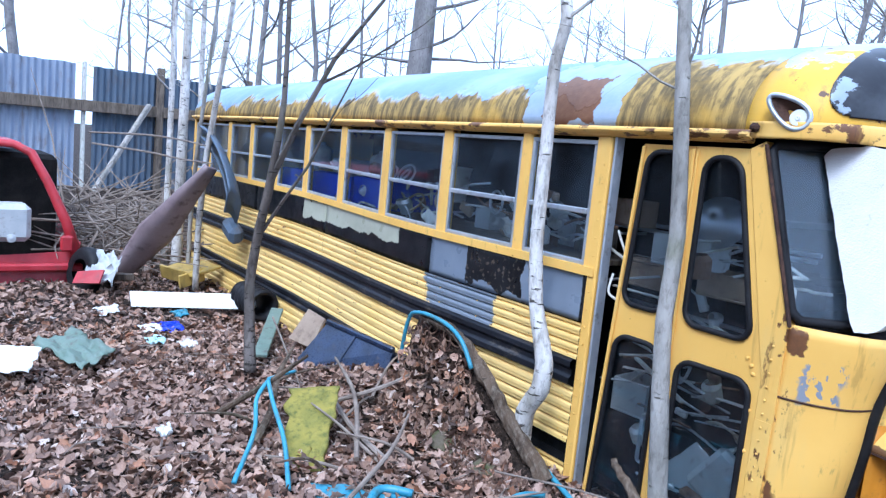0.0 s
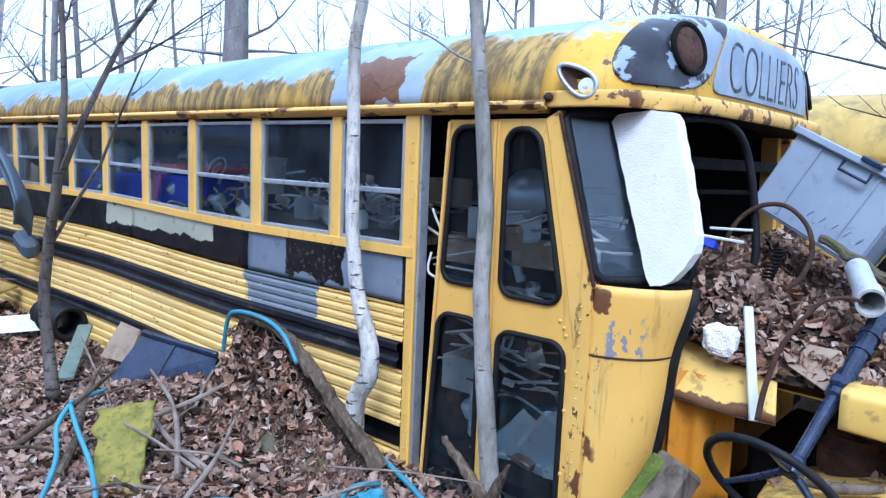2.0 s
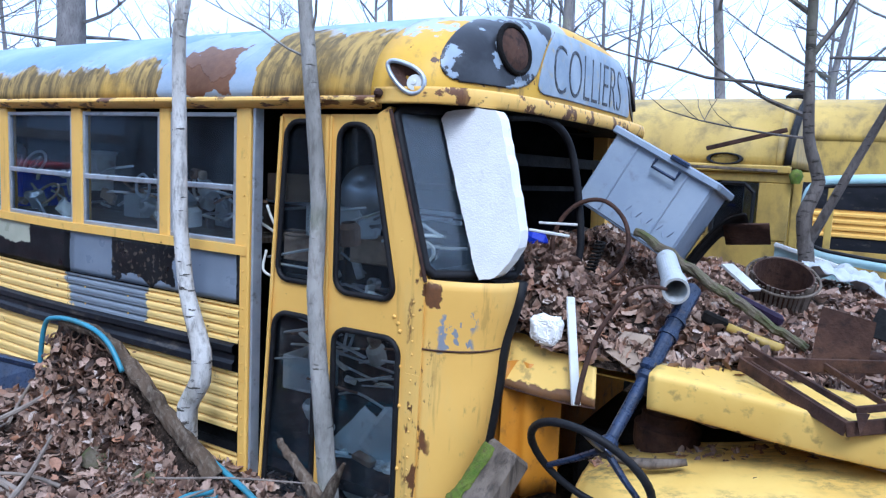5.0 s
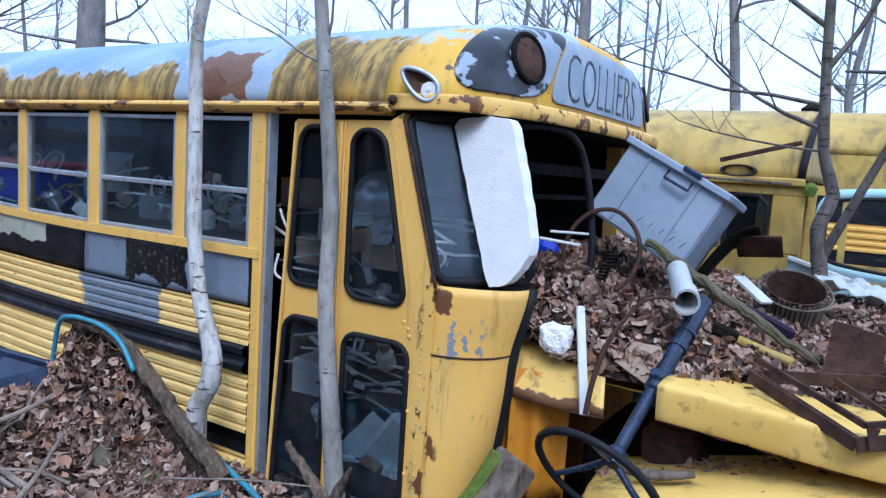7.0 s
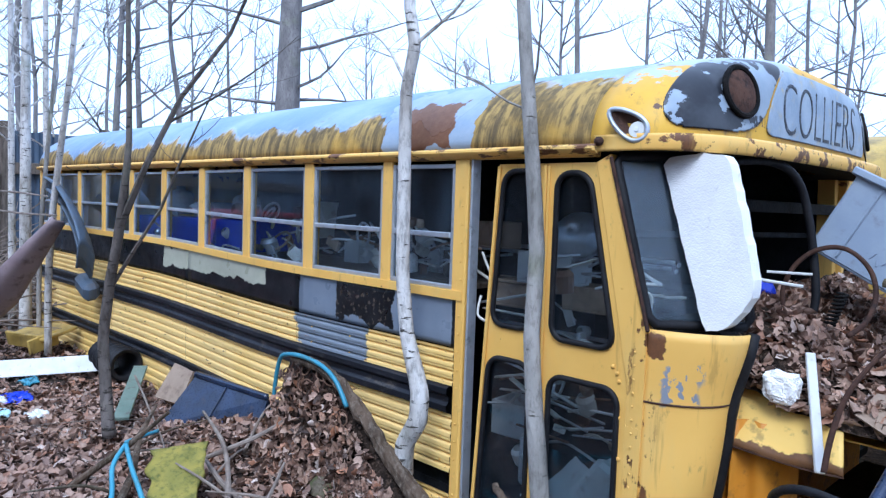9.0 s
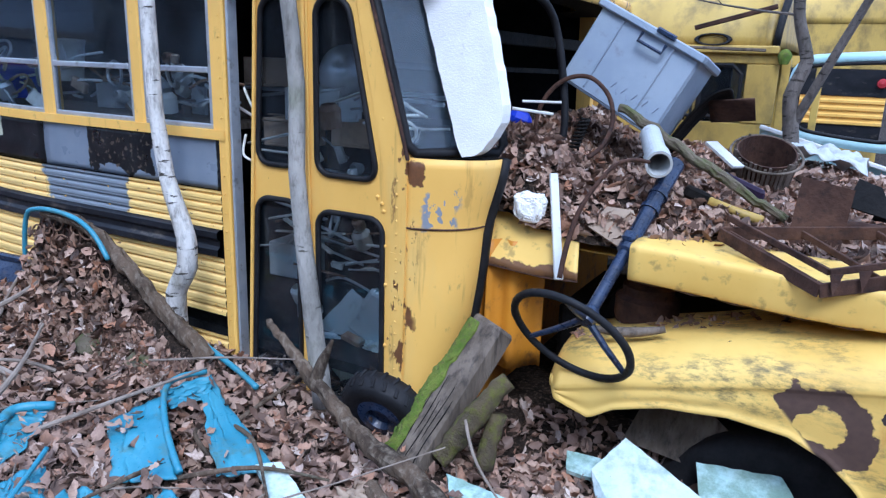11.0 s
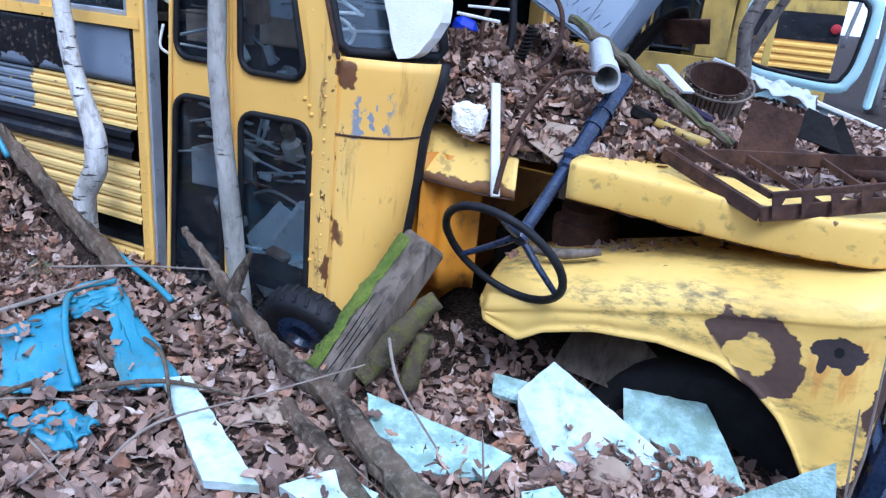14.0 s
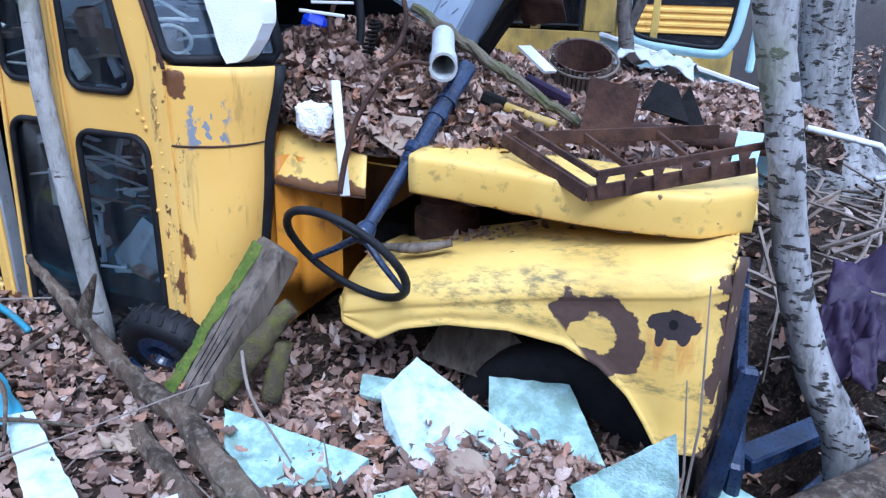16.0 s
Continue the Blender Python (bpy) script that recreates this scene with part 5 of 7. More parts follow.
for k in range(120):
    x, z = (rnd.uniform(-3.4, 0.46), rnd.choice((1.95, 1.99, 2.03, 2.08, 2.14, 2.20)) + rnd.uniform(-0.02, 0.03)) if k < 72 else (rnd.uniform(0.72, 1.36), rnd.uniform(0.9, 2.1))
    y = rnd.uniform(0.09, 0.34) if k < 72 else rnd.uniform(0.20, 0.6)
    w = rnd.uniform(0.03, 0.08)
    mt = rnd.choice((M_CREAM, M_GREYP, M_ALU, M_RUSTL, M_WHITE, M_CARD))
    sh = (Shape().ring((x, y, z), (rnd.uniform(-1, 1), -1, rnd.uniform(-1, 1)), w, 0.008, 18, 6), Shape().box(pose(x, y, z, rnd.uniform(0, 90), rnd.uniform(0, 90), 0), w * 2, w, w * 0.5, 0.004),
          Shape().tube([(x - w * 2, y, z), (x, y - 0.03, z + w * 0.6), (x + w * 2.5, y, z + rnd.uniform(-w, w))], 0.007, 6, flow=4), Shape().lathe(pose(x, y, z, rnd.uniform(0, 90)), [(0.001, 0), (w * 0.6, 0), (w * 0.65, w), (w * 0.4, w * 1.3)], 14))[k % 4]
    solo(("hose_ring", "metal_offcut", "bent_rod", "small_can")[k % 4], sh, mt, ("hose ring", "metal offcut", "bent rod", "small can")[k % 4] + " among the clutter stored in the bus", ("ring", "metal offcut", "rod", "can")[k % 4], "clutter in the bus")

# ---- on the bonnet ----
slab = Shape()
outline = [(1.503, 2.492), (1.525, 2.520), (1.655, 2.536), (1.735, 2.526), (1.757, 2.498), (1.815, 2.300), (1.868, 2.090), (1.866, 2.025), (1.835, 1.970), (1.793, 1.918), (1.752, 1.894), (1.712, 1.887), (1.694, 1.915)]
slab.slab([(x, 0.105 + 0.02 * (z - 1.9), z) for x, z in outline][::-1], 0.075, 0.003)
solo("foam_slab", slab, M_FOAM, "white foam slab leaning on the windscreen", "foam slab")
tb = thing("storage_tote", (2.1, 1.0, 2.1), "grey-blue plastic storage tote tipped on its side in the leaf heap", "storage tote")
tm = Matrix.Translation((2.135, 1.15, 2.325)) @ pose(0, 0, 0, -9, 27, -4)
for x, y, w, d in ((0, -0.17, 0.50, 0.012), (0, 0.17, 0.50, 0.012), (-0.25, 0, 0.012, 0.328), (0.25, 0, 0.012, 0.328)):
    part("tote_wall", Shape().box(tm @ pose(x, y, -0.12), w, d, 0.38, 0.004), M_BIN, tb)
part("tote_bottom", Shape().box(tm @ pose(0, 0, -0.313), 0.50, 0.34, 0.012, 0.004), M_BIN, tb)
part("rim", Shape().box(tm @ pose(0, -0.185, 0.055), 0.545, 0.03, 0.035, 0.006).box(tm @ pose(0, 0.185, 0.055), 0.545, 0.03, 0.035, 0.006).box(tm @ pose(-0.265, 0, 0.055), 0.03, 0.36, 0.035, 0.006).box(tm @ pose(0.265, 0, 0.055), 0.03, 0.36, 0.035, 0.006), M_BIN, tb)
for x in (-0.13, 0.13):
    part("rib", Shape().box(tm @ pose(x, -0.180, -0.13), 0.010, 0.010, 0.33, 0.003), M_BIN, tb)
part("latch", Shape().tube([tm @ Vector(p) for p in ((-0.02, -0.205, 0.03), (-0.02, -0.21, -0.01), (0.10, -0.21, -0.01), (0.10, -0.205, 0.03))], 0.008, 6), M_STEEL, tb, "dark wire latch")
part("latch", Shape().tube([tm @ Vector(p) for p in ((0.03, -0.205, 0.07), (0.12, -0.21, 0.07))], 0.012, 6), M_STEEL, tb, "dark latch")
scr = Shape()
for k in range(9):
    p = Vector((-0.02 + 0.028 * k, -0.1775, -0.235 + 0.006 * (k % 2)))
    scr.tube([tm @ p, tm @ (p + Vector((0.012, 0, 0.03 - 0.05 * (k % 2))))], 0.003, 4)
part("chalk_marks", scr, M_FENCE, tb, "faint blue hand marks")

hub, top = Vector((2.285, 0.0, 1.425)), Vector((2.395, 0.62, 1.89))
ax = (top - hub).normalized()
st = thing("steering_column", hub, "black steering wheel on its torn-out column lying on the wing", "steering wheel")
part("column", Shape().tube([hub, hub + ax * 0.30, hub + ax * 0.31, hub + ax * 0.36, hub + ax * 0.37, top], [0.021, 0.023, 0.033, 0.033, 0.027, 0.034], 16), M_STEEL, st, smooth=False)
part("collar", Shape().tube([hub + ax * 0.52, hub + ax * 0.545], 0.037, 16), M_STEEL, st)
part("collar", Shape().tube([hub + ax * 0.60, hub + ax * 0.615], 0.038, 16), M_STEEL, st)
part("clamp", Shape().box(Matrix.Translation(hub + ax * 0.36) @ ax.to_track_quat("Z", "Y").to_matrix().to_4x4(), 0.05, 0.09, 0.05, 0.01), M_STEEL, st)
wn = Vector((0.16, 0.80, 0.58)).normalized()
wc = hub - wn * 0.06 + Vector((-0.03, 0.0, -0.035))
rim = part("steering_rim", Shape().ring(wc, wn, 0.215, 0.014, 44, 8), M_RUB, st, smooth=True)
qm = Matrix.Translation(wc) @ wn.to_track_quat("Z", "Y").to_matrix().to_4x4()
for a in (100, 215, 335):
    e = qm @ Vector((0.21 * math.cos(radians(a)), 0.21 * math.sin(radians(a)), 0))
    part("spoke", Shape().tube([hub - wn * 0.01, (hub + e) / 2 - wn * 0.01, e], [0.014, 0.012, 0.010], 8), M_STEEL, st)
part("hub_boss", Shape().lathe(Matrix.Translation(hub) @ wn.to_track_quat("Z", "Y").to_matrix().to_4x4(), [(0.001, -0.03), (0.03, -0.028), (0.036, 0.0), (0.028, 0.03), (0.02, 0.04)], 20), M_STEEL, st)

solo("plastic_pipe", Shape().lathe(Matrix.Translation((2.362, 0.46, 1.912)) @ Vector((0.36, -0.90, -0.26)).to_track_quat("Z", "Y").to_matrix().to_4x4(), [(0.042, -0.26), (0.042, -0.05), (0.049, -0.04), (0.049, 0.03), (0.040, 0.03), (0.036, -0.2), (0.001, -0.2)], 28), M_GREYP, "grey plastic pipe end sticking from the leaves", "pipe", smooth=False)
solo("wooden_lath", Shape().bar((2.002, 0.345, 1.838), (2.092, 0.238, 1.455), 0.034, 0.016, 0.003), M_WHITE, "white painted slat leaning on the bonnet", "slat")
lump = Shape()
bm = bmesh.new()
bmesh.ops.create_icosphere(bm, subdivisions=5, radius=0.08)
for p in bm.verts:
    p.co = Vector([math.copysign(abs(c / 0.08) ** 0.6, c) * 0.066 for c in p.co]) * (1 + 0.18 * noise.noise(p.co * 22)) + 0.006 * noise.noise_vector(p.co * 120)
lump.add([Matrix.Translation((1.918, 0.33, 1.695)) @ Vector((p.co.x * 1.0, p.co.y * 0.7, p.co.z * 0.85)) for p in bm.verts], [[p.index for p in f.verts] for f in bm.faces])
bm.free()
solo("foam_lump", lump, M_FOAM, "crumbling white foam lump on the bonnet", "foam")
solo("mossy_branch", rough_log([(2.12, 0.74, 2.075), (2.28, 0.72, 2.00), (2.45, 0.72, 1.905), (2.62, 0.70, 1.82), (2.80, 0.70, 1.725)], [0.017, 0.021, 0.021, 0.020, 0.015], 3), M_MOSSW, "mossy dead branch across the leaf heap", "branch")
solo("rubber_hose", Shape().tube([(1.76, 0.72, 1.93), (1.75, 0.74, 2.02), (1.79, 0.76, 2.12), (1.87, 0.78, 2.185), (1.97, 0.78, 2.19), (2.06, 0.76, 2.12), (2.10, 0.72, 2.02), (2.09, 0.66, 1.93), (2.05, 0.60, 1.88)], 0.010, 8, flow=5), M_RUST, "rust-brown rubber hose arching over the leaves", "hose", smooth=True)
solo("bent_cable", Shape().tube([(2.36, 0.34, 1.92), (2.30, 0.30, 1.925), (2.24, 0.26, 1.89), (2.17, 0.20, 1.76), (2.14, 0.16, 1.62), (2.135, 0.12, 1.50)], [0.006, 0.006, 0.007, 0.009, 0.010, 0.010], 8, flow=5), M_RUST, "bent rusty cable hanging over the bonnet", "cable", smooth=True)
sp = Shape().tube([(1.965 + 0.020 * math.cos(k * 0.6) + 0.0004 * k, 0.66 + 0.020 * math.sin(k * 0.6), 1.90 + 0.0014 * k) for k in range(90)], 0.0055, 6)
solo("coil_spring", sp, M_DARK, "dark coil spring in the leaf heap", "spring")
rk = thing("iron_rack", (2.92, 0.5, 1.62), "rusty iron rack with pointed teeth on the bonnet", "iron rack")
A, B, C, D = Vector((2.945, 0.105, 1.63)), Vector((3.38, 0.30, 1.735)), Vector((2.615, 0.36, 1.705)), Vector((3.27, 0.60, 1.77))
for p, q in ((A, B), (A, C), (C, D)):
    part("frame_bar", Shape().bar(p, q, 0.010, 0.045, 0.002), M_RUST, rk)
up = Vector((0.02, 0.03, 0.055))
part("frame_bar", Shape().bar(A + up, B + up, 0.012, 0.022, 0.002), M_RUST, rk)
part("frame_bar", Shape().bar(A + up, C + up, 0.012, 0.022, 0.002), M_RUST, rk)
for k in range(6):
    f = (k + 0.3) / 6
    p, q = A.lerp(B, f), C.lerp(D, f)
    if k % 2 == 0:
        part("cross_bar", Shape().bar(p, q, 0.010, 0.022, 0.002), M_RUST, rk)
    t0 = p + Vector((0, -0.012, 0.05))
    part("tooth", Shape().slab([t0, t0 + Vector((0.035, 0.005, 0.006)), t0 + Vector((0.016, -0.01, -0.06))][::-1], 0.006), M_RUST, rk)
solo("iron_plate", Shape().slab([(2.815, 0.60, 1.655), (2.985, 0.60, 1.625), (3.006, 0.635, 1.868), (2.838, 0.635, 1.895)], 0.012), M_RUST, "rusty rectangular iron plate standing in the rack", "iron plate")
solo("exhaust_pipe", Shape().tube([(2.95, 0.80, 1.705), (3.20, 0.80, 1.70), (3.46, 0.82, 1.70)], 0.034, 14), M_RUST, "thick rusty exhaust pipe on the leaf heap", "pipe", smooth=True)
solo("tool_handle", Shape().tube([(2.52, 0.70, 1.755), (2.60, 0.70, 1.735), (2.72, 0.66, 1.715)], [0.02, 0.018, 0.020], 10), M_YEL2, "yellow tipped tool handle in the leaves", "tool", smooth=True)
solo("metal_bracket", Shape().box(pose(2.47, 0.72, 1.77, 0, 20, 15), 0.10, 0.05, 0.05, 0.01), M_DARK, "dark metal bracket in the leaves", "bracket")
bm_ = pose(2.60, 1.70, 1.70, 24, 8, 0) @ Matrix.Scale(0.9, 4)
bk = thing("splint_basket", (2.60, 1.70, 1.668), "weathered splint basket half sunk in the leaves", "basket")
part("basket_lining", Shape().lathe(bm_, [(0.001, 0.0), (0.135, 0.0), (0.155, 0.22), (0.148, 0.22), (0.128, 0.02), (0.001, 0.02)], 32), M_RUST, bk, "rust-brown lining")
for k in range(40):
    w = math.tau * k / 40
    d = Vector((math.cos(w), math.sin(w), 0))
    part("splint", Shape().bar(bm_ @ (d * 0.140), bm_ @ (d * 0.162 + Vector((0, 0, 0.215 + rnd.uniform(-0.012, 0.02)))), 0.013, 0.005, 0.001), M_TWIG if k % 3 else M_WOOD, bk)
part("basket_rim", Shape().ring(bm_ @ Vector((0, 0, 0.20)), bm_.to_3x3() @ Vector((0, 0, 1)), 0.166, 0.007, 36, 6), M_WOOD, bk, smooth=True)
solo("bent_mudguard", Shape().grid(lambda u, v: (2.22 + 0.26 * u, 1.22 + 0.16 * v, 1.90 + 0.26 * math.sin(1.5 * u) - 0.05 * v * v), 14, 4), M_DARK, "black bent mudguard beside the tote", "mudguard", smooth=True, solid=0.01)
solo("iron_trough", Shape().grid(lambda u, v: (2.38 + 0.20 * u, 1.28 + 0.14 * math.sin(3.1 * v), 2.10 + 0.02 * u - 0.10 * math.sin(3.14 * v)), 4, 10), M_RUST, "rusty iron trough on the scrap", "trough", smooth=True, solid=0.008)
solo("purple_strip", Shape().bar((2.46, 1.22, 1.80), (2.68, 1.10, 1.74), 0.035, 0.05, 0.012), M_PURPLE, "purple plastic strip in the leaves", "plastic strip")
solo("white_shard", Shape().slab([(2.38, 1.35, 1.92), (2.52, 1.30, 1.83), (2.56, 1.36, 1.83), (2.42, 1.42, 1.92)], 0.012), M_WHITE, "white plastic shard on the scrap", "plastic shard")
solo("sheet_metal_scrap", Shape().slab([(2.98, 0.95, 1.77), (3.16, 0.95, 1.73), (3.10, 1.05, 1.84), (3.02, 1.08, 1.86)], 0.006).slab([(3.08, 1.0, 1.72), (3.22, 0.95, 1.72), (3.14, 1.1, 1.85)], 0.006), M_DARK, "dark folded sheet metal scrap", "sheet metal")
solo("metal_offcut", Shape().slab([(3.32, 0.66, 1.66), (3.40, 0.66, 1.66), (3.41, 0.72, 1.76), (3.33, 0.72, 1.76)], 0.008), M_PALEB, "pale blue metal offcut by the birch", "panel")
solo("bonnet_offcut", Shape().slab([(2.16, 0.33, 1.66), (2.33, 0.27, 1.60), (2.36, 0.33, 1.66), (2.30, 0.42, 1.73), (2.20, 0.42, 1.73)], 0.008), M_CARD, "damp brown bark slab on the bonnet", "bark")
for a, b, r in (((1.68, 0.62, 2.05), (1.84, 0.7, 2.03), 0.007), ((1.70, 0.68, 2.08), (1.86, 0.74, 2.08), 0.006)):
    solo("white_rod", Shape().tube([a, b], r, 6), M_WHITE, "white plastic rod at the windscreen opening", "rod", "white rods")
solo("blue_bag", Shape().box(pose(1.64, 0.80, 1.99, 15, 20, 30), 0.11, 0.08, 0.08, 0.025), M_BLUE, "crumpled blue plastic bag in the windscreen opening", "bag")
solo("roof_plank", Shape().bar((1.95, 3.0, 2.52), (2.45, 3.05, 2.66), 0.05, 0.03, 0.004), M_RUST, "rusty flat bar lying across the scrap", "bar")
solo("roof_plank", Shape().bar((1.55, 2.9, 2.40), (2.42, 3.0, 2.38), 0.05, 0.02, 0.004), M_WOOD, "grey weathered plank behind the tote", "plank")
solo("fender_debris", Shape().tube([(2.24, 0.22, 1.30), (2.38, 0.20, 1.325), (2.50, 0.22, 1.36)], [0.012, 0.020, 0.012], 8, flow=4), M_WOOD, "dirty grey rag on the wing", "rag", smooth=True)

# ---- beside the front wheel ----
def board(pts, mat, label, thick=0.03):
    solo("foam_board", Shape().slab(pts, thick, 0.0028), mat, label, "foam board", "foam boards by the wheel")


board([(2.43, 0.10, 0.965), (2.35, -0.02, 0.87), (2.40, -0.10, 0.80), (2.68, -0.36, 0.76), (2.77, -0.22, 0.77), (2.90, -0.02, 0.81)], M_WHITEF, "broken white foam board leaning by the wheel")
board([(2.66, 0.20, 0.90), (2.72, 0.02, 0.79), (3.10, 0.04, 0.78), (3.02, 0.12, 0.86), (2.93, 0.24, 0.92)], M_CYANF, "pale cyan foam board under the wheel arch")
board([(3.285, -0.10, 1.05), (3.02, -0.13, 0.80), (3.16, -0.32, 0.72), (3.37, -0.24, 0.74), (3.315, -0.14, 0.90)], M_CYANF, "pale cyan foam board standing before the wing")
board([(1.925, -0.30, 0.84), (2.02, -0.43, 0.80), (2.20, -0.52, 0.78), (2.40, -0.40, 0.78), (2.44, -0.29, 0.81), (2.2, -0.30, 0.83)], M_CYANF, "mossy pale cyan foam board on the leaves")
board([(1.37, -0.65, 0.85), (1.44, -0.60, 0.86), (1.93, -0.86, 0.83), (1.79, -0.92, 0.82)][::-1], M_WHITEF, "long white foam strip on the leaves")
board([(1.95, -0.80, 0.80), (2.05, -0.67, 0.82), (2.2, -0.69, 0.82), (2.22, -0.85, 0.80)][::-1], M_WHITEF, "crumbled white foam piece on the leaves", 0.05)
board([(2.52, -0.42, 0.80), (2.60, -0.36, 0.82), (2.68, -0.42, 0.80), (2.56, -0.50, 0.79)][::-1], M_CYANF, "small pale foam piece on the leaves")
board([(2.62, -0.55, 0.80), (2.70, -0.42, 0.82), (2.85, -0.46, 0.80), (2.92, -0.66, 0.79)][::-1], M_WHITEF, "small white foam piece on the leaves")
board([(2.22, 0.10, 0.84), (2.25, 0.02, 0.81), (2.40, 0.02, 0.81), (2.36, 0.12, 0.84)], M_CYANF, "small pale cyan foam shard in the leaves", 0.02)
board([(3.40, 0.02, 0.72), (3.58, 0.16, 0.72), (3.46, 0.20, 0.74)], M_CYANF, "dirty cyan foam shard before the bumper", 0.02)
leaves("leaf_litter", 600, lambda rng, n: np.stack([rng.uniform(2.62, 3.0, n), rng.uniform(-0.36, 0.02, n), rng.uniform(0.77, 0.84, n)], 1), 0.055, "dry leaves lying on the foam boards", 9)
solo("fibre_clump", Shape().lathe(pose(2.72, -0.20, 0.80), [(0.001, 0.05), (0.05, 0.045), (0.08, 0.01), (0.07, -0.02)], 12), M_CARD, "clump of matted brown fibre on the foam", "fibre")
solo("cardboard_flap", Shape().slab([(2.38, 0.27, 0.86), (2.80, 0.24, 0.84), (2.76, 0.30, 0.99), (2.66, 0.33, 1.05), (2.45, 0.34, 1.06)], 0.01), M_WOOD, "damp grey cardboard sheet under the wheel arch", "cardboard")

lg = thing("fallen_branch", (1.8, -0.4, 0.85), "rotten forked branch leaning from the leaves to the bus door", "branch")
part("limb", rough_log([(1.05, -0.22, 1.185), (1.18, -0.25, 1.11), (1.31, -0.27, 1.02), (1.48, -0.31, 0.93), (1.66, -0.36, 0.875), (1.86, -0.42, 0.86), (2.12, -0.57, 0.84), (2.37, -0.69, 0.82), (2.6, -0.82, 0.80)], [0.014, 0.020, 0.028, 0.032, 0.036, 0.040, 0.045, 0.048, 0.05], 1), M_ROT, lg)
part("stub", Shape().tube([(1.33, -0.27, 1.02), (1.36, -0.26, 1.10), (1.40, -0.25, 1.19)], [0.028, 0.02, 0.006], 8, rough=0.2, rnd=rnd), M_ROT, lg)
solo("rotten_log", rough_log([(1.72, -0.47, 0.80), (2.0, -0.62, 0.80), (2.4, -0.86, 0.79)], [0.03, 0.035, 0.04], 2), M_ROT, "dark rotten log in the leaves", "log")
bmx = Matrix.Translation((1.80, -0.06, 1.0)) @ (Vector((0.16, 0.30, 0.46)).to_track_quat("Z", "Y").to_matrix().to_4x4()) @ pose(0, 0, 0, 0, 0, 2)
tp = thing("old_timber", (1.72, -0.2, 0.8), "weathered timber with green moss leaning on the bus", "timber")
part("beam", Shape().box(bmx, 0.175, 0.10, 0.64, 0.014), M_WOOD, tp)
for k in range(5):
    x0 = -0.075 + 0.026 * k
    part("split", Shape().tube([bmx @ Vector((x0 + 0.004 * math.sin(j + k), 0.0495, -0.30 + 0.10 * k % 0.2 + 0.06 * j)) for j in range(6)], [0.001, 0.003, 0.0035, 0.003, 0.003, 0.001], 5), M_DARK, tp, "dark split in the grain")
mm = Shape().grid(lambda u, v: bmx @ Vector((0.088 + 0.016 * math.sin(3.14 * v) + 0.014 * noise.noise(Vector((u * 22, v * 7, 1))), -0.062 + 0.112 * v + 0.014 * noise.noise(Vector((u * 17, v * 3, 5))), -0.31 + 0.60 * u)), 70, 20)
face = Shape().grid(lambda u, v: bmx @ Vector((0.092 - 0.085 * v * (0.75 + 0.35 * noise.noise(Vector((u * 6, 0, 2)))), 0.050 + 0.012 * math.sin(3.14 * v) + 0.007 * noise.noise(Vector((u * 30, v * 12, 3))), -0.31 + 0.60 * u)), 70, 16)
part("moss_layer", face, M_MOSS, tp, "bright green moss", smooth=True, solid=0.008)
part("moss_layer", mm, M_MOSS, tp, "bright green moss", smooth=True, solid=0.012)
solo("mossy_log", rough_log([(2.02, -0.03, 1.12), (1.96, -0.10, 1.02), (1.90, -0.16, 0.92), (1.85, -0.22, 0.82)], [0.034, 0.040, 0.043, 0.036], 21, 0.10), M_MOSSL, "mossy log leaning beside the timber", "log", smooth=True)
solo("mossy_log", rough_log([(2.00, -0.06, 0.98), (1.99, -0.14, 0.80)], [0.033, 0.038], 22, 0.08), M_MOSSL, "short mossy log end in the leaves", "log", smooth=True)
ty = thing("barrow_wheel", (1.50, -0.1, 0.86), "small black treaded barrow wheel half buried at the door", "wheel")
tym = pose(1.53, -0.09, 0.868, 112, 6, 8) @ Matrix.Scale(1.10, 4)
tyre = Shape().lathe(tym, [(0.085, -0.045), (0.13, -0.055), (0.155, -0.04), (0.163, 0.0), (0.155, 0.04), (0.13, 0.055), (0.085, 0.045)], 40)
part("tyre_carcass", tyre, M_RUB, ty, smooth=True)
for k in range(44):
    a = 2 * math.pi * k / 44
    part("tread_block", Shape().box(tym @ pose(0.160 * math.cos(a), 0.160 * math.sin(a), 0.020 * (-1) ** k, 14 * (-1) ** k, 0, math.degrees(a)), 0.008, 0.013, 0.042, 0.002), M_RUB, ty)
part("mudguard", Shape().grid(lambda u, v: tym @ Vector((0.125 * math.cos(0.3 + 2.5 * u), -0.125 * math.sin(0.3 + 2.5 * u), 0.055 + 0.05 * v)), 16, 3), M_STEEL, ty, "bent dark guard strip", solid=0.004)
part("wheel_rim", Shape().lathe(tym, [(0.001, 0.02), (0.04, 0.025), (0.05, 0.05), (0.088, 0.045)], 24), M_STEEL, ty)

# ---- turquoise sheet, mattress and litter on the bank ----
def draped(name, pts, mat, label, category, fold=0.025, seed=1.0, group=""):
    """A crumpled sheet over four corners."""
    a, b, c, d = (Vector(p) for p in pts)

    def fn(u, v):
        p = a.lerp(b, u).lerp(d.lerp(c, u), v)
        e = 1 + 0.10 * noise.noise(Vector((u * 5, v * 5, seed)))
        k = fold * noise.noise(Vector((u * 4 + seed, v * 4, 2.0))) + 0.35 * fold * noise.noise(Vector((u * 13, v * 13, seed)))
        return p + Vector((0.03 * (e - 1) * 8, 0.02 * noise.noise(Vector((v * 7, u * 7, seed + 3))), k + fold * 0.6))
    return solo(name, Shape().grid(fn, 24, 24), mat, label, category, group, smooth=True, solid=0.006)


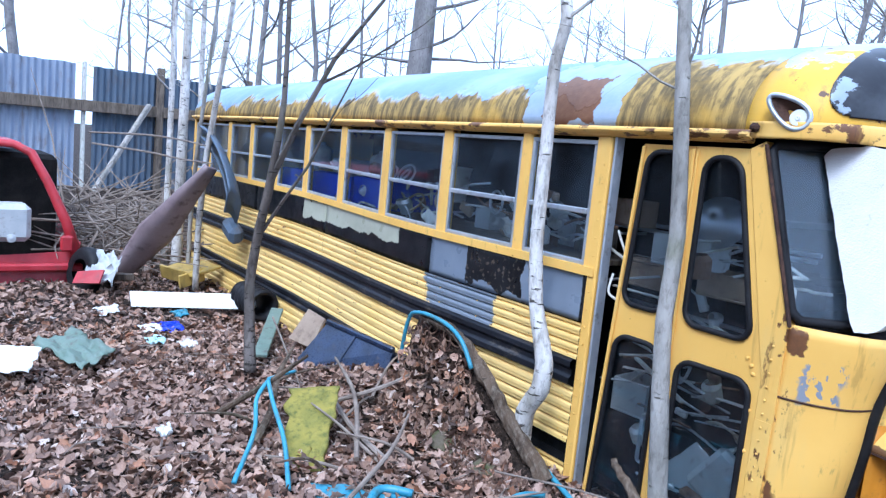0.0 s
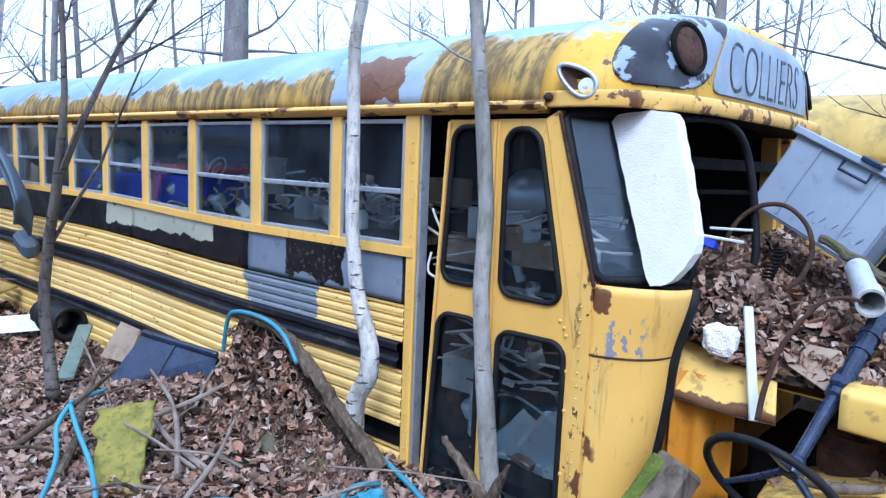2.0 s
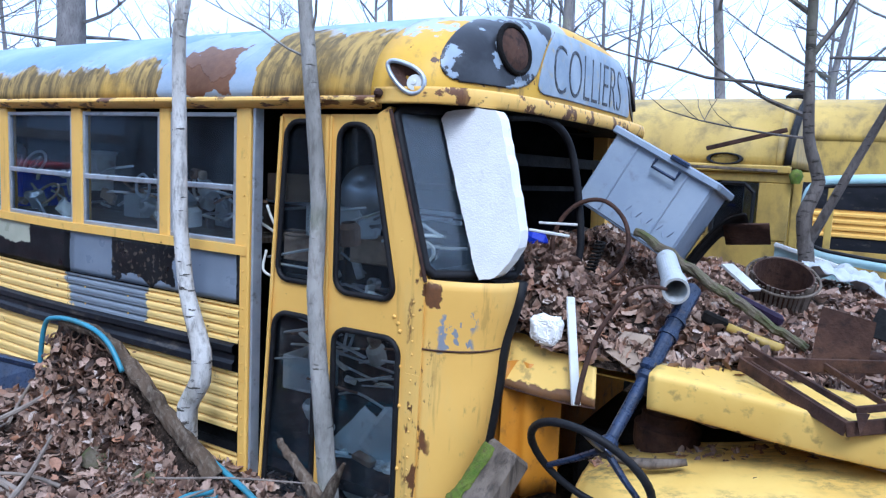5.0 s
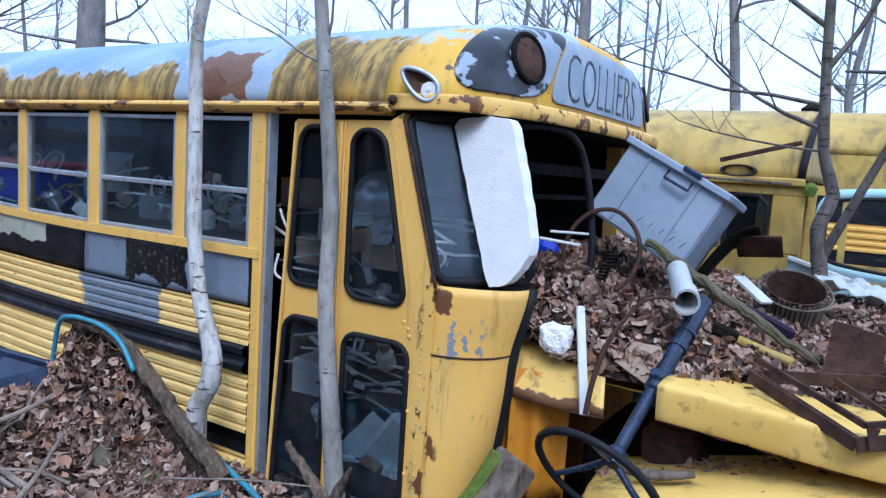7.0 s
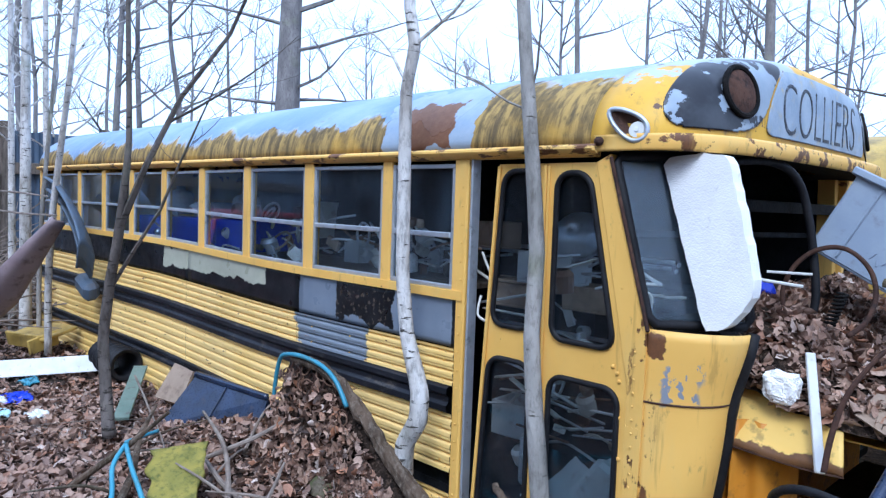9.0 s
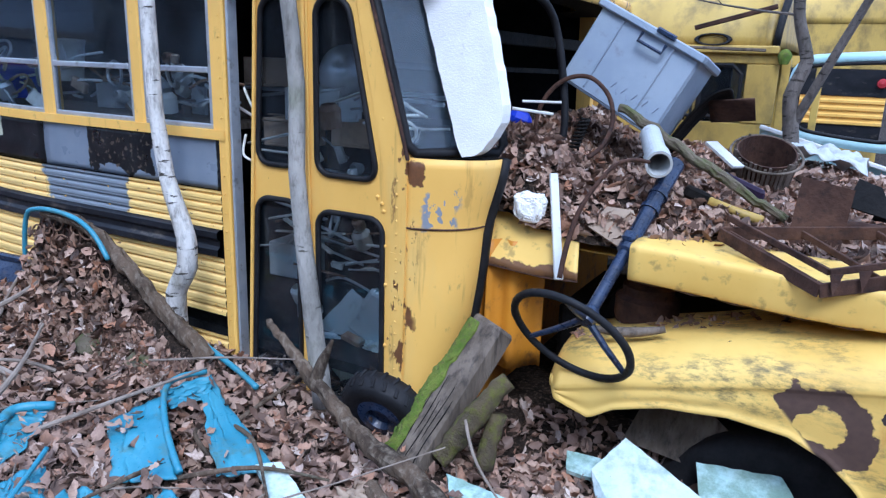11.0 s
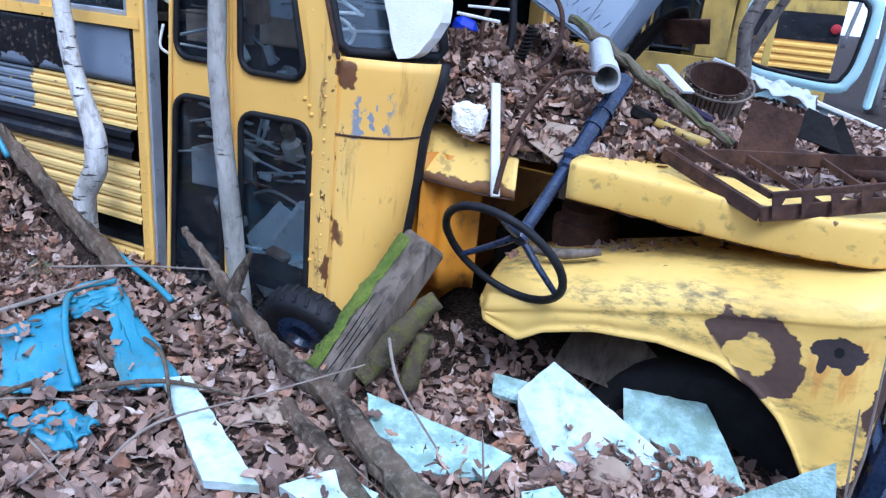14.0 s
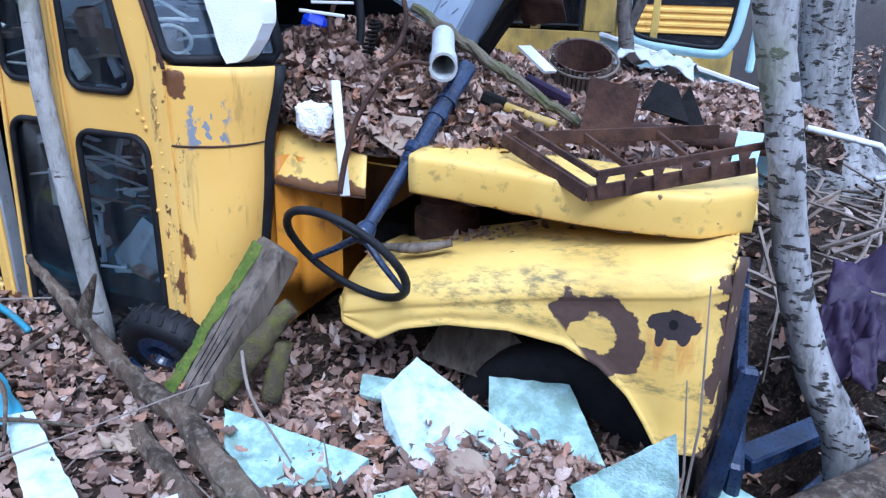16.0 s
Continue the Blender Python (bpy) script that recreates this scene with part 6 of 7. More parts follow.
TQ = "torn turquoise vinyl sheet with moss among the leaves"
draped("vinyl_sheet", [(0.76, -0.292, 0.88), (1.42, -0.60, 0.815), (1.28, -0.745, 0.815), (0.86, -0.42, 0.87)], M_TURQ, TQ, "vinyl sheet", 0.007, seed=1.0, group="turquoise sheets")
draped("vinyl_sheet", [(0.735, -0.54, 0.92), (0.80, -0.33, 0.925), (0.87, -0.38, 0.86), (0.80, -0.55, 0.86)], M_TURQ, TQ, "vinyl sheet", 0.005, seed=4.0, group="turquoise sheets")
draped("vinyl_sheet", [(0.66, -0.74, 0.85), (0.745, -0.534, 0.90), (1.19, -0.83, 0.82), (1.02, -0.95, 0.81)], M_TURQ, TQ, "vinyl sheet", 0.007, seed=5.0, group="turquoise sheets")
draped("vinyl_sheet", [(0.04, -1.12, 0.82), (0.36, -0.78, 0.83), (0.50, -0.92, 0.82), (0.62, -1.19, 0.81)], M_TURQ, TQ, "vinyl sheet", seed=7.0, group="turquoise sheets")
draped("vinyl_sheet", [(0.66, -1.20, 0.81), (0.72, -1.02, 0.81), (1.02, -1.20, 0.80), (1.00, -1.42, 0.79)], M_TURQ, TQ, "vinyl sheet", seed=9.0, group="turquoise sheets")


def piping(pts, r=0.016, label="turquoise vinyl piping lying on the leaves"):
    return solo("vinyl_piping", Shape().tube(pts, r, 8, flow=5), M_TURQ, label, "piping", "turquoise piping", smooth=True)


piping([(0.38, -0.77, 0.86), (0.28, -0.88, 0.86), (0.40, -1.02, 0.85), (0.60, -1.20, 0.84), (0.85, -1.42, 0.83)], 0.020)
piping([(1.19, -0.82, 0.845), (0.95, -0.675, 0.885), (0.77, -0.545, 0.93), (0.735, -0.45, 0.945), (0.77, -0.33, 0.935)], 0.013)
piping([(0.70, -1.00, 0.88), (0.78, -1.10, 0.87), (0.92, -1.28, 0.85)], 0.010)
piping([(0.14, -0.10, 1.12), (0.36, -0.12, 1.00), (0.60, -0.14, 0.92), (0.80, -0.16, 0.87), (0.95, -0.20, 0.85)], 0.014)
K = Vector((-0.70, -1.03, 1.07))
piping([K, K + Vector((0.10, -0.10, -0.06)), (-0.38, -1.22, 0.93), (-0.06, -1.43, 0.85)], 0.012)
piping([K, (-0.50, -1.08, 1.02), (-0.20, -1.14, 0.94), (0.10, -1.24, 0.85)], 0.012)
piping([K + Vector((0, 0, 0.01)), (-0.80, -0.90, 1.06), (-0.86, -0.80, 1.05)], 0.010)
piping([(-0.45, -0.95, 0.84), (-0.58, -0.72, 0.84), (-0.8, -0.6, 0.84)], 0.010)
solo("tied_stick", Shape().tube([(-0.98, -1.22, 0.80), (-0.72, -1.02, 1.05), (-0.55, -0.88, 1.24)], [0.02, 0.016, 0.008], 8, rough=0.1, rnd=rnd), M_ROT, "dead stick with turquoise piping tied round it", "stick")
solo("dead_branch", Shape().tube([(-0.42, -1.22, 0.80), (-0.70, -1.0, 0.90), (-1.05, -0.82, 0.98), (-1.30, -0.62, 1.06)], [0.022, 0.020, 0.016, 0.008], 8, rough=0.1, rnd=rnd), M_ROT, "forked dead branch on the leaves", "branch")
solo("mossy_foam_sheet", Shape().grid(lambda u, v: Vector((-0.10, -1.08, 0.80)).lerp(Vector((-0.60, -0.80, 1.03)), u) + Vector((0.12, 0.20, 0.03)) * ((v - 0.5) * (0.75 + 0.45 * u) + 0.10 * noise.noise(Vector((u * 7, round(v), 4)))) + Vector((0.012, 0.01, 0.012)) * noise.noise(Vector((u * 6, v * 6, 3))), 24, 16), M_YFOAM, "mossy yellow foam sheet curling out of the leaves", "foam sheet", smooth=True, solid=0.025)

ms = thing("spring_mattress", (0.1, -0.28, 0.9), "rotten spring mattress edge with rusty coils, buried in leaves", "mattress")
e0 = [(-0.50, -0.30, 1.08), (-0.44, -0.30, 1.40), (-0.33, -0.30, 1.475), (-0.10, -0.29, 1.47), (0.04, -0.28, 1.41), (0.24, -0.27, 1.27), (0.45, -0.25, 1.09), (0.66, -0.23, 0.93)]
part("edge_band", rough_log(e0[2:], [0.022, 0.03, 0.03, 0.034, 0.036, 0.036], 4, 0.2), M_ROT, ms)
part("edge_piping", Shape().tube([Vector(p) + Vector((0, -0.03, 0.025)) for p in [(-0.50, -0.30, 1.06)] + e0[1:5]] + [Vector((0.14, -0.31, 1.32))], 0.012, 8, flow=5), M_TURQ, ms, "turquoise piping", smooth=True)
part("stuffing", Shape().grid(lambda u, v: (-0.46 + 1.08 * u, -0.235 - 0.02 * noise.noise(Vector((u * 9, v * 7, 5))) - 0.16 * (1 - v), 0.85 + v * (0.60 - 0.50 * step(u, 0.32, 1.0)) + 0.02 * noise.noise(Vector((u * 12, v * 12, 1)))), 40, 16), M_SOIL, ms, "dark rotten stuffing", smooth=True, solid=0.02)
for k in range(30):
    u, v = rnd.uniform(0.02, 0.55), rnd.uniform(0.62, 0.97)
    c = Vector((-0.46 + 1.08 * u, -0.27 - 0.16 * (1 - v), 0.87 + v * (0.58 - 0.50 * step(u, 0.32, 1.0))))
    part("coil", Shape().ring(c, (rnd.uniform(-0.4, 0.4), -1, rnd.uniform(-0.2, 0.6)), rnd.uniform(0.026, 0.044), 0.0045, 18, 5), M_RUSTL if k % 2 else M_RUST, ms)
for k, (x, y) in enumerate(((0.22, -0.36), (0.30, -0.30), (0.40, -0.36), (0.10, -0.38))):
    solo("moss_clump", Shape().lathe(pose(x, y, ground_z(x, y) - 0.02 + 0.02 * (k % 2)), [(0.001, 0.075), (0.05, 0.068), (0.085, 0.04), (0.10, 0.0)], 14), M_MOSSW, "olive green moss clump on the bank", "moss", "moss clumps", smooth=True)

solo("black_plastic_panel", Shape().slab([(-1.75, -0.42, 0.78), (-0.92, -0.20, 0.80), (-0.98, -0.06, 1.07), (-1.72, -0.16, 1.10)], 0.02).bar((-1.72, -0.17, 1.10), (-0.98, -0.06, 1.08), 0.04, 0.04, 0.01).bar((-1.35, -0.31, 0.83), (-1.38, -0.12, 1.08), 0.02, 0.02, 0.004), M_STEEL, "black plastic truck panel lying against the bus", "plastic panel")
solo("green_board", Shape().bar((-1.85, -0.62, 0.84), (-2.62, -0.18, 0.98), 0.10, 0.025, 0.004), M_GREENB, "grey-green painted board on the leaves", "board")
solo("brown_board", Shape().slab([(-2.2, -0.25, 0.85), (-1.9, -0.2, 0.85), (-1.95, -0.08, 1.06), (-2.2, -0.1, 1.08)], 0.02), M_CARD, "brown board leaning on the bus", "board")
cp = Shape().lathe(pose(-2.95, -0.16, 0.93, 0, -90, 0), [(0.125 + 0.014 * math.sin(k * 0.8), 0.011 * k) for k in range(48)] + [(0.10, 0.50), (0.10, 0.0), (0.125, 0.0)], 26)
solo("corrugated_pipe", cp, M_RUB, "black corrugated drain pipe end", "pipe", smooth=True)
solo("white_gutter", Shape().grid(lambda u, v: Vector((-3.75, -1.08, 0.80)).lerp(Vector((-3.30, -0.10, 0.83)), u) + Vector((0.05 * math.cos(3.14 * v), 0, 0.115 * v - 0.02 * math.sin(6.28 * v))), 10, 10), M_WHITE, "long white metal sheet on the leaves", "metal sheet", smooth=False, solid=0.006)
cr = thing("yellow_crate", (-4.6, -0.32, 0.9), "yellow plastic crate lying on its side", "crate")
part("crate_body", Shape().box(pose(-4.6, -0.30, 0.97, 12, 0, 20), 0.5, 0.36, 0.03, 0.008).box(pose(-4.62, -0.47, 0.90, 12, 0, 20), 0.46, 0.03, 0.14, 0.008).box(pose(-4.40, -0.36, 0.90, 12, 0, 20), 0.03, 0.3, 0.14, 0.008), M_YEL2, cr)
for p, q, mt, lb in (((-3.0, -0.95, 0.83), 0.16, M_BLUE, "crumpled blue plastic bag on the leaves"), ((-2.95, -1.1, 0.82), 0.12, M_WHITE, "crumpled white paper on the leaves"), ((-2.6, -1.15, 0.82), 0.10, M_PALEB, "pale blue plastic scrap on the leaves"),
                     ((-2.45, -0.95, 0.82), 0.09, M_WHITE, "white plastic scrap on the leaves"), ((-3.4, -0.75, 0.84), 0.10, M_TURQ, "turquoise plastic scrap on the leaves"), ((-0.75, -1.55, 0.80), 0.05, M_WHITE, "white plastic cap on the leaves"), ((-3.6, -1.3, 0.85), 0.14, M_WHITE, "crumpled white bag on the leaves"),
                     ((1.28, -0.97, 0.80), 0.12, M_TURQ, "turquoise vinyl scrap on the leaves"), ((1.05, -1.12, 0.80), 0.14, M_TURQ, "turquoise vinyl scrap on the leaves"), ((1.72, -0.52, 0.83), 0.07, M_CARD, "tan foam crumb on the leaves")):
    x, y, z = p
    z = ground_z(x, y) + 0.012
    draped("litter_scrap", [(x - q, y - q * 0.6, z), (x + q, y - q * 0.5, z), (x + q * 0.8, y + q * 0.6, z + 0.01), (x - q * 0.7, y + q * 0.7, z + 0.01)], mt, lb, "litter", 0.035, x, "litter")
draped("green_cloth", [(-2.6, -1.95, 0.80), (-1.9, -1.75, 0.80), (-2.2, -1.5, 0.82), (-2.8, -1.65, 0.82)], M_GREENB, "dark green cloth lying in the leaves", "cloth", 0.06, 2.0)
draped("white_sheet_scrap", [(-2.0, -2.35, 0.84), (-1.8, -2.05, 0.86), (-2.1, -1.95, 0.92), (-2.3, -2.3, 0.92)], M_WHITE, "white plastic sheet scrap on the leaves", "plastic sheet", 0.03, 5.0)

# ---- before the bus's nose ----
solo("blue_iron_bar", Shape().bar((3.50, 0.30, 0.76), (3.80, 0.62, 0.80), 0.09, 0.06, 0.008), M_STEEL, "dark blue iron bar in the hollow", "iron bar")
solo("blue_iron_bar", Shape().bar((3.66, 0.20, 0.70), (3.86, 0.50, 0.76), 0.05, 0.04, 0.008), M_STEEL, "dark blue iron bar in the hollow", "iron bar")
solo("fallen_log", rough_log([(3.30, -0.48, 0.78), (3.60, -0.16, 0.86), (4.1, 0.36, 0.95)], [0.09, 0.085, 0.08], 5, 0.06), M_ROT, "fallen grey log at the edge of the hollow", "log", smooth=True)
draped("purple_bag", [(3.75, 1.05, 0.80), (4.25, 1.0, 0.85), (4.3, 1.4, 1.25), (3.8, 1.35, 1.10)], M_PURPLE, "purple plastic sack beside the birch", "sack", 0.10, 3.0)
draped("purple_bag", [(3.72, 0.85, 0.80), (3.95, 0.85, 0.82), (3.95, 1.1, 1.05), (3.75, 1.1, 1.0)], M_PURPLE, "dark purple plastic sack", "sack", 0.08, 6.0)
solo("bent_metal_tubing", Shape().tube([(3.58, 1.2, 1.72), (3.86, 1.3, 1.66), (3.96, 1.3, 1.56), (3.86, 1.25, 1.54)], 0.013, 8), M_WHITE, "bent white metal frame behind the birch", "metal frame", smooth=True)

# ---- trees ----
def limb(shape, p, d, length, r, depth, rnd, kids, droop=0.05, sides=5):
    """A tapering, wandering branch and its twigs."""
    pts, radii, n = [Vector(p)], [r], 5
    d = Vector(d).normalized()
    for k in range(n):
        d = (d + Vector((rnd.gauss(0, 0.13), rnd.gauss(0, 0.13), rnd.gauss(droop, 0.10)))).normalized()
        pts.append(pts[-1] + d * length / n)
        radii.append(r * (1 - 0.82 * (k + 1) / n))
    shape.tube(pts, radii, sides, False)
    if depth > 0:
        for k in range(kids):
            f = rnd.uniform(0.25, 0.95)
            i = min(int(f * n), n - 1)
            q = pts[i].lerp(pts[i + 1], f * n - i)
            a = rnd.uniform(0, 2 * math.pi)
            side = Vector((math.cos(a), math.sin(a), rnd.uniform(-0.1, 0.5)))
            limb(shape, q, (d * 0.6 + side * 0.8), length * rnd.uniform(0.35, 0.6), max(radii[i] * 0.55, 0.0025), depth - 1, rnd, kids, droop, 4)


def tree(name, pts, radii, mat, label, seed, limbs=(), kids=4, sides=12, group="", rough=0.03):
    """A tree with a trunk along pts and bare limbs (start, direction, length, radius, depth)."""
    rnd = random.Random(seed)
    t = thing(name, pts[0], label, "tree", group)
    fine, fr = [], []
    for i in range(len(pts) - 1):
        for k in range(4):
            f = k / 4
            fine.append(Vector(pts[i]).lerp(Vector(pts[i + 1]), f))
            fr.append(radii[i] + (radii[i + 1] - radii[i]) * f)
    fine.append(Vector(pts[-1]))
    fr.append(radii[-1])
    for i in range(1, len(fine) - 1):
        fine[i] = fine[i] * 0.6 + (fine[i - 1] + fine[i + 1]) * 0.2
    part("trunk", Shape().tube(fine, fr, sides, rough=rough, rnd=rnd), mat, t, smooth=True)
    for p, d, ln, r, dep in limbs:
        s = Shape()
        limb(s, p, d, ln, r, dep, rnd, kids)
        part("bough", s, mat, t)
    return t


tree("birch_tree", [(0.40, -0.17, 0.85), (0.44, -0.2, 1.20), (0.53, -0.2, 1.33), (0.535, -0.2, 1.46), (0.43, -0.2, 1.72), (0.388, -0.2, 2.0), (0.385, -0.2, 2.3), (0.375, -0.2, 2.84), (0.43, -0.2, 3.03), (0.37, -0.2, 3.25), (0.40, -0.2, 5.5)],
     [0.05, 0.045, 0.045, 0.042, 0.034, 0.032, 0.031, 0.028, 0.028, 0.026, 0.012], M_BIRCH, "slender white birch with a crooked foot against the bus", 3,
     [((0.43, -0.2, 3.03), (1, -0.1, 0.35), 0.6, 0.010, 2), ((0.38, -0.2, 2.86), (-0.7, 0.2, 0.6), 0.6, 0.009, 2), ((0.37, -0.2, 3.3), (0.6, 0.5, 0.6), 1.0, 0.010, 2), ((0.38, -0.2, 3.6), (-0.8, 0.1, 0.5), 1.2, 0.010, 2)])
tree("young_ash_tree", [(1.235, -0.10, 0.80), (1.196, -0.10, 1.10), (1.132, -0.10, 1.62), (1.070, -0.10, 2.30), (1.0, -0.12, 2.95), (0.94, -0.14, 3.6), (0.85, -0.1, 5.5)],
     [0.043, 0.039, 0.034, 0.031, 0.028, 0.025, 0.008], M_GREYB, "slender smooth grey sapling before the bus door", 5,
     [((1.02, -0.1, 2.78), (0.5, -0.1, 0.8), 0.5, 0.007, 2), ((1.03, -0.1, 2.70), (-0.8, -0.2, 0.35), 0.6, 0.006, 1), ((0.98, -0.12, 3.2), (0.7, -0.1, 0.7), 0.9, 0.009, 2)])
tree("thin_sapling", [(-1.55, -0.80, 0.83), (-1.60, -0.8, 1.05), (-1.67, -0.8, 1.42), (-1.55, -0.8, 1.80), (-1.43, -0.8, 2.05), (-1.27, -0.8, 2.6), (-1.31, -0.8, 3.4), (-1.3, -0.8, 4.6)],
     [0.042, 0.036, 0.032, 0.030, 0.028, 0.017, 0.013, 0.004], M_DARKB, "thin dark forked sapling in the leaves", 7,
     [((-1.42, -0.8, 2.1), (0.30, 0, 1.0), 2.2, 0.022, 2), ((-1.60, -0.8, 1.70), (0.65, 0.35, 0.75), 1.7, 0.014, 2)], 3)
for k, (x0, x1, y, r, dx) in enumerate(((-5.68, -5.70, -0.30, 0.036, 0.0), (-5.12, -5.10, -0.32, 0.055, 0.1), (-4.75, -4.30, -0.30, 0.022, 0.6), (-4.30, -3.70, -0.35, 0.030, 0.7), (-6.2, -6.3, 0.2, 0.04, 0.0))):
    tree("birch_tree", [(x0, y, 0.80), (x0, y, 1.5), (x0 + 0.25 * (x1 - x0), y, 2.2), (x1, y, 3.3), (x1 + dx * 0.4, y, 4.2), (x1 + dx, y, 6.5)], [r * 1.1, r, r * 0.95, r * 0.8, r * 0.7, r * 0.3], M_BIRCH if k != 2 else M_GREYB, "slender birch standing by the rear of the bus", 20 + k,
         [((x1, y, 2.8 + 0.3 * j), (rnd.uniform(-1, 1), rnd.uniform(-1, 1), 0.5), rnd.uniform(0.7, 1.4), 0.010, 2) for j in range(5)], 3, group="birches by the bus rear")
tree("birch_tree", [(3.86, 0.34, 0.60), (3.77, 0.30, 0.93), (3.64, 0.30, 1.14), (3.55, 0.30, 1.36), (3.49, 0.30, 1.60), (3.43, 0.30, 1.88), (3.385, 0.30, 2.15), (3.34, 0.30, 2.6), (3.33, 0.3, 3.6), (3.3, 0.3, 6.0)],
     [0.075, 0.066, 0.056, 0.050, 0.048, 0.052, 0.058, 0.055, 0.05, 0.03], M_SCALY, "leaning birch with scaly pale bark before the bus's nose", 31,
     [((3.33, 0.3, 3.4), (-1, 0.2, 0.4), 1.2, 0.012, 2), ((3.33, 0.3, 3.2), (-0.9, 0.5, 0.15), 1.4, 0.012, 2)], 3, sides=16, rough=0.05)
tree("old_tree", [(4.25, 4.0, 0.75), (4.05, 4.0, 1.1), (3.95, 4.0, 1.5), (3.86, 4.0, 2.2), (3.82, 4.0, 4.0), (3.9, 4.0, 8.0)], [0.34, 0.24, 0.19, 0.17, 0.15, 0.08], M_SCALY, "thick grey ridged trunk behind the birch", 33,
     [((3.85, 4, 3.0), (-0.8, 0.2, 0.5), 2.0, 0.02, 2)], 3, sides=18, rough=0.07)
tree("old_tree", [(4.6, 4.3, 0.75), (4.48, 4.3, 2.0), (4.5, 4.3, 6.0)], [0.22, 0.15, 0.10], M_FARB, "grey trunk behind the birch", 34, sides=14, rough=0.06)
tree("twin_tree", [(2.70, 3.0, 0.8), (2.66, 3.0, 1.75), (2.60, 2.97, 2.1), (2.68, 3.0, 2.32), (2.58, 3.0, 2.6), (2.54, 3.0, 3.2), (2.50, 3.0, 4.2), (2.45, 3.0, 7.0)], [0.06, 0.05, 0.047, 0.042, 0.036, 0.033, 0.03, 0.01], M_DARKB, "grey twin-stemmed tree by the second bus", 35,
     [((2.64, 3.0, 1.9), (0.10, 0.1, 1.0), 2.6, 0.035, 1), ((2.55, 3.0, 2.75), (-0.9, 0.1, 0.35), 1.3, 0.018, 2), ((2.55, 3.0, 2.9), (-0.8, -0.4, 0.2), 1.6, 0.016, 2), ((2.53, 3.0, 3.1), (0.7, 0.1, 0.8), 1.6, 0.022, 2), ((2.52, 3, 3.4), (-0.7, 0.2, 0.6), 1.8, 0.020, 2), ((2.6, 3, 2.6), (-0.9, -0.2, 0.05), 1.2, 0.010, 1)], 4)
tree("big_tree", [(-10.4, 6.0, 1.0), (-10.35, 6.0, 4.0), (-10.25, 6.0, 6.4), (-10.1, 6.0, 10.0), (-10.0, 6.2, 15.0)], [0.34, 0.27, 0.22, 0.18, 0.05], M_FARB, "large bare tree with spreading boughs beyond the bus", 36,
     [((-10.3, 6, 4.3), (-0.8, -0.6, 0.1), 2.2, 0.045, 3), ((-10.3, 6, 4.4), (0.5, 0.9, 0.1), 2.2, 0.045, 3), ((-10.3, 6, 4.6), (0.8, 0.3, 0.3), 2.0, 0.04, 3), ((-10.2, 6, 5.4), (0.6, 0.8, 0.25), 3, 0.045, 3), ((-10.2, 6, 5.9), (-0.9, -0.4, 0.3), 3, 0.045, 3), ((-10.2, 6, 6.2), (0.7, 0.7, 0.3), 4, 0.06, 3), ((-10.1, 6, 8), (0.7, 0.6, 0.6), 5, 0.07, 3), ((-10.1, 6, 8.5), (-0.7, -0.6, 0.6), 5, 0.07, 3)], 5)
tree("overhanging_branch", [(4.6, 1.2, 3.6), (4.0, 1.2, 3.0), (3.3, 1.25, 2.82), (2.75, 1.3, 2.86)], [0.03, 0.022, 0.016, 0.006], M_DARKB, "dark bare branch reaching in over the scrap", 37, [((3.3, 1.25, 2.82), (-0.9, 0.1, -0.05), 0.5, 0.007, 1)], 3, sides=7)

protos = []
for k in range(7):
    r = random.Random(100 + k)
    h = r.uniform(9, 13)
    pts = [(0, 0, -0.3)]
    for j in range(1, 7):
        pts.append((pts[-1][0] + r.gauss(0, 0.14), pts[-1][1] + r.gauss(0, 0.14), h * j / 6))
    rr = r.uniform(0.07, 0.15)
    limbs = []
    for j in range(14):
        f = r.uniform(0.16, 0.95) * 6
        i = min(int(f), 5)
        q = Vector(pts[i]).lerp(Vector(pts[i + 1]), f - i)
        a = r.uniform(0, 6.28)
        limbs.append((q, (math.cos(a), math.sin(a), r.uniform(0.2, 0.9)), r.uniform(1.2, 3.2), 0.035, 2))
    t = tree("woodland_tree", pts, [rr * (1 - 0.85 * j / 6) for j in range(7)], M_FARB, "bare grey tree in the woods around the scrapyard", 100 + k, limbs, 5, 7, "woodland trees")
    protos.append(t)
r = random.Random(77)
spots = []
while len(spots) < 95:
    x, y = r.uniform(-42, 26), r.uniform(-30, 46)
    if -9 < y < 10.5 and -14.5 < x < 13:
        continue
    spots.append((x, y))
spots += [(-2.5, 11.0), (-6.5, 10.8), (0.5, 12.0), (2.0, 14.0), (-12.5, 3.6), (-14.5, -1.0), (-15, 2.2), (4.2, 12.0), (5.5, 9.5), (6.5, 6.0)]
for k, (x, y) in enumerate(spots):
    m = pose(x, y, ground_z(x, y), 0, 0, r.uniform(0, 360))
    if k < len(protos):
        protos[k].matrix_basis = m
    else:
        copy_thing(protos[k % len(protos)], m)

# ---- scrub and twigs ----
def twigs(name, count, place, length, radius, label, seed, flat=0.25):
    r, s = random.Random(seed), Shape()
    for k in range(count):
        p = Vector(place(r))
        a = r.uniform(0, 6.28)
        d = Vector((math.cos(a), math.sin(a), r.gauss(0, flat)))
        ln = length * r.uniform(0.4, 1.3)
        q = p + d * ln * 0.5 + Vector((r.gauss(0, 0.04), r.gauss(0, 0.04), 0))
        s.tube([p, q, p + d * ln + Vector((r.gauss(0, 0.06), r.gauss(0, 0.06), 0))], [radius, radius * 0.8, radius * 0.3], 5, False)
    return solo(name, s, M_TWIG, label, "twigs", kind="stuff")


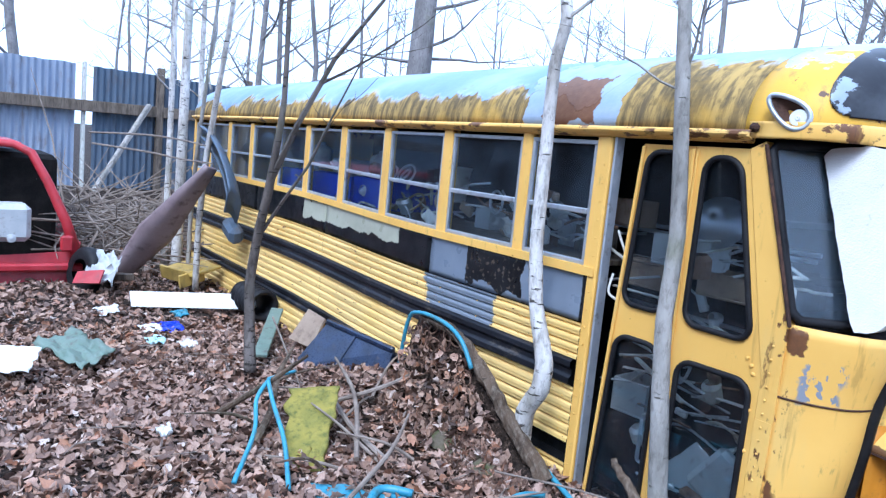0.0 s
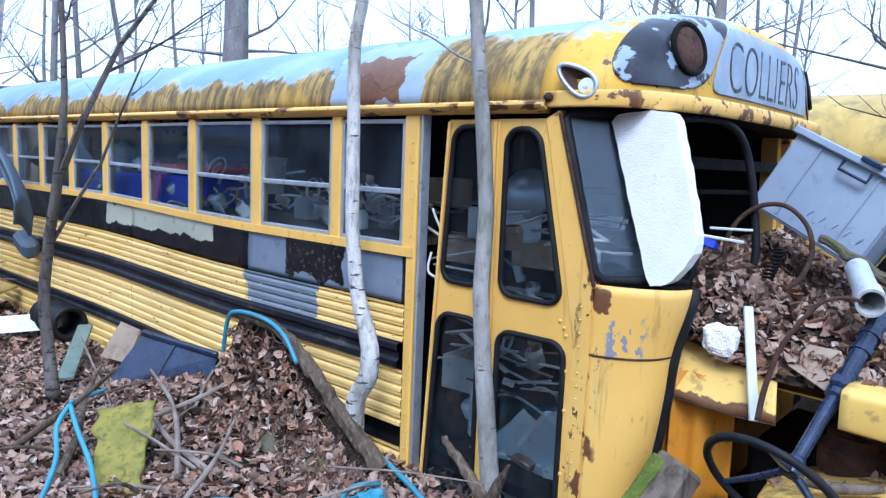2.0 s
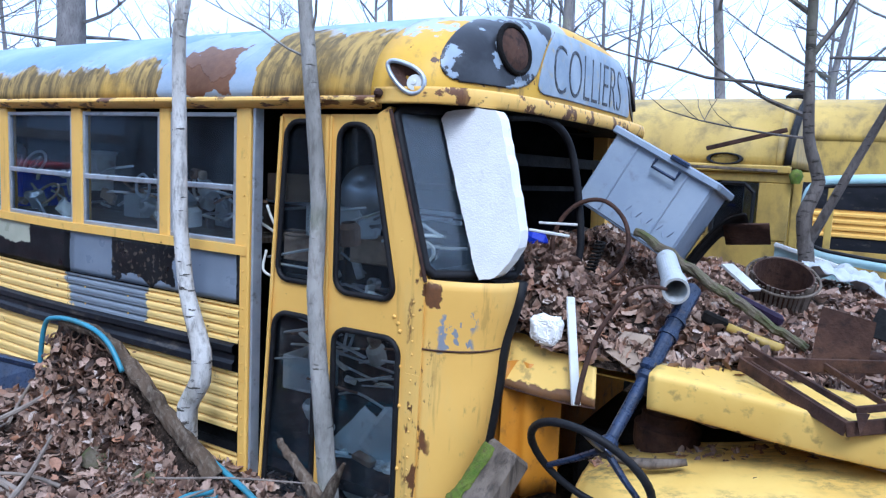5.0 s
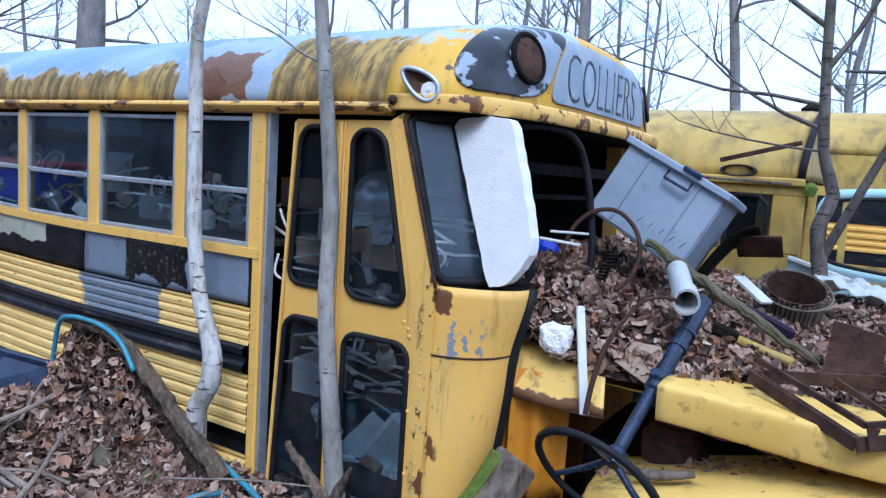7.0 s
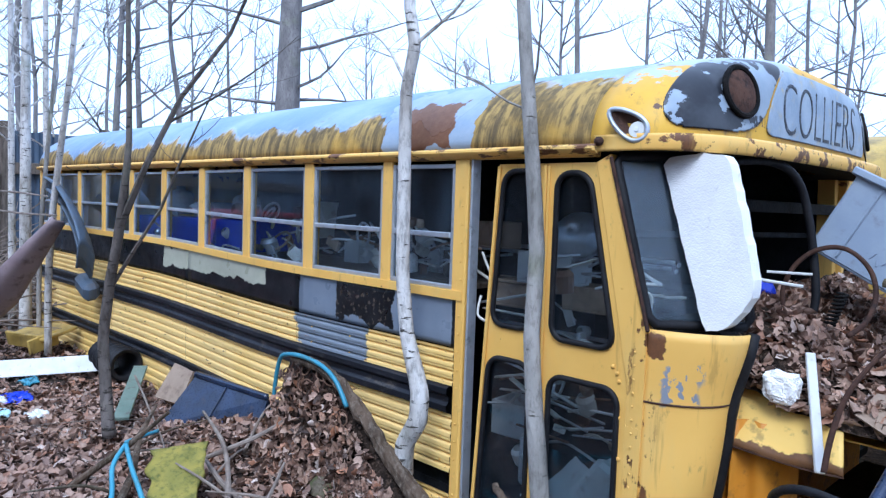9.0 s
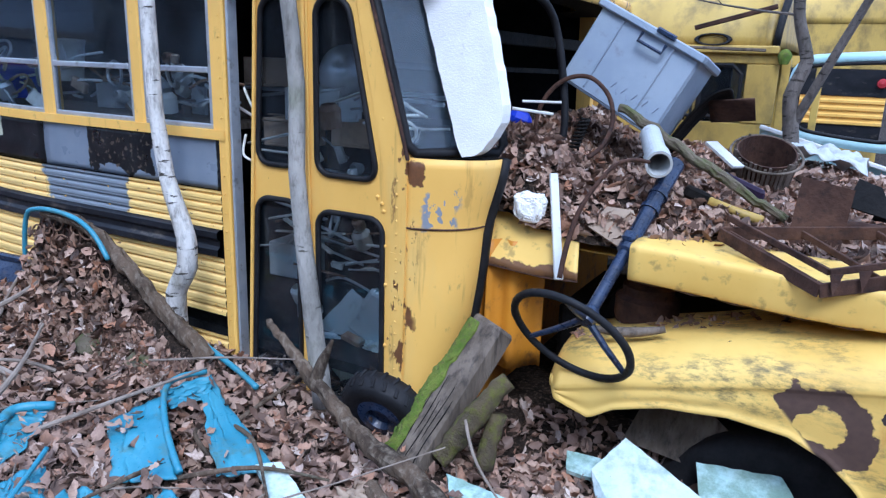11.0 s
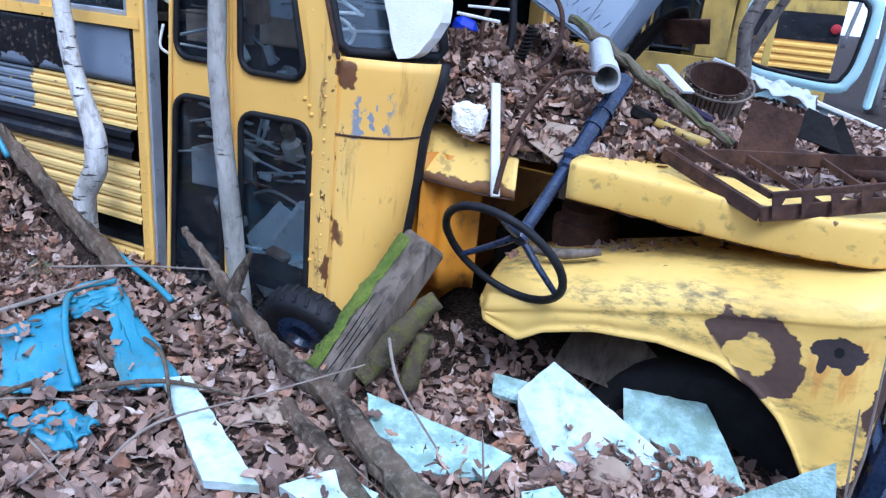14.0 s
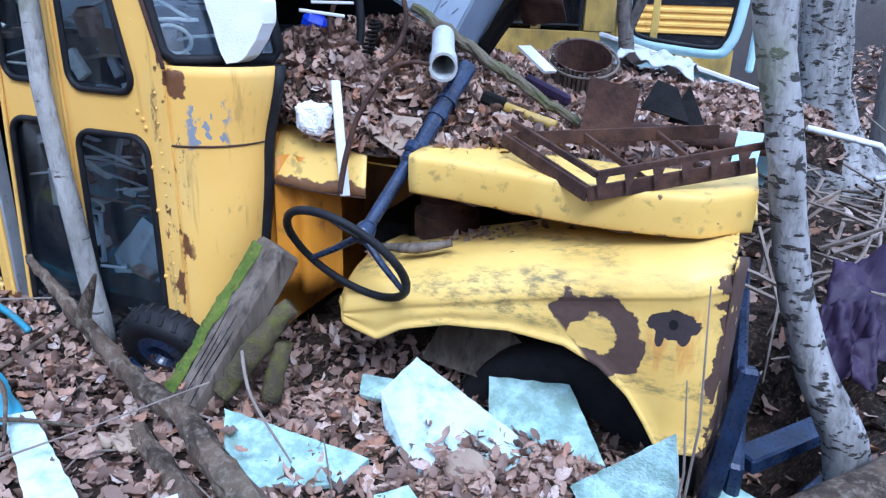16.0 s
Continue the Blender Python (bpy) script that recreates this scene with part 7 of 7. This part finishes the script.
def bank(r):
    x, y = r.uniform(-3, 3.2), r.uniform(-2.0, -0.2)
    return x, y, ground_z(x, y) + 0.02


twigs("fallen_twigs", 150, bank, 0.35, 0.005, "thin dead twigs strewn over the leaves", 1, 0.06)
twigs("brush_pile", 420, lambda r: (r.uniform(-8.5, -5.2), r.uniform(-1.4, 0.4), 0.85 + 0.6 * r.random() ** 2), 1.1, 0.012, "tangled pile of grey brushwood by the fence", 2, 0.4)
twigs("brush_pile", 120, lambda r: (r.uniform(3.5, 5.2), r.uniform(1.2, 3.6), 0.8 + 0.3 * r.random()), 0.8, 0.012, "grey brushwood behind the birch", 4, 0.3)
for pts, rad in (([(-2.3, -0.35, 1.0), (-1.6, -0.55, 0.98), (-0.9, -0.75, 0.95), (-0.35, -0.95, 0.88)], 0.008), ([(-0.75, -0.75, 0.86), (-0.45, -0.45, 1.05), (-0.30, -0.34, 1.18)], 0.014), ([(0.0, -0.85, 0.88), (-0.5, -0.6, 1.0), (-0.95, -0.5, 1.08)], 0.014),
                 ([(0.10, -0.75, 0.9), (-0.35, -0.70, 0.90), (-0.8, -0.6, 0.93)], 0.016), ([(1.52, -1.0, 0.80), (1.56, -0.86, 0.87), (1.74, -0.66, 0.93), (1.98, -0.42, 1.02)], 0.0048),
                 ([(1.95, -0.22, 1.02), (2.05, -0.32, 0.93), (2.25, -0.42, 0.82)], 0.006), ([(0.55, -0.45, 0.98), (0.9, -0.4, 1.05), (1.3, -0.35, 1.12)], 0.005), ([(0.4, -1.2, 0.84), (0.2, -0.8, 0.98), (-0.1, -0.5, 1.02)], 0.012)):
    solo("dead_stick", Shape().tube(pts, [rad, rad * 0.9] + [rad * 0.5] * (len(pts) - 2), 7, rough=0.1, rnd=rnd, flow=5), M_TWIG, "thin dead stick lying over the bank", "stick", "dead sticks")
for k in range(16):
    x, y = rnd.uniform(-1.6, 1.2), rnd.uniform(-1.1, -0.4)
    a, ln = rnd.uniform(0, 6.28), rnd.uniform(0.25, 0.7)
    p = Vector((x, y, ground_z(x, y) + 0.03))
    e = p + Vector((math.cos(a) * ln, math.sin(a) * ln, rnd.uniform(0.02, 0.16)))
    solo("dead_stick", Shape().tube([p, p.lerp(e, 0.5) + Vector((rnd.gauss(0, 0.04), rnd.gauss(0, 0.04), 0.03)), e], [0.010, 0.008, 0.004], 7, rough=0.1, rnd=rnd, flow=5), M_ROT if k % 2 else M_TWIG, "crooked dead stick lying over the bank", "stick", "dead sticks")
for x, y, h in ((3.33, -0.10, 0.75), (3.31, -0.16, 0.5), (2.42, -0.5, 0.25)):
    solo("dry_stalk", Shape().tube([(x, y, 0.70), (x + 0.01, y, 0.72 + h / 2), (x - 0.02, y + 0.02, 0.74 + h)], [0.005, 0.004, 0.002], 5), M_TWIG, "dry upright stalk before the wing", "stalk", "dry stalks")
for z, dz, x0 in ((2.27, 0.02, -4.9), (2.14, -0.03, -4.7)):
    solo("bramble_cane", Shape().tube([(x0 - 2.2, -0.9, z - 0.02), (x0 - 0.8, -0.6, z + dz), (x0 + 0.6, -0.62, z + dz), (x0 + 2.0, -0.75, z)], [0.012, 0.011, 0.009, 0.004], 6, flow=5), M_TWIG, "long pale cane stretched before the bus rear", "cane", "canes")

# ---- at the rear of the bus ----
solo("door_panel", Shape().grid(lambda u, v: Vector((-4.95, -0.98, 0.78)).lerp(Vector((-3.95, -0.36, 2.06)), u) + Vector((0.0, 0.27, -0.12)) * (v - 0.5) * (1.15 - 0.75 * abs(2 * u - 0.9)) + Vector((0.05 * math.sin(3.14 * v), -0.05 * math.sin(3.14 * v), 0)), 20, 10), M_BROWNB, "faded purple-brown car panel leaning upright", "car panel", smooth=True, solid=0.03)
liner_mid = [(-4.45, 2.36), (-4.15, 2.30), (-3.85, 2.15), (-3.62, 1.98), (-3.50, 1.82), (-3.56, 1.68)]
for off, lift in ((0.0, 0.0), (-0.22, -0.10)):
    pts = [Vector((x + off, -0.20 - off * 0.3, z + lift)) for x, z in liner_mid]
    solo("wheel_arch_panel", Shape().grid(lambda u, v: pts[min(int(u * 5), 4)].lerp(pts[min(int(u * 5), 4) + 1], u * 5 - min(int(u * 5), 4)) + Vector((0.10 * (v - 0.5), -0.16 * v, 0.15 * (v - 0.5) + 0.05 * math.sin(3.14 * v))), 25, 8), M_FENCED, "blue-grey curved plastic wing liner hanging by the bus", "wing liner", "wing liners", smooth=True, solid=0.015)
solo("rusted_block", Shape().box(pose(-3.85, -0.16, 1.47, 10, 20, 0), 0.30, 0.14, 0.17, 0.04), M_FENCED, "dark blue-grey metal block hanging by the bus side", "metal block")
solo("leaning_post", Shape().bar((-5.3, -1.25, 0.8), (-4.4, -0.95, 0.92), 0.10, 0.07, 0.01), M_WOOD, "grey weathered post lying by the red car", "post")

car = thing("red_car", (-5.6, -2.3, 0.8), "wrecked red car with its tail torn open", "car")
part("rear_panel", Shape().grid(lambda u, v: (-5.0 - 0.06 * v, -1.33 - 1.7 * u, 0.72 + 0.36 * v - 0.05 * math.sin(3.14 * u)), 12, 6), M_RED, car, solid=0.03)
part("bumper", Shape().bar((-4.95, -1.28, 0.93), (-4.95, -3.0, 0.93), 0.10, 0.08, 0.02), M_RED, car)
part("quarter_pillar", Shape().tube([(-5.0, -1.33, 1.05), (-5.05, -1.42, 1.36), (-5.1, -1.58, 1.74), (-5.2, -1.72, 2.02), (-5.3, -1.86, 2.09), (-5.3, -2.3, 2.10), (-5.3, -3.0, 2.08)], [0.055, 0.05, 0.045, 0.042, 0.04, 0.04, 0.04], 10), M_RED, car, "bent red tail frame", smooth=True)
part("side_body", Shape().grid(lambda u, v: (-5.0 - 1.6 * u, -1.30 - 0.04 * math.sin(3.14 * v), 0.72 + 0.45 * v), 10, 8), M_RED, car, smooth=True, solid=0.02)
part("roof", Shape().grid(lambda u, v: (-5.3 - 1.4 * u, -1.80 - 1.3 * v, 2.10 + 0.03 * math.sin(3.14 * v)), 8, 8), M_RED, car, smooth=True, solid=0.02)
# Solid near-black box stands for the shade inside the open tail.
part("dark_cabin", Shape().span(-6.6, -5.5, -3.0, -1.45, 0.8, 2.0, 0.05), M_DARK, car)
part("tail_lamp", Shape().box(pose(-4.98, -1.42, 1.16, 0, 0, 0), 0.06, 0.12, 0.16, 0.02), M_RED, car)
wheel = part("wheel", Shape().lathe(pose(-4.75, -1.28, 0.92, 80, 0, 20), [(0.12, -0.07), (0.20, -0.08), (0.24, -0.04), (0.24, 0.04), (0.20, 0.08), (0.12, 0.07)], 28), M_RUB, car, smooth=True)
solo("grey_tank", Shape().box(pose(-5.05, -1.95, 1.36, 0, 0, 5), 0.3, 0.42, 0.36, 0.05).lathe(pose(-4.9, -1.9, 1.22, 0, 90, 0), [(0.001, 0.03), (0.04, 0.02), (0.04, 0.0)], 14), M_GREYP, "grey plastic tank inside the torn car tail", "tank")
solo("red_plastic_scrap", Shape().slab([(-4.4, -1.45, 0.88), (-4.25, -1.25, 0.90), (-4.3, -1.2, 1.02), (-4.45, -1.4, 0.98)], 0.02), M_RED, "broken red plastic lens on the ground", "plastic scrap")
draped("grey_sheet_scrap", [(-4.6, -1.35, 0.84), (-4.2, -1.15, 0.84), (-4.3, -1.05, 1.1), (-4.65, -1.2, 1.1)], M_GREYP, "crumpled grey sheet beside the red car", "sheet", 0.08, 8.0)

# ---- fence ----
fence = thing("metal_fence", (-13, 0, 1.0), "tall corrugated metal fence with wooden rails and posts", "fence")
for y0, y1, mat in ((-9.0, -6.6, M_FENCE), (-6.55, -4.2, M_FENCED), (-4.15, -1.72, M_FENCE), (-1.66, -0.22, M_FENCE), (0.10, 1.33, M_FENCED), (1.36, 3.2, M_FENCED), (3.25, 5.2, M_FENCE)):
    part("sheet", Shape().grid(lambda u, v: (-13.0 + 0.022 * math.sin((y0 + (y1 - y0) * u) * 52) , y0 + (y1 - y0) * u, 0.85 + (2.62 + 0.03 * math.sin(y0 * 3)) * v + 0.02 * wob(u * 9, v, 1, y0)), 90, 3), mat, fence)
for y in (-4.18, -1.69, 1.35, 3.22):
    part("post", Shape().bar((-12.9, y, 0.8), (-12.9, y, 3.62), 0.14, 0.14, 0.015), M_WOOD, fence)
part("white_post", Shape().bar((-13.03, -0.06, 0.8), (-13.03, -0.06, 3.55), 0.20, 0.06, 0.01), M_CREAM, fence, "pale peeling post")
part("rail", Shape().bar((-12.88, -9.0, 2.55), (-12.88, 5.0, 2.78), 0.22, 0.08, 0.01, 90), M_WOOD, fence)
solo("leaning_pole", Shape().bar((-12.2, 0.02, 1.05), (-12.75, 1.12, 2.85), 0.10, 0.10, 0.02), M_GREYB, "grey pole leaning on the fence", "pole")

# ---- other vehicles ----
b2 = thing("school_bus", (-2.0, 4.8, 0.4), "second old mustard-yellow school bus behind the first", "bus", "parked school buses")
Y2 = 3.6


def roof2(a):
    s = math.sin(a)
    return 1.2 - 1.2 * math.copysign(abs(math.cos(a)) ** 0.8, math.cos(a)), 2.42 + 0.60 * abs(s) ** 0.9


part("roof", Shape().grid(lambda u, v: (-6.5 + 8.84 * u, Y2 + roof2(math.pi * v)[0], roof2(math.pi * v)[1]), 20, 30), M_YEL2, b2, smooth=True, solid=0.01)
part("front_cap", Shape().grid(lambda u, v: Vector((2.34 + 0.13 * math.cos(math.pi * (u - 0.5)) ** 0.6 * (1 - v ** 3) ** 0.5, Y2 + 1.2 + (roof2(math.pi / 2 * v)[0] - 1.2) * -1 * math.copysign(abs(math.sin(math.pi * (u - 0.5))) ** 0.6, math.sin(math.pi * (u - 0.5))), roof2(math.pi / 2 * v)[1])), 40, 20), M_YEL2, b2, "dirty yellow front cap", smooth=True, solid=0.01)
part("cap_seam", Shape().tube([(2.42 + 0.05 * math.sin(1.57 * k / 10), Y2 - 0.004 + roof2(1.45 * k / 10)[0], roof2(1.45 * k / 10)[1] + 0.004) for k in range(11)], 0.028, 8), M_RUB, b2, "dark rubber edge of the front cap", smooth=True)
part("drip_rail", Shape().span(-6.5, 2.45, Y2 - 0.04, Y2 + 0.03, 2.37, 2.43, 0.01), M_YEL2, b2)
xs = [2.24, 1.90, 1.42, 0.84, 0.26, -0.32, -0.9, -1.5, -2.1, -2.7]
part("side_wall", Shape().span(-6.5, 2.46, Y2, Y2 + 0.05, 0.75, 1.86, 0.006), M_YEL2, b2)
part("window_header", Shape().span(-6.5, 2.46, Y2, Y2 + 0.05, 2.30, 2.37, 0.006), M_YEL2, b2)
part("corner_post", Shape().span(2.24, 2.46, Y2 - 0.003, Y2 + 0.05, 1.863, 2.297, 0.006), M_YEL2, b2)
for k in range(1, len(xs) - 1):
    part("window_post", Shape().span(xs[k] - 0.07, xs[k], Y2 + 0.003, Y2 + 0.05, 1.863, 2.297, 0.006), M_YEL2, b2)
    g = part("pane", Shape().span(xs[k], xs[k - 1] - (0.0 if k == 1 else 0.07), Y2 + 0.02, Y2 + 0.025, 1.863, 2.297, 0), G_DOOR, b2)
    part("rubber_gasket", Shape().tube([(xs[k] + 0.02, Y2 + 0.004, 1.9), (xs[k] + 0.02, Y2 + 0.004, 2.22), (xs[k] + 0.08, Y2 + 0.004, 2.285), (xs[k - 1] - 0.10, Y2 + 0.004, 2.285), (xs[k - 1] - 0.03, Y2 + 0.004, 2.22), (xs[k - 1] - 0.03, Y2 + 0.004, 1.9), (xs[k] + 0.02, Y2 + 0.004, 1.9)], 0.018, 6), M_RUB, b2)
# Near-black sheet added behind the panes in place of the cabin's shade.
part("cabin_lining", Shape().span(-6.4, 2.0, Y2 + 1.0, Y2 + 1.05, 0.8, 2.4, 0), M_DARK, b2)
part("door_frame", Shape().bar((2.50, Y2 + 0.1, 0.8), (2.50, Y2 + 0.1, 2.35), 0.06, 0.06).bar((2.72, Y2 + 0.3, 0.8), (2.72, Y2 + 0.3, 2.33), 0.05, 0.05), M_YEL2, b2, "yellow open door frame")
part("door_glass", Shape().span(2.53, 2.56, Y2 + 0.1, Y2 + 0.3, 1.3, 2.3, 0), G_DOOR, b2)
part("far_wall", Shape().span(-6.5, 2.3, Y2 + 2.35, Y2 + 2.4, 0.75, 2.45, 0), M_YEL2, b2)
part("hatch_trim", Shape().ring((1.98, Y2 - 0.02, 2.47), (0, -1, 0.2), 0.12, 0.018, 24, 6, 0.35), M_RAIL, b2, "dark oval roof lamp trim")
solo("moss_tuft", Shape().lathe(pose(2.49, 3.57, 2.36), [(0.001, 0.05), (0.03, 0.04), (0.05, 0.0), (0.03, -0.06)], 12), M_MOSS, "bright green moss tuft on the second bus", "moss", smooth=True)
solo("roof_ventilator", Shape().lathe(pose(2.3, 5.2, 2.95), [(0.14, 0), (0.15, 0.05), (0.08, 0.09), (0.10, 0.16), (0.05, 0.2), (0.001, 0.2)], 16), M_DARK, "dark rusted roof ventilator", "ventilator")

b3 = thing("school_bus", (-1, 9.0, 0.4), "third yellow school bus with black bands, farther off", "bus", "parked school buses")
Y3 = 7.8
part("roof", Shape().grid(lambda u, v: (-5 + 8.3 * u, Y3 + roof2(math.pi * v)[0], roof2(math.pi * v)[1] + 0.42), 4, 30), M_YEL2, b3, smooth=True, solid=0.01)
for z0, z1, mat, nm in ((0.8, 1.50, M_YEL2, "side_wall"), (1.50, 1.66, M_RAIL, "rub_rail"), (2.0, 2.32, M_RAIL, "side_band"), (2.32, 2.9, M_YEL2, "upper_wall")):
    part(nm, Shape().span(-5, 3.3, Y3, Y3 + 0.05, z0, z1, 0.004), mat, b3)
part("ribbed_panel", Shape().grid(lambda u, v: (-5 + 8.3 * u, Y3 - 0.02 * step(math.sin(v * 6.28 * 4), -0.3, 0.3), 1.66 + 0.34 * v), 2, 48), M_YEL, b3)
part("rear_wall", Shape().span(3.25, 3.3, Y3 + 0.06, Y3 + 2.4, 0.8, 2.9, 0.01), M_YEL2, b3)
part("tail_lamp", Shape().lathe(pose(3.24, Y3 - 0.01, 2.16, 90), [(0.001, 0.05), (0.05, 0.04), (0.06, 0)], 16), M_RED, b3, "red tail lamp")

cab = thing("pale_blue_truck", (3.0, 3.4, 0.8), "derelict pale blue truck cab with an empty window frame", "truck")
YC = 3.3
part("cab_side", Shape().slab([(2.42, YC, 0.9), (3.65, YC, 0.9), (3.65, YC, 1.52), (2.42, YC, 1.86)], 0.05), M_PALEB, cab)
frame_loop = [(2.62, 1.86), (2.60, 1.95), (2.60, 2.20), (2.64, 2.29), (2.72, 2.33), (3.20, 2.36), (3.29, 2.33), (3.32, 2.25), (3.30, 1.95), (3.26, 1.83), (3.18, 1.78), (2.75, 1.82), (2.62, 1.86)]
part("window_frame", Shape().tube([(x, YC, z) for x, z in frame_loop], 0.040, 10, flow=4), M_PALEB, cab, "pale blue rounded window frame", smooth=True)
part("window_gasket", Shape().tube([(2.95 + (x - 2.95) * 0.90, YC - 0.03, 2.07 + (z - 2.07) * 0.88) for x, z in frame_loop], 0.013, 6, flow=4), M_RUB, cab, "black rubber seal", smooth=True)
part("front_post", Shape().bar((3.42, YC + 0.1, 1.66), (3.44, YC + 0.1, 2.42), 0.10, 0.05, 0.015), M_PALEB, cab)
part("sill_strip", Shape().bar((2.42, YC - 0.03, 1.87), (3.65, YC - 0.03, 1.52), 0.04, 0.03, 0.006), M_WHITE, cab, "white sill strip")
draped("crumpled_plastic", [(2.62, 2.75, 1.74), (3.1, 2.6, 1.66), (3.1, 3.05, 1.68), (2.65, 3.1, 1.75)], M_GREYP, "crumpled clear plastic sheet on the scrap", "plastic sheet", 0.07, 2.5)
solo("scrap_bank", Shape().grid(lambda u, v: (1.9 + 2.0 * u, 2.15 + 1.1 * v, 0.85 + (0.83 - 0.25 * u * u) * math.sin(1.57 * min(1, 3 * min(v + 0.2, 1.2 - v))) + 0.05 * wob(u * 6, v * 6)), 24, 20), M_SOIL, "bank of soil and leaves behind the bonnet", "soil bank", kind="stuff", smooth=True)
leaves("leaf_litter", 2500, lambda rng, n: (lambda u, v: np.stack([1.9 + 2.0 * u, 2.15 + 1.1 * v, np.array([0.87 + (0.83 - 0.25 * a * a) * math.sin(1.57 * min(1, 3 * min(b + 0.2, 1.2 - b))) + 0.05 * wob(a * 6, b * 6) for a, b in zip(u, v)])], 1))(rng.uniform(0, 1, n), rng.uniform(0, 1, n)), 0.07, "dry leaves on the soil bank", 12)
leaves("leaf_litter", 1100, lambda rng, n: (lambda u, v: np.stack([-0.46 + 1.08 * u, -0.28 - 0.18 * (1 - v), np.array([0.88 + b * (0.55 - 0.50 * step(a, 0.32, 1.0)) for a, b in zip(u, v)])], 1))(rng.uniform(0, 1, n), 0.9 * rng.uniform(0, 1, n) ** 1.4), 0.06, "dry leaves caught in the mattress", 15, 1.0)
leaves("leaf_litter", 220, lambda rng, n: np.stack([rng.uniform(1.98, 2.34, n), rng.uniform(0.34, 0.42, n), rng.uniform(1.665, 1.70, n)], 1), 0.05, "dry leaves along the bonnet edge", 16, 0.8)
leaves("leaf_litter", 70, lambda rng, n: (lambda x: np.stack([x, rng.uniform(0.28, 0.5, n), 1.215 + 0.30 * (x - 2.13)], 1))(rng.uniform(2.15, 3.0, n)), 0.045, "dry leaves lying on the wing", 17, 0.5)
leaves("leaf_litter", 900, on_ground(1.5, 3.3, -0.15, 0.5), 0.06, "dry leaves drifted under the wing", 18, 0.7)
leaves("leaf_litter", 420, on_ground(0.0, 1.5, -1.45, -0.25, 0.05), 0.06, "dry leaves blown over the turquoise sheets", 19, 0.6)
leaves("leaf_litter", 120, lambda rng, n: np.stack([rng.uniform(1.4, 3.3, n), rng.uniform(-0.9, 0.0, n), rng.uniform(0.81, 0.86, n)], 1), 0.05, "dry leaves blown over the foam boards", 20, 0.6)
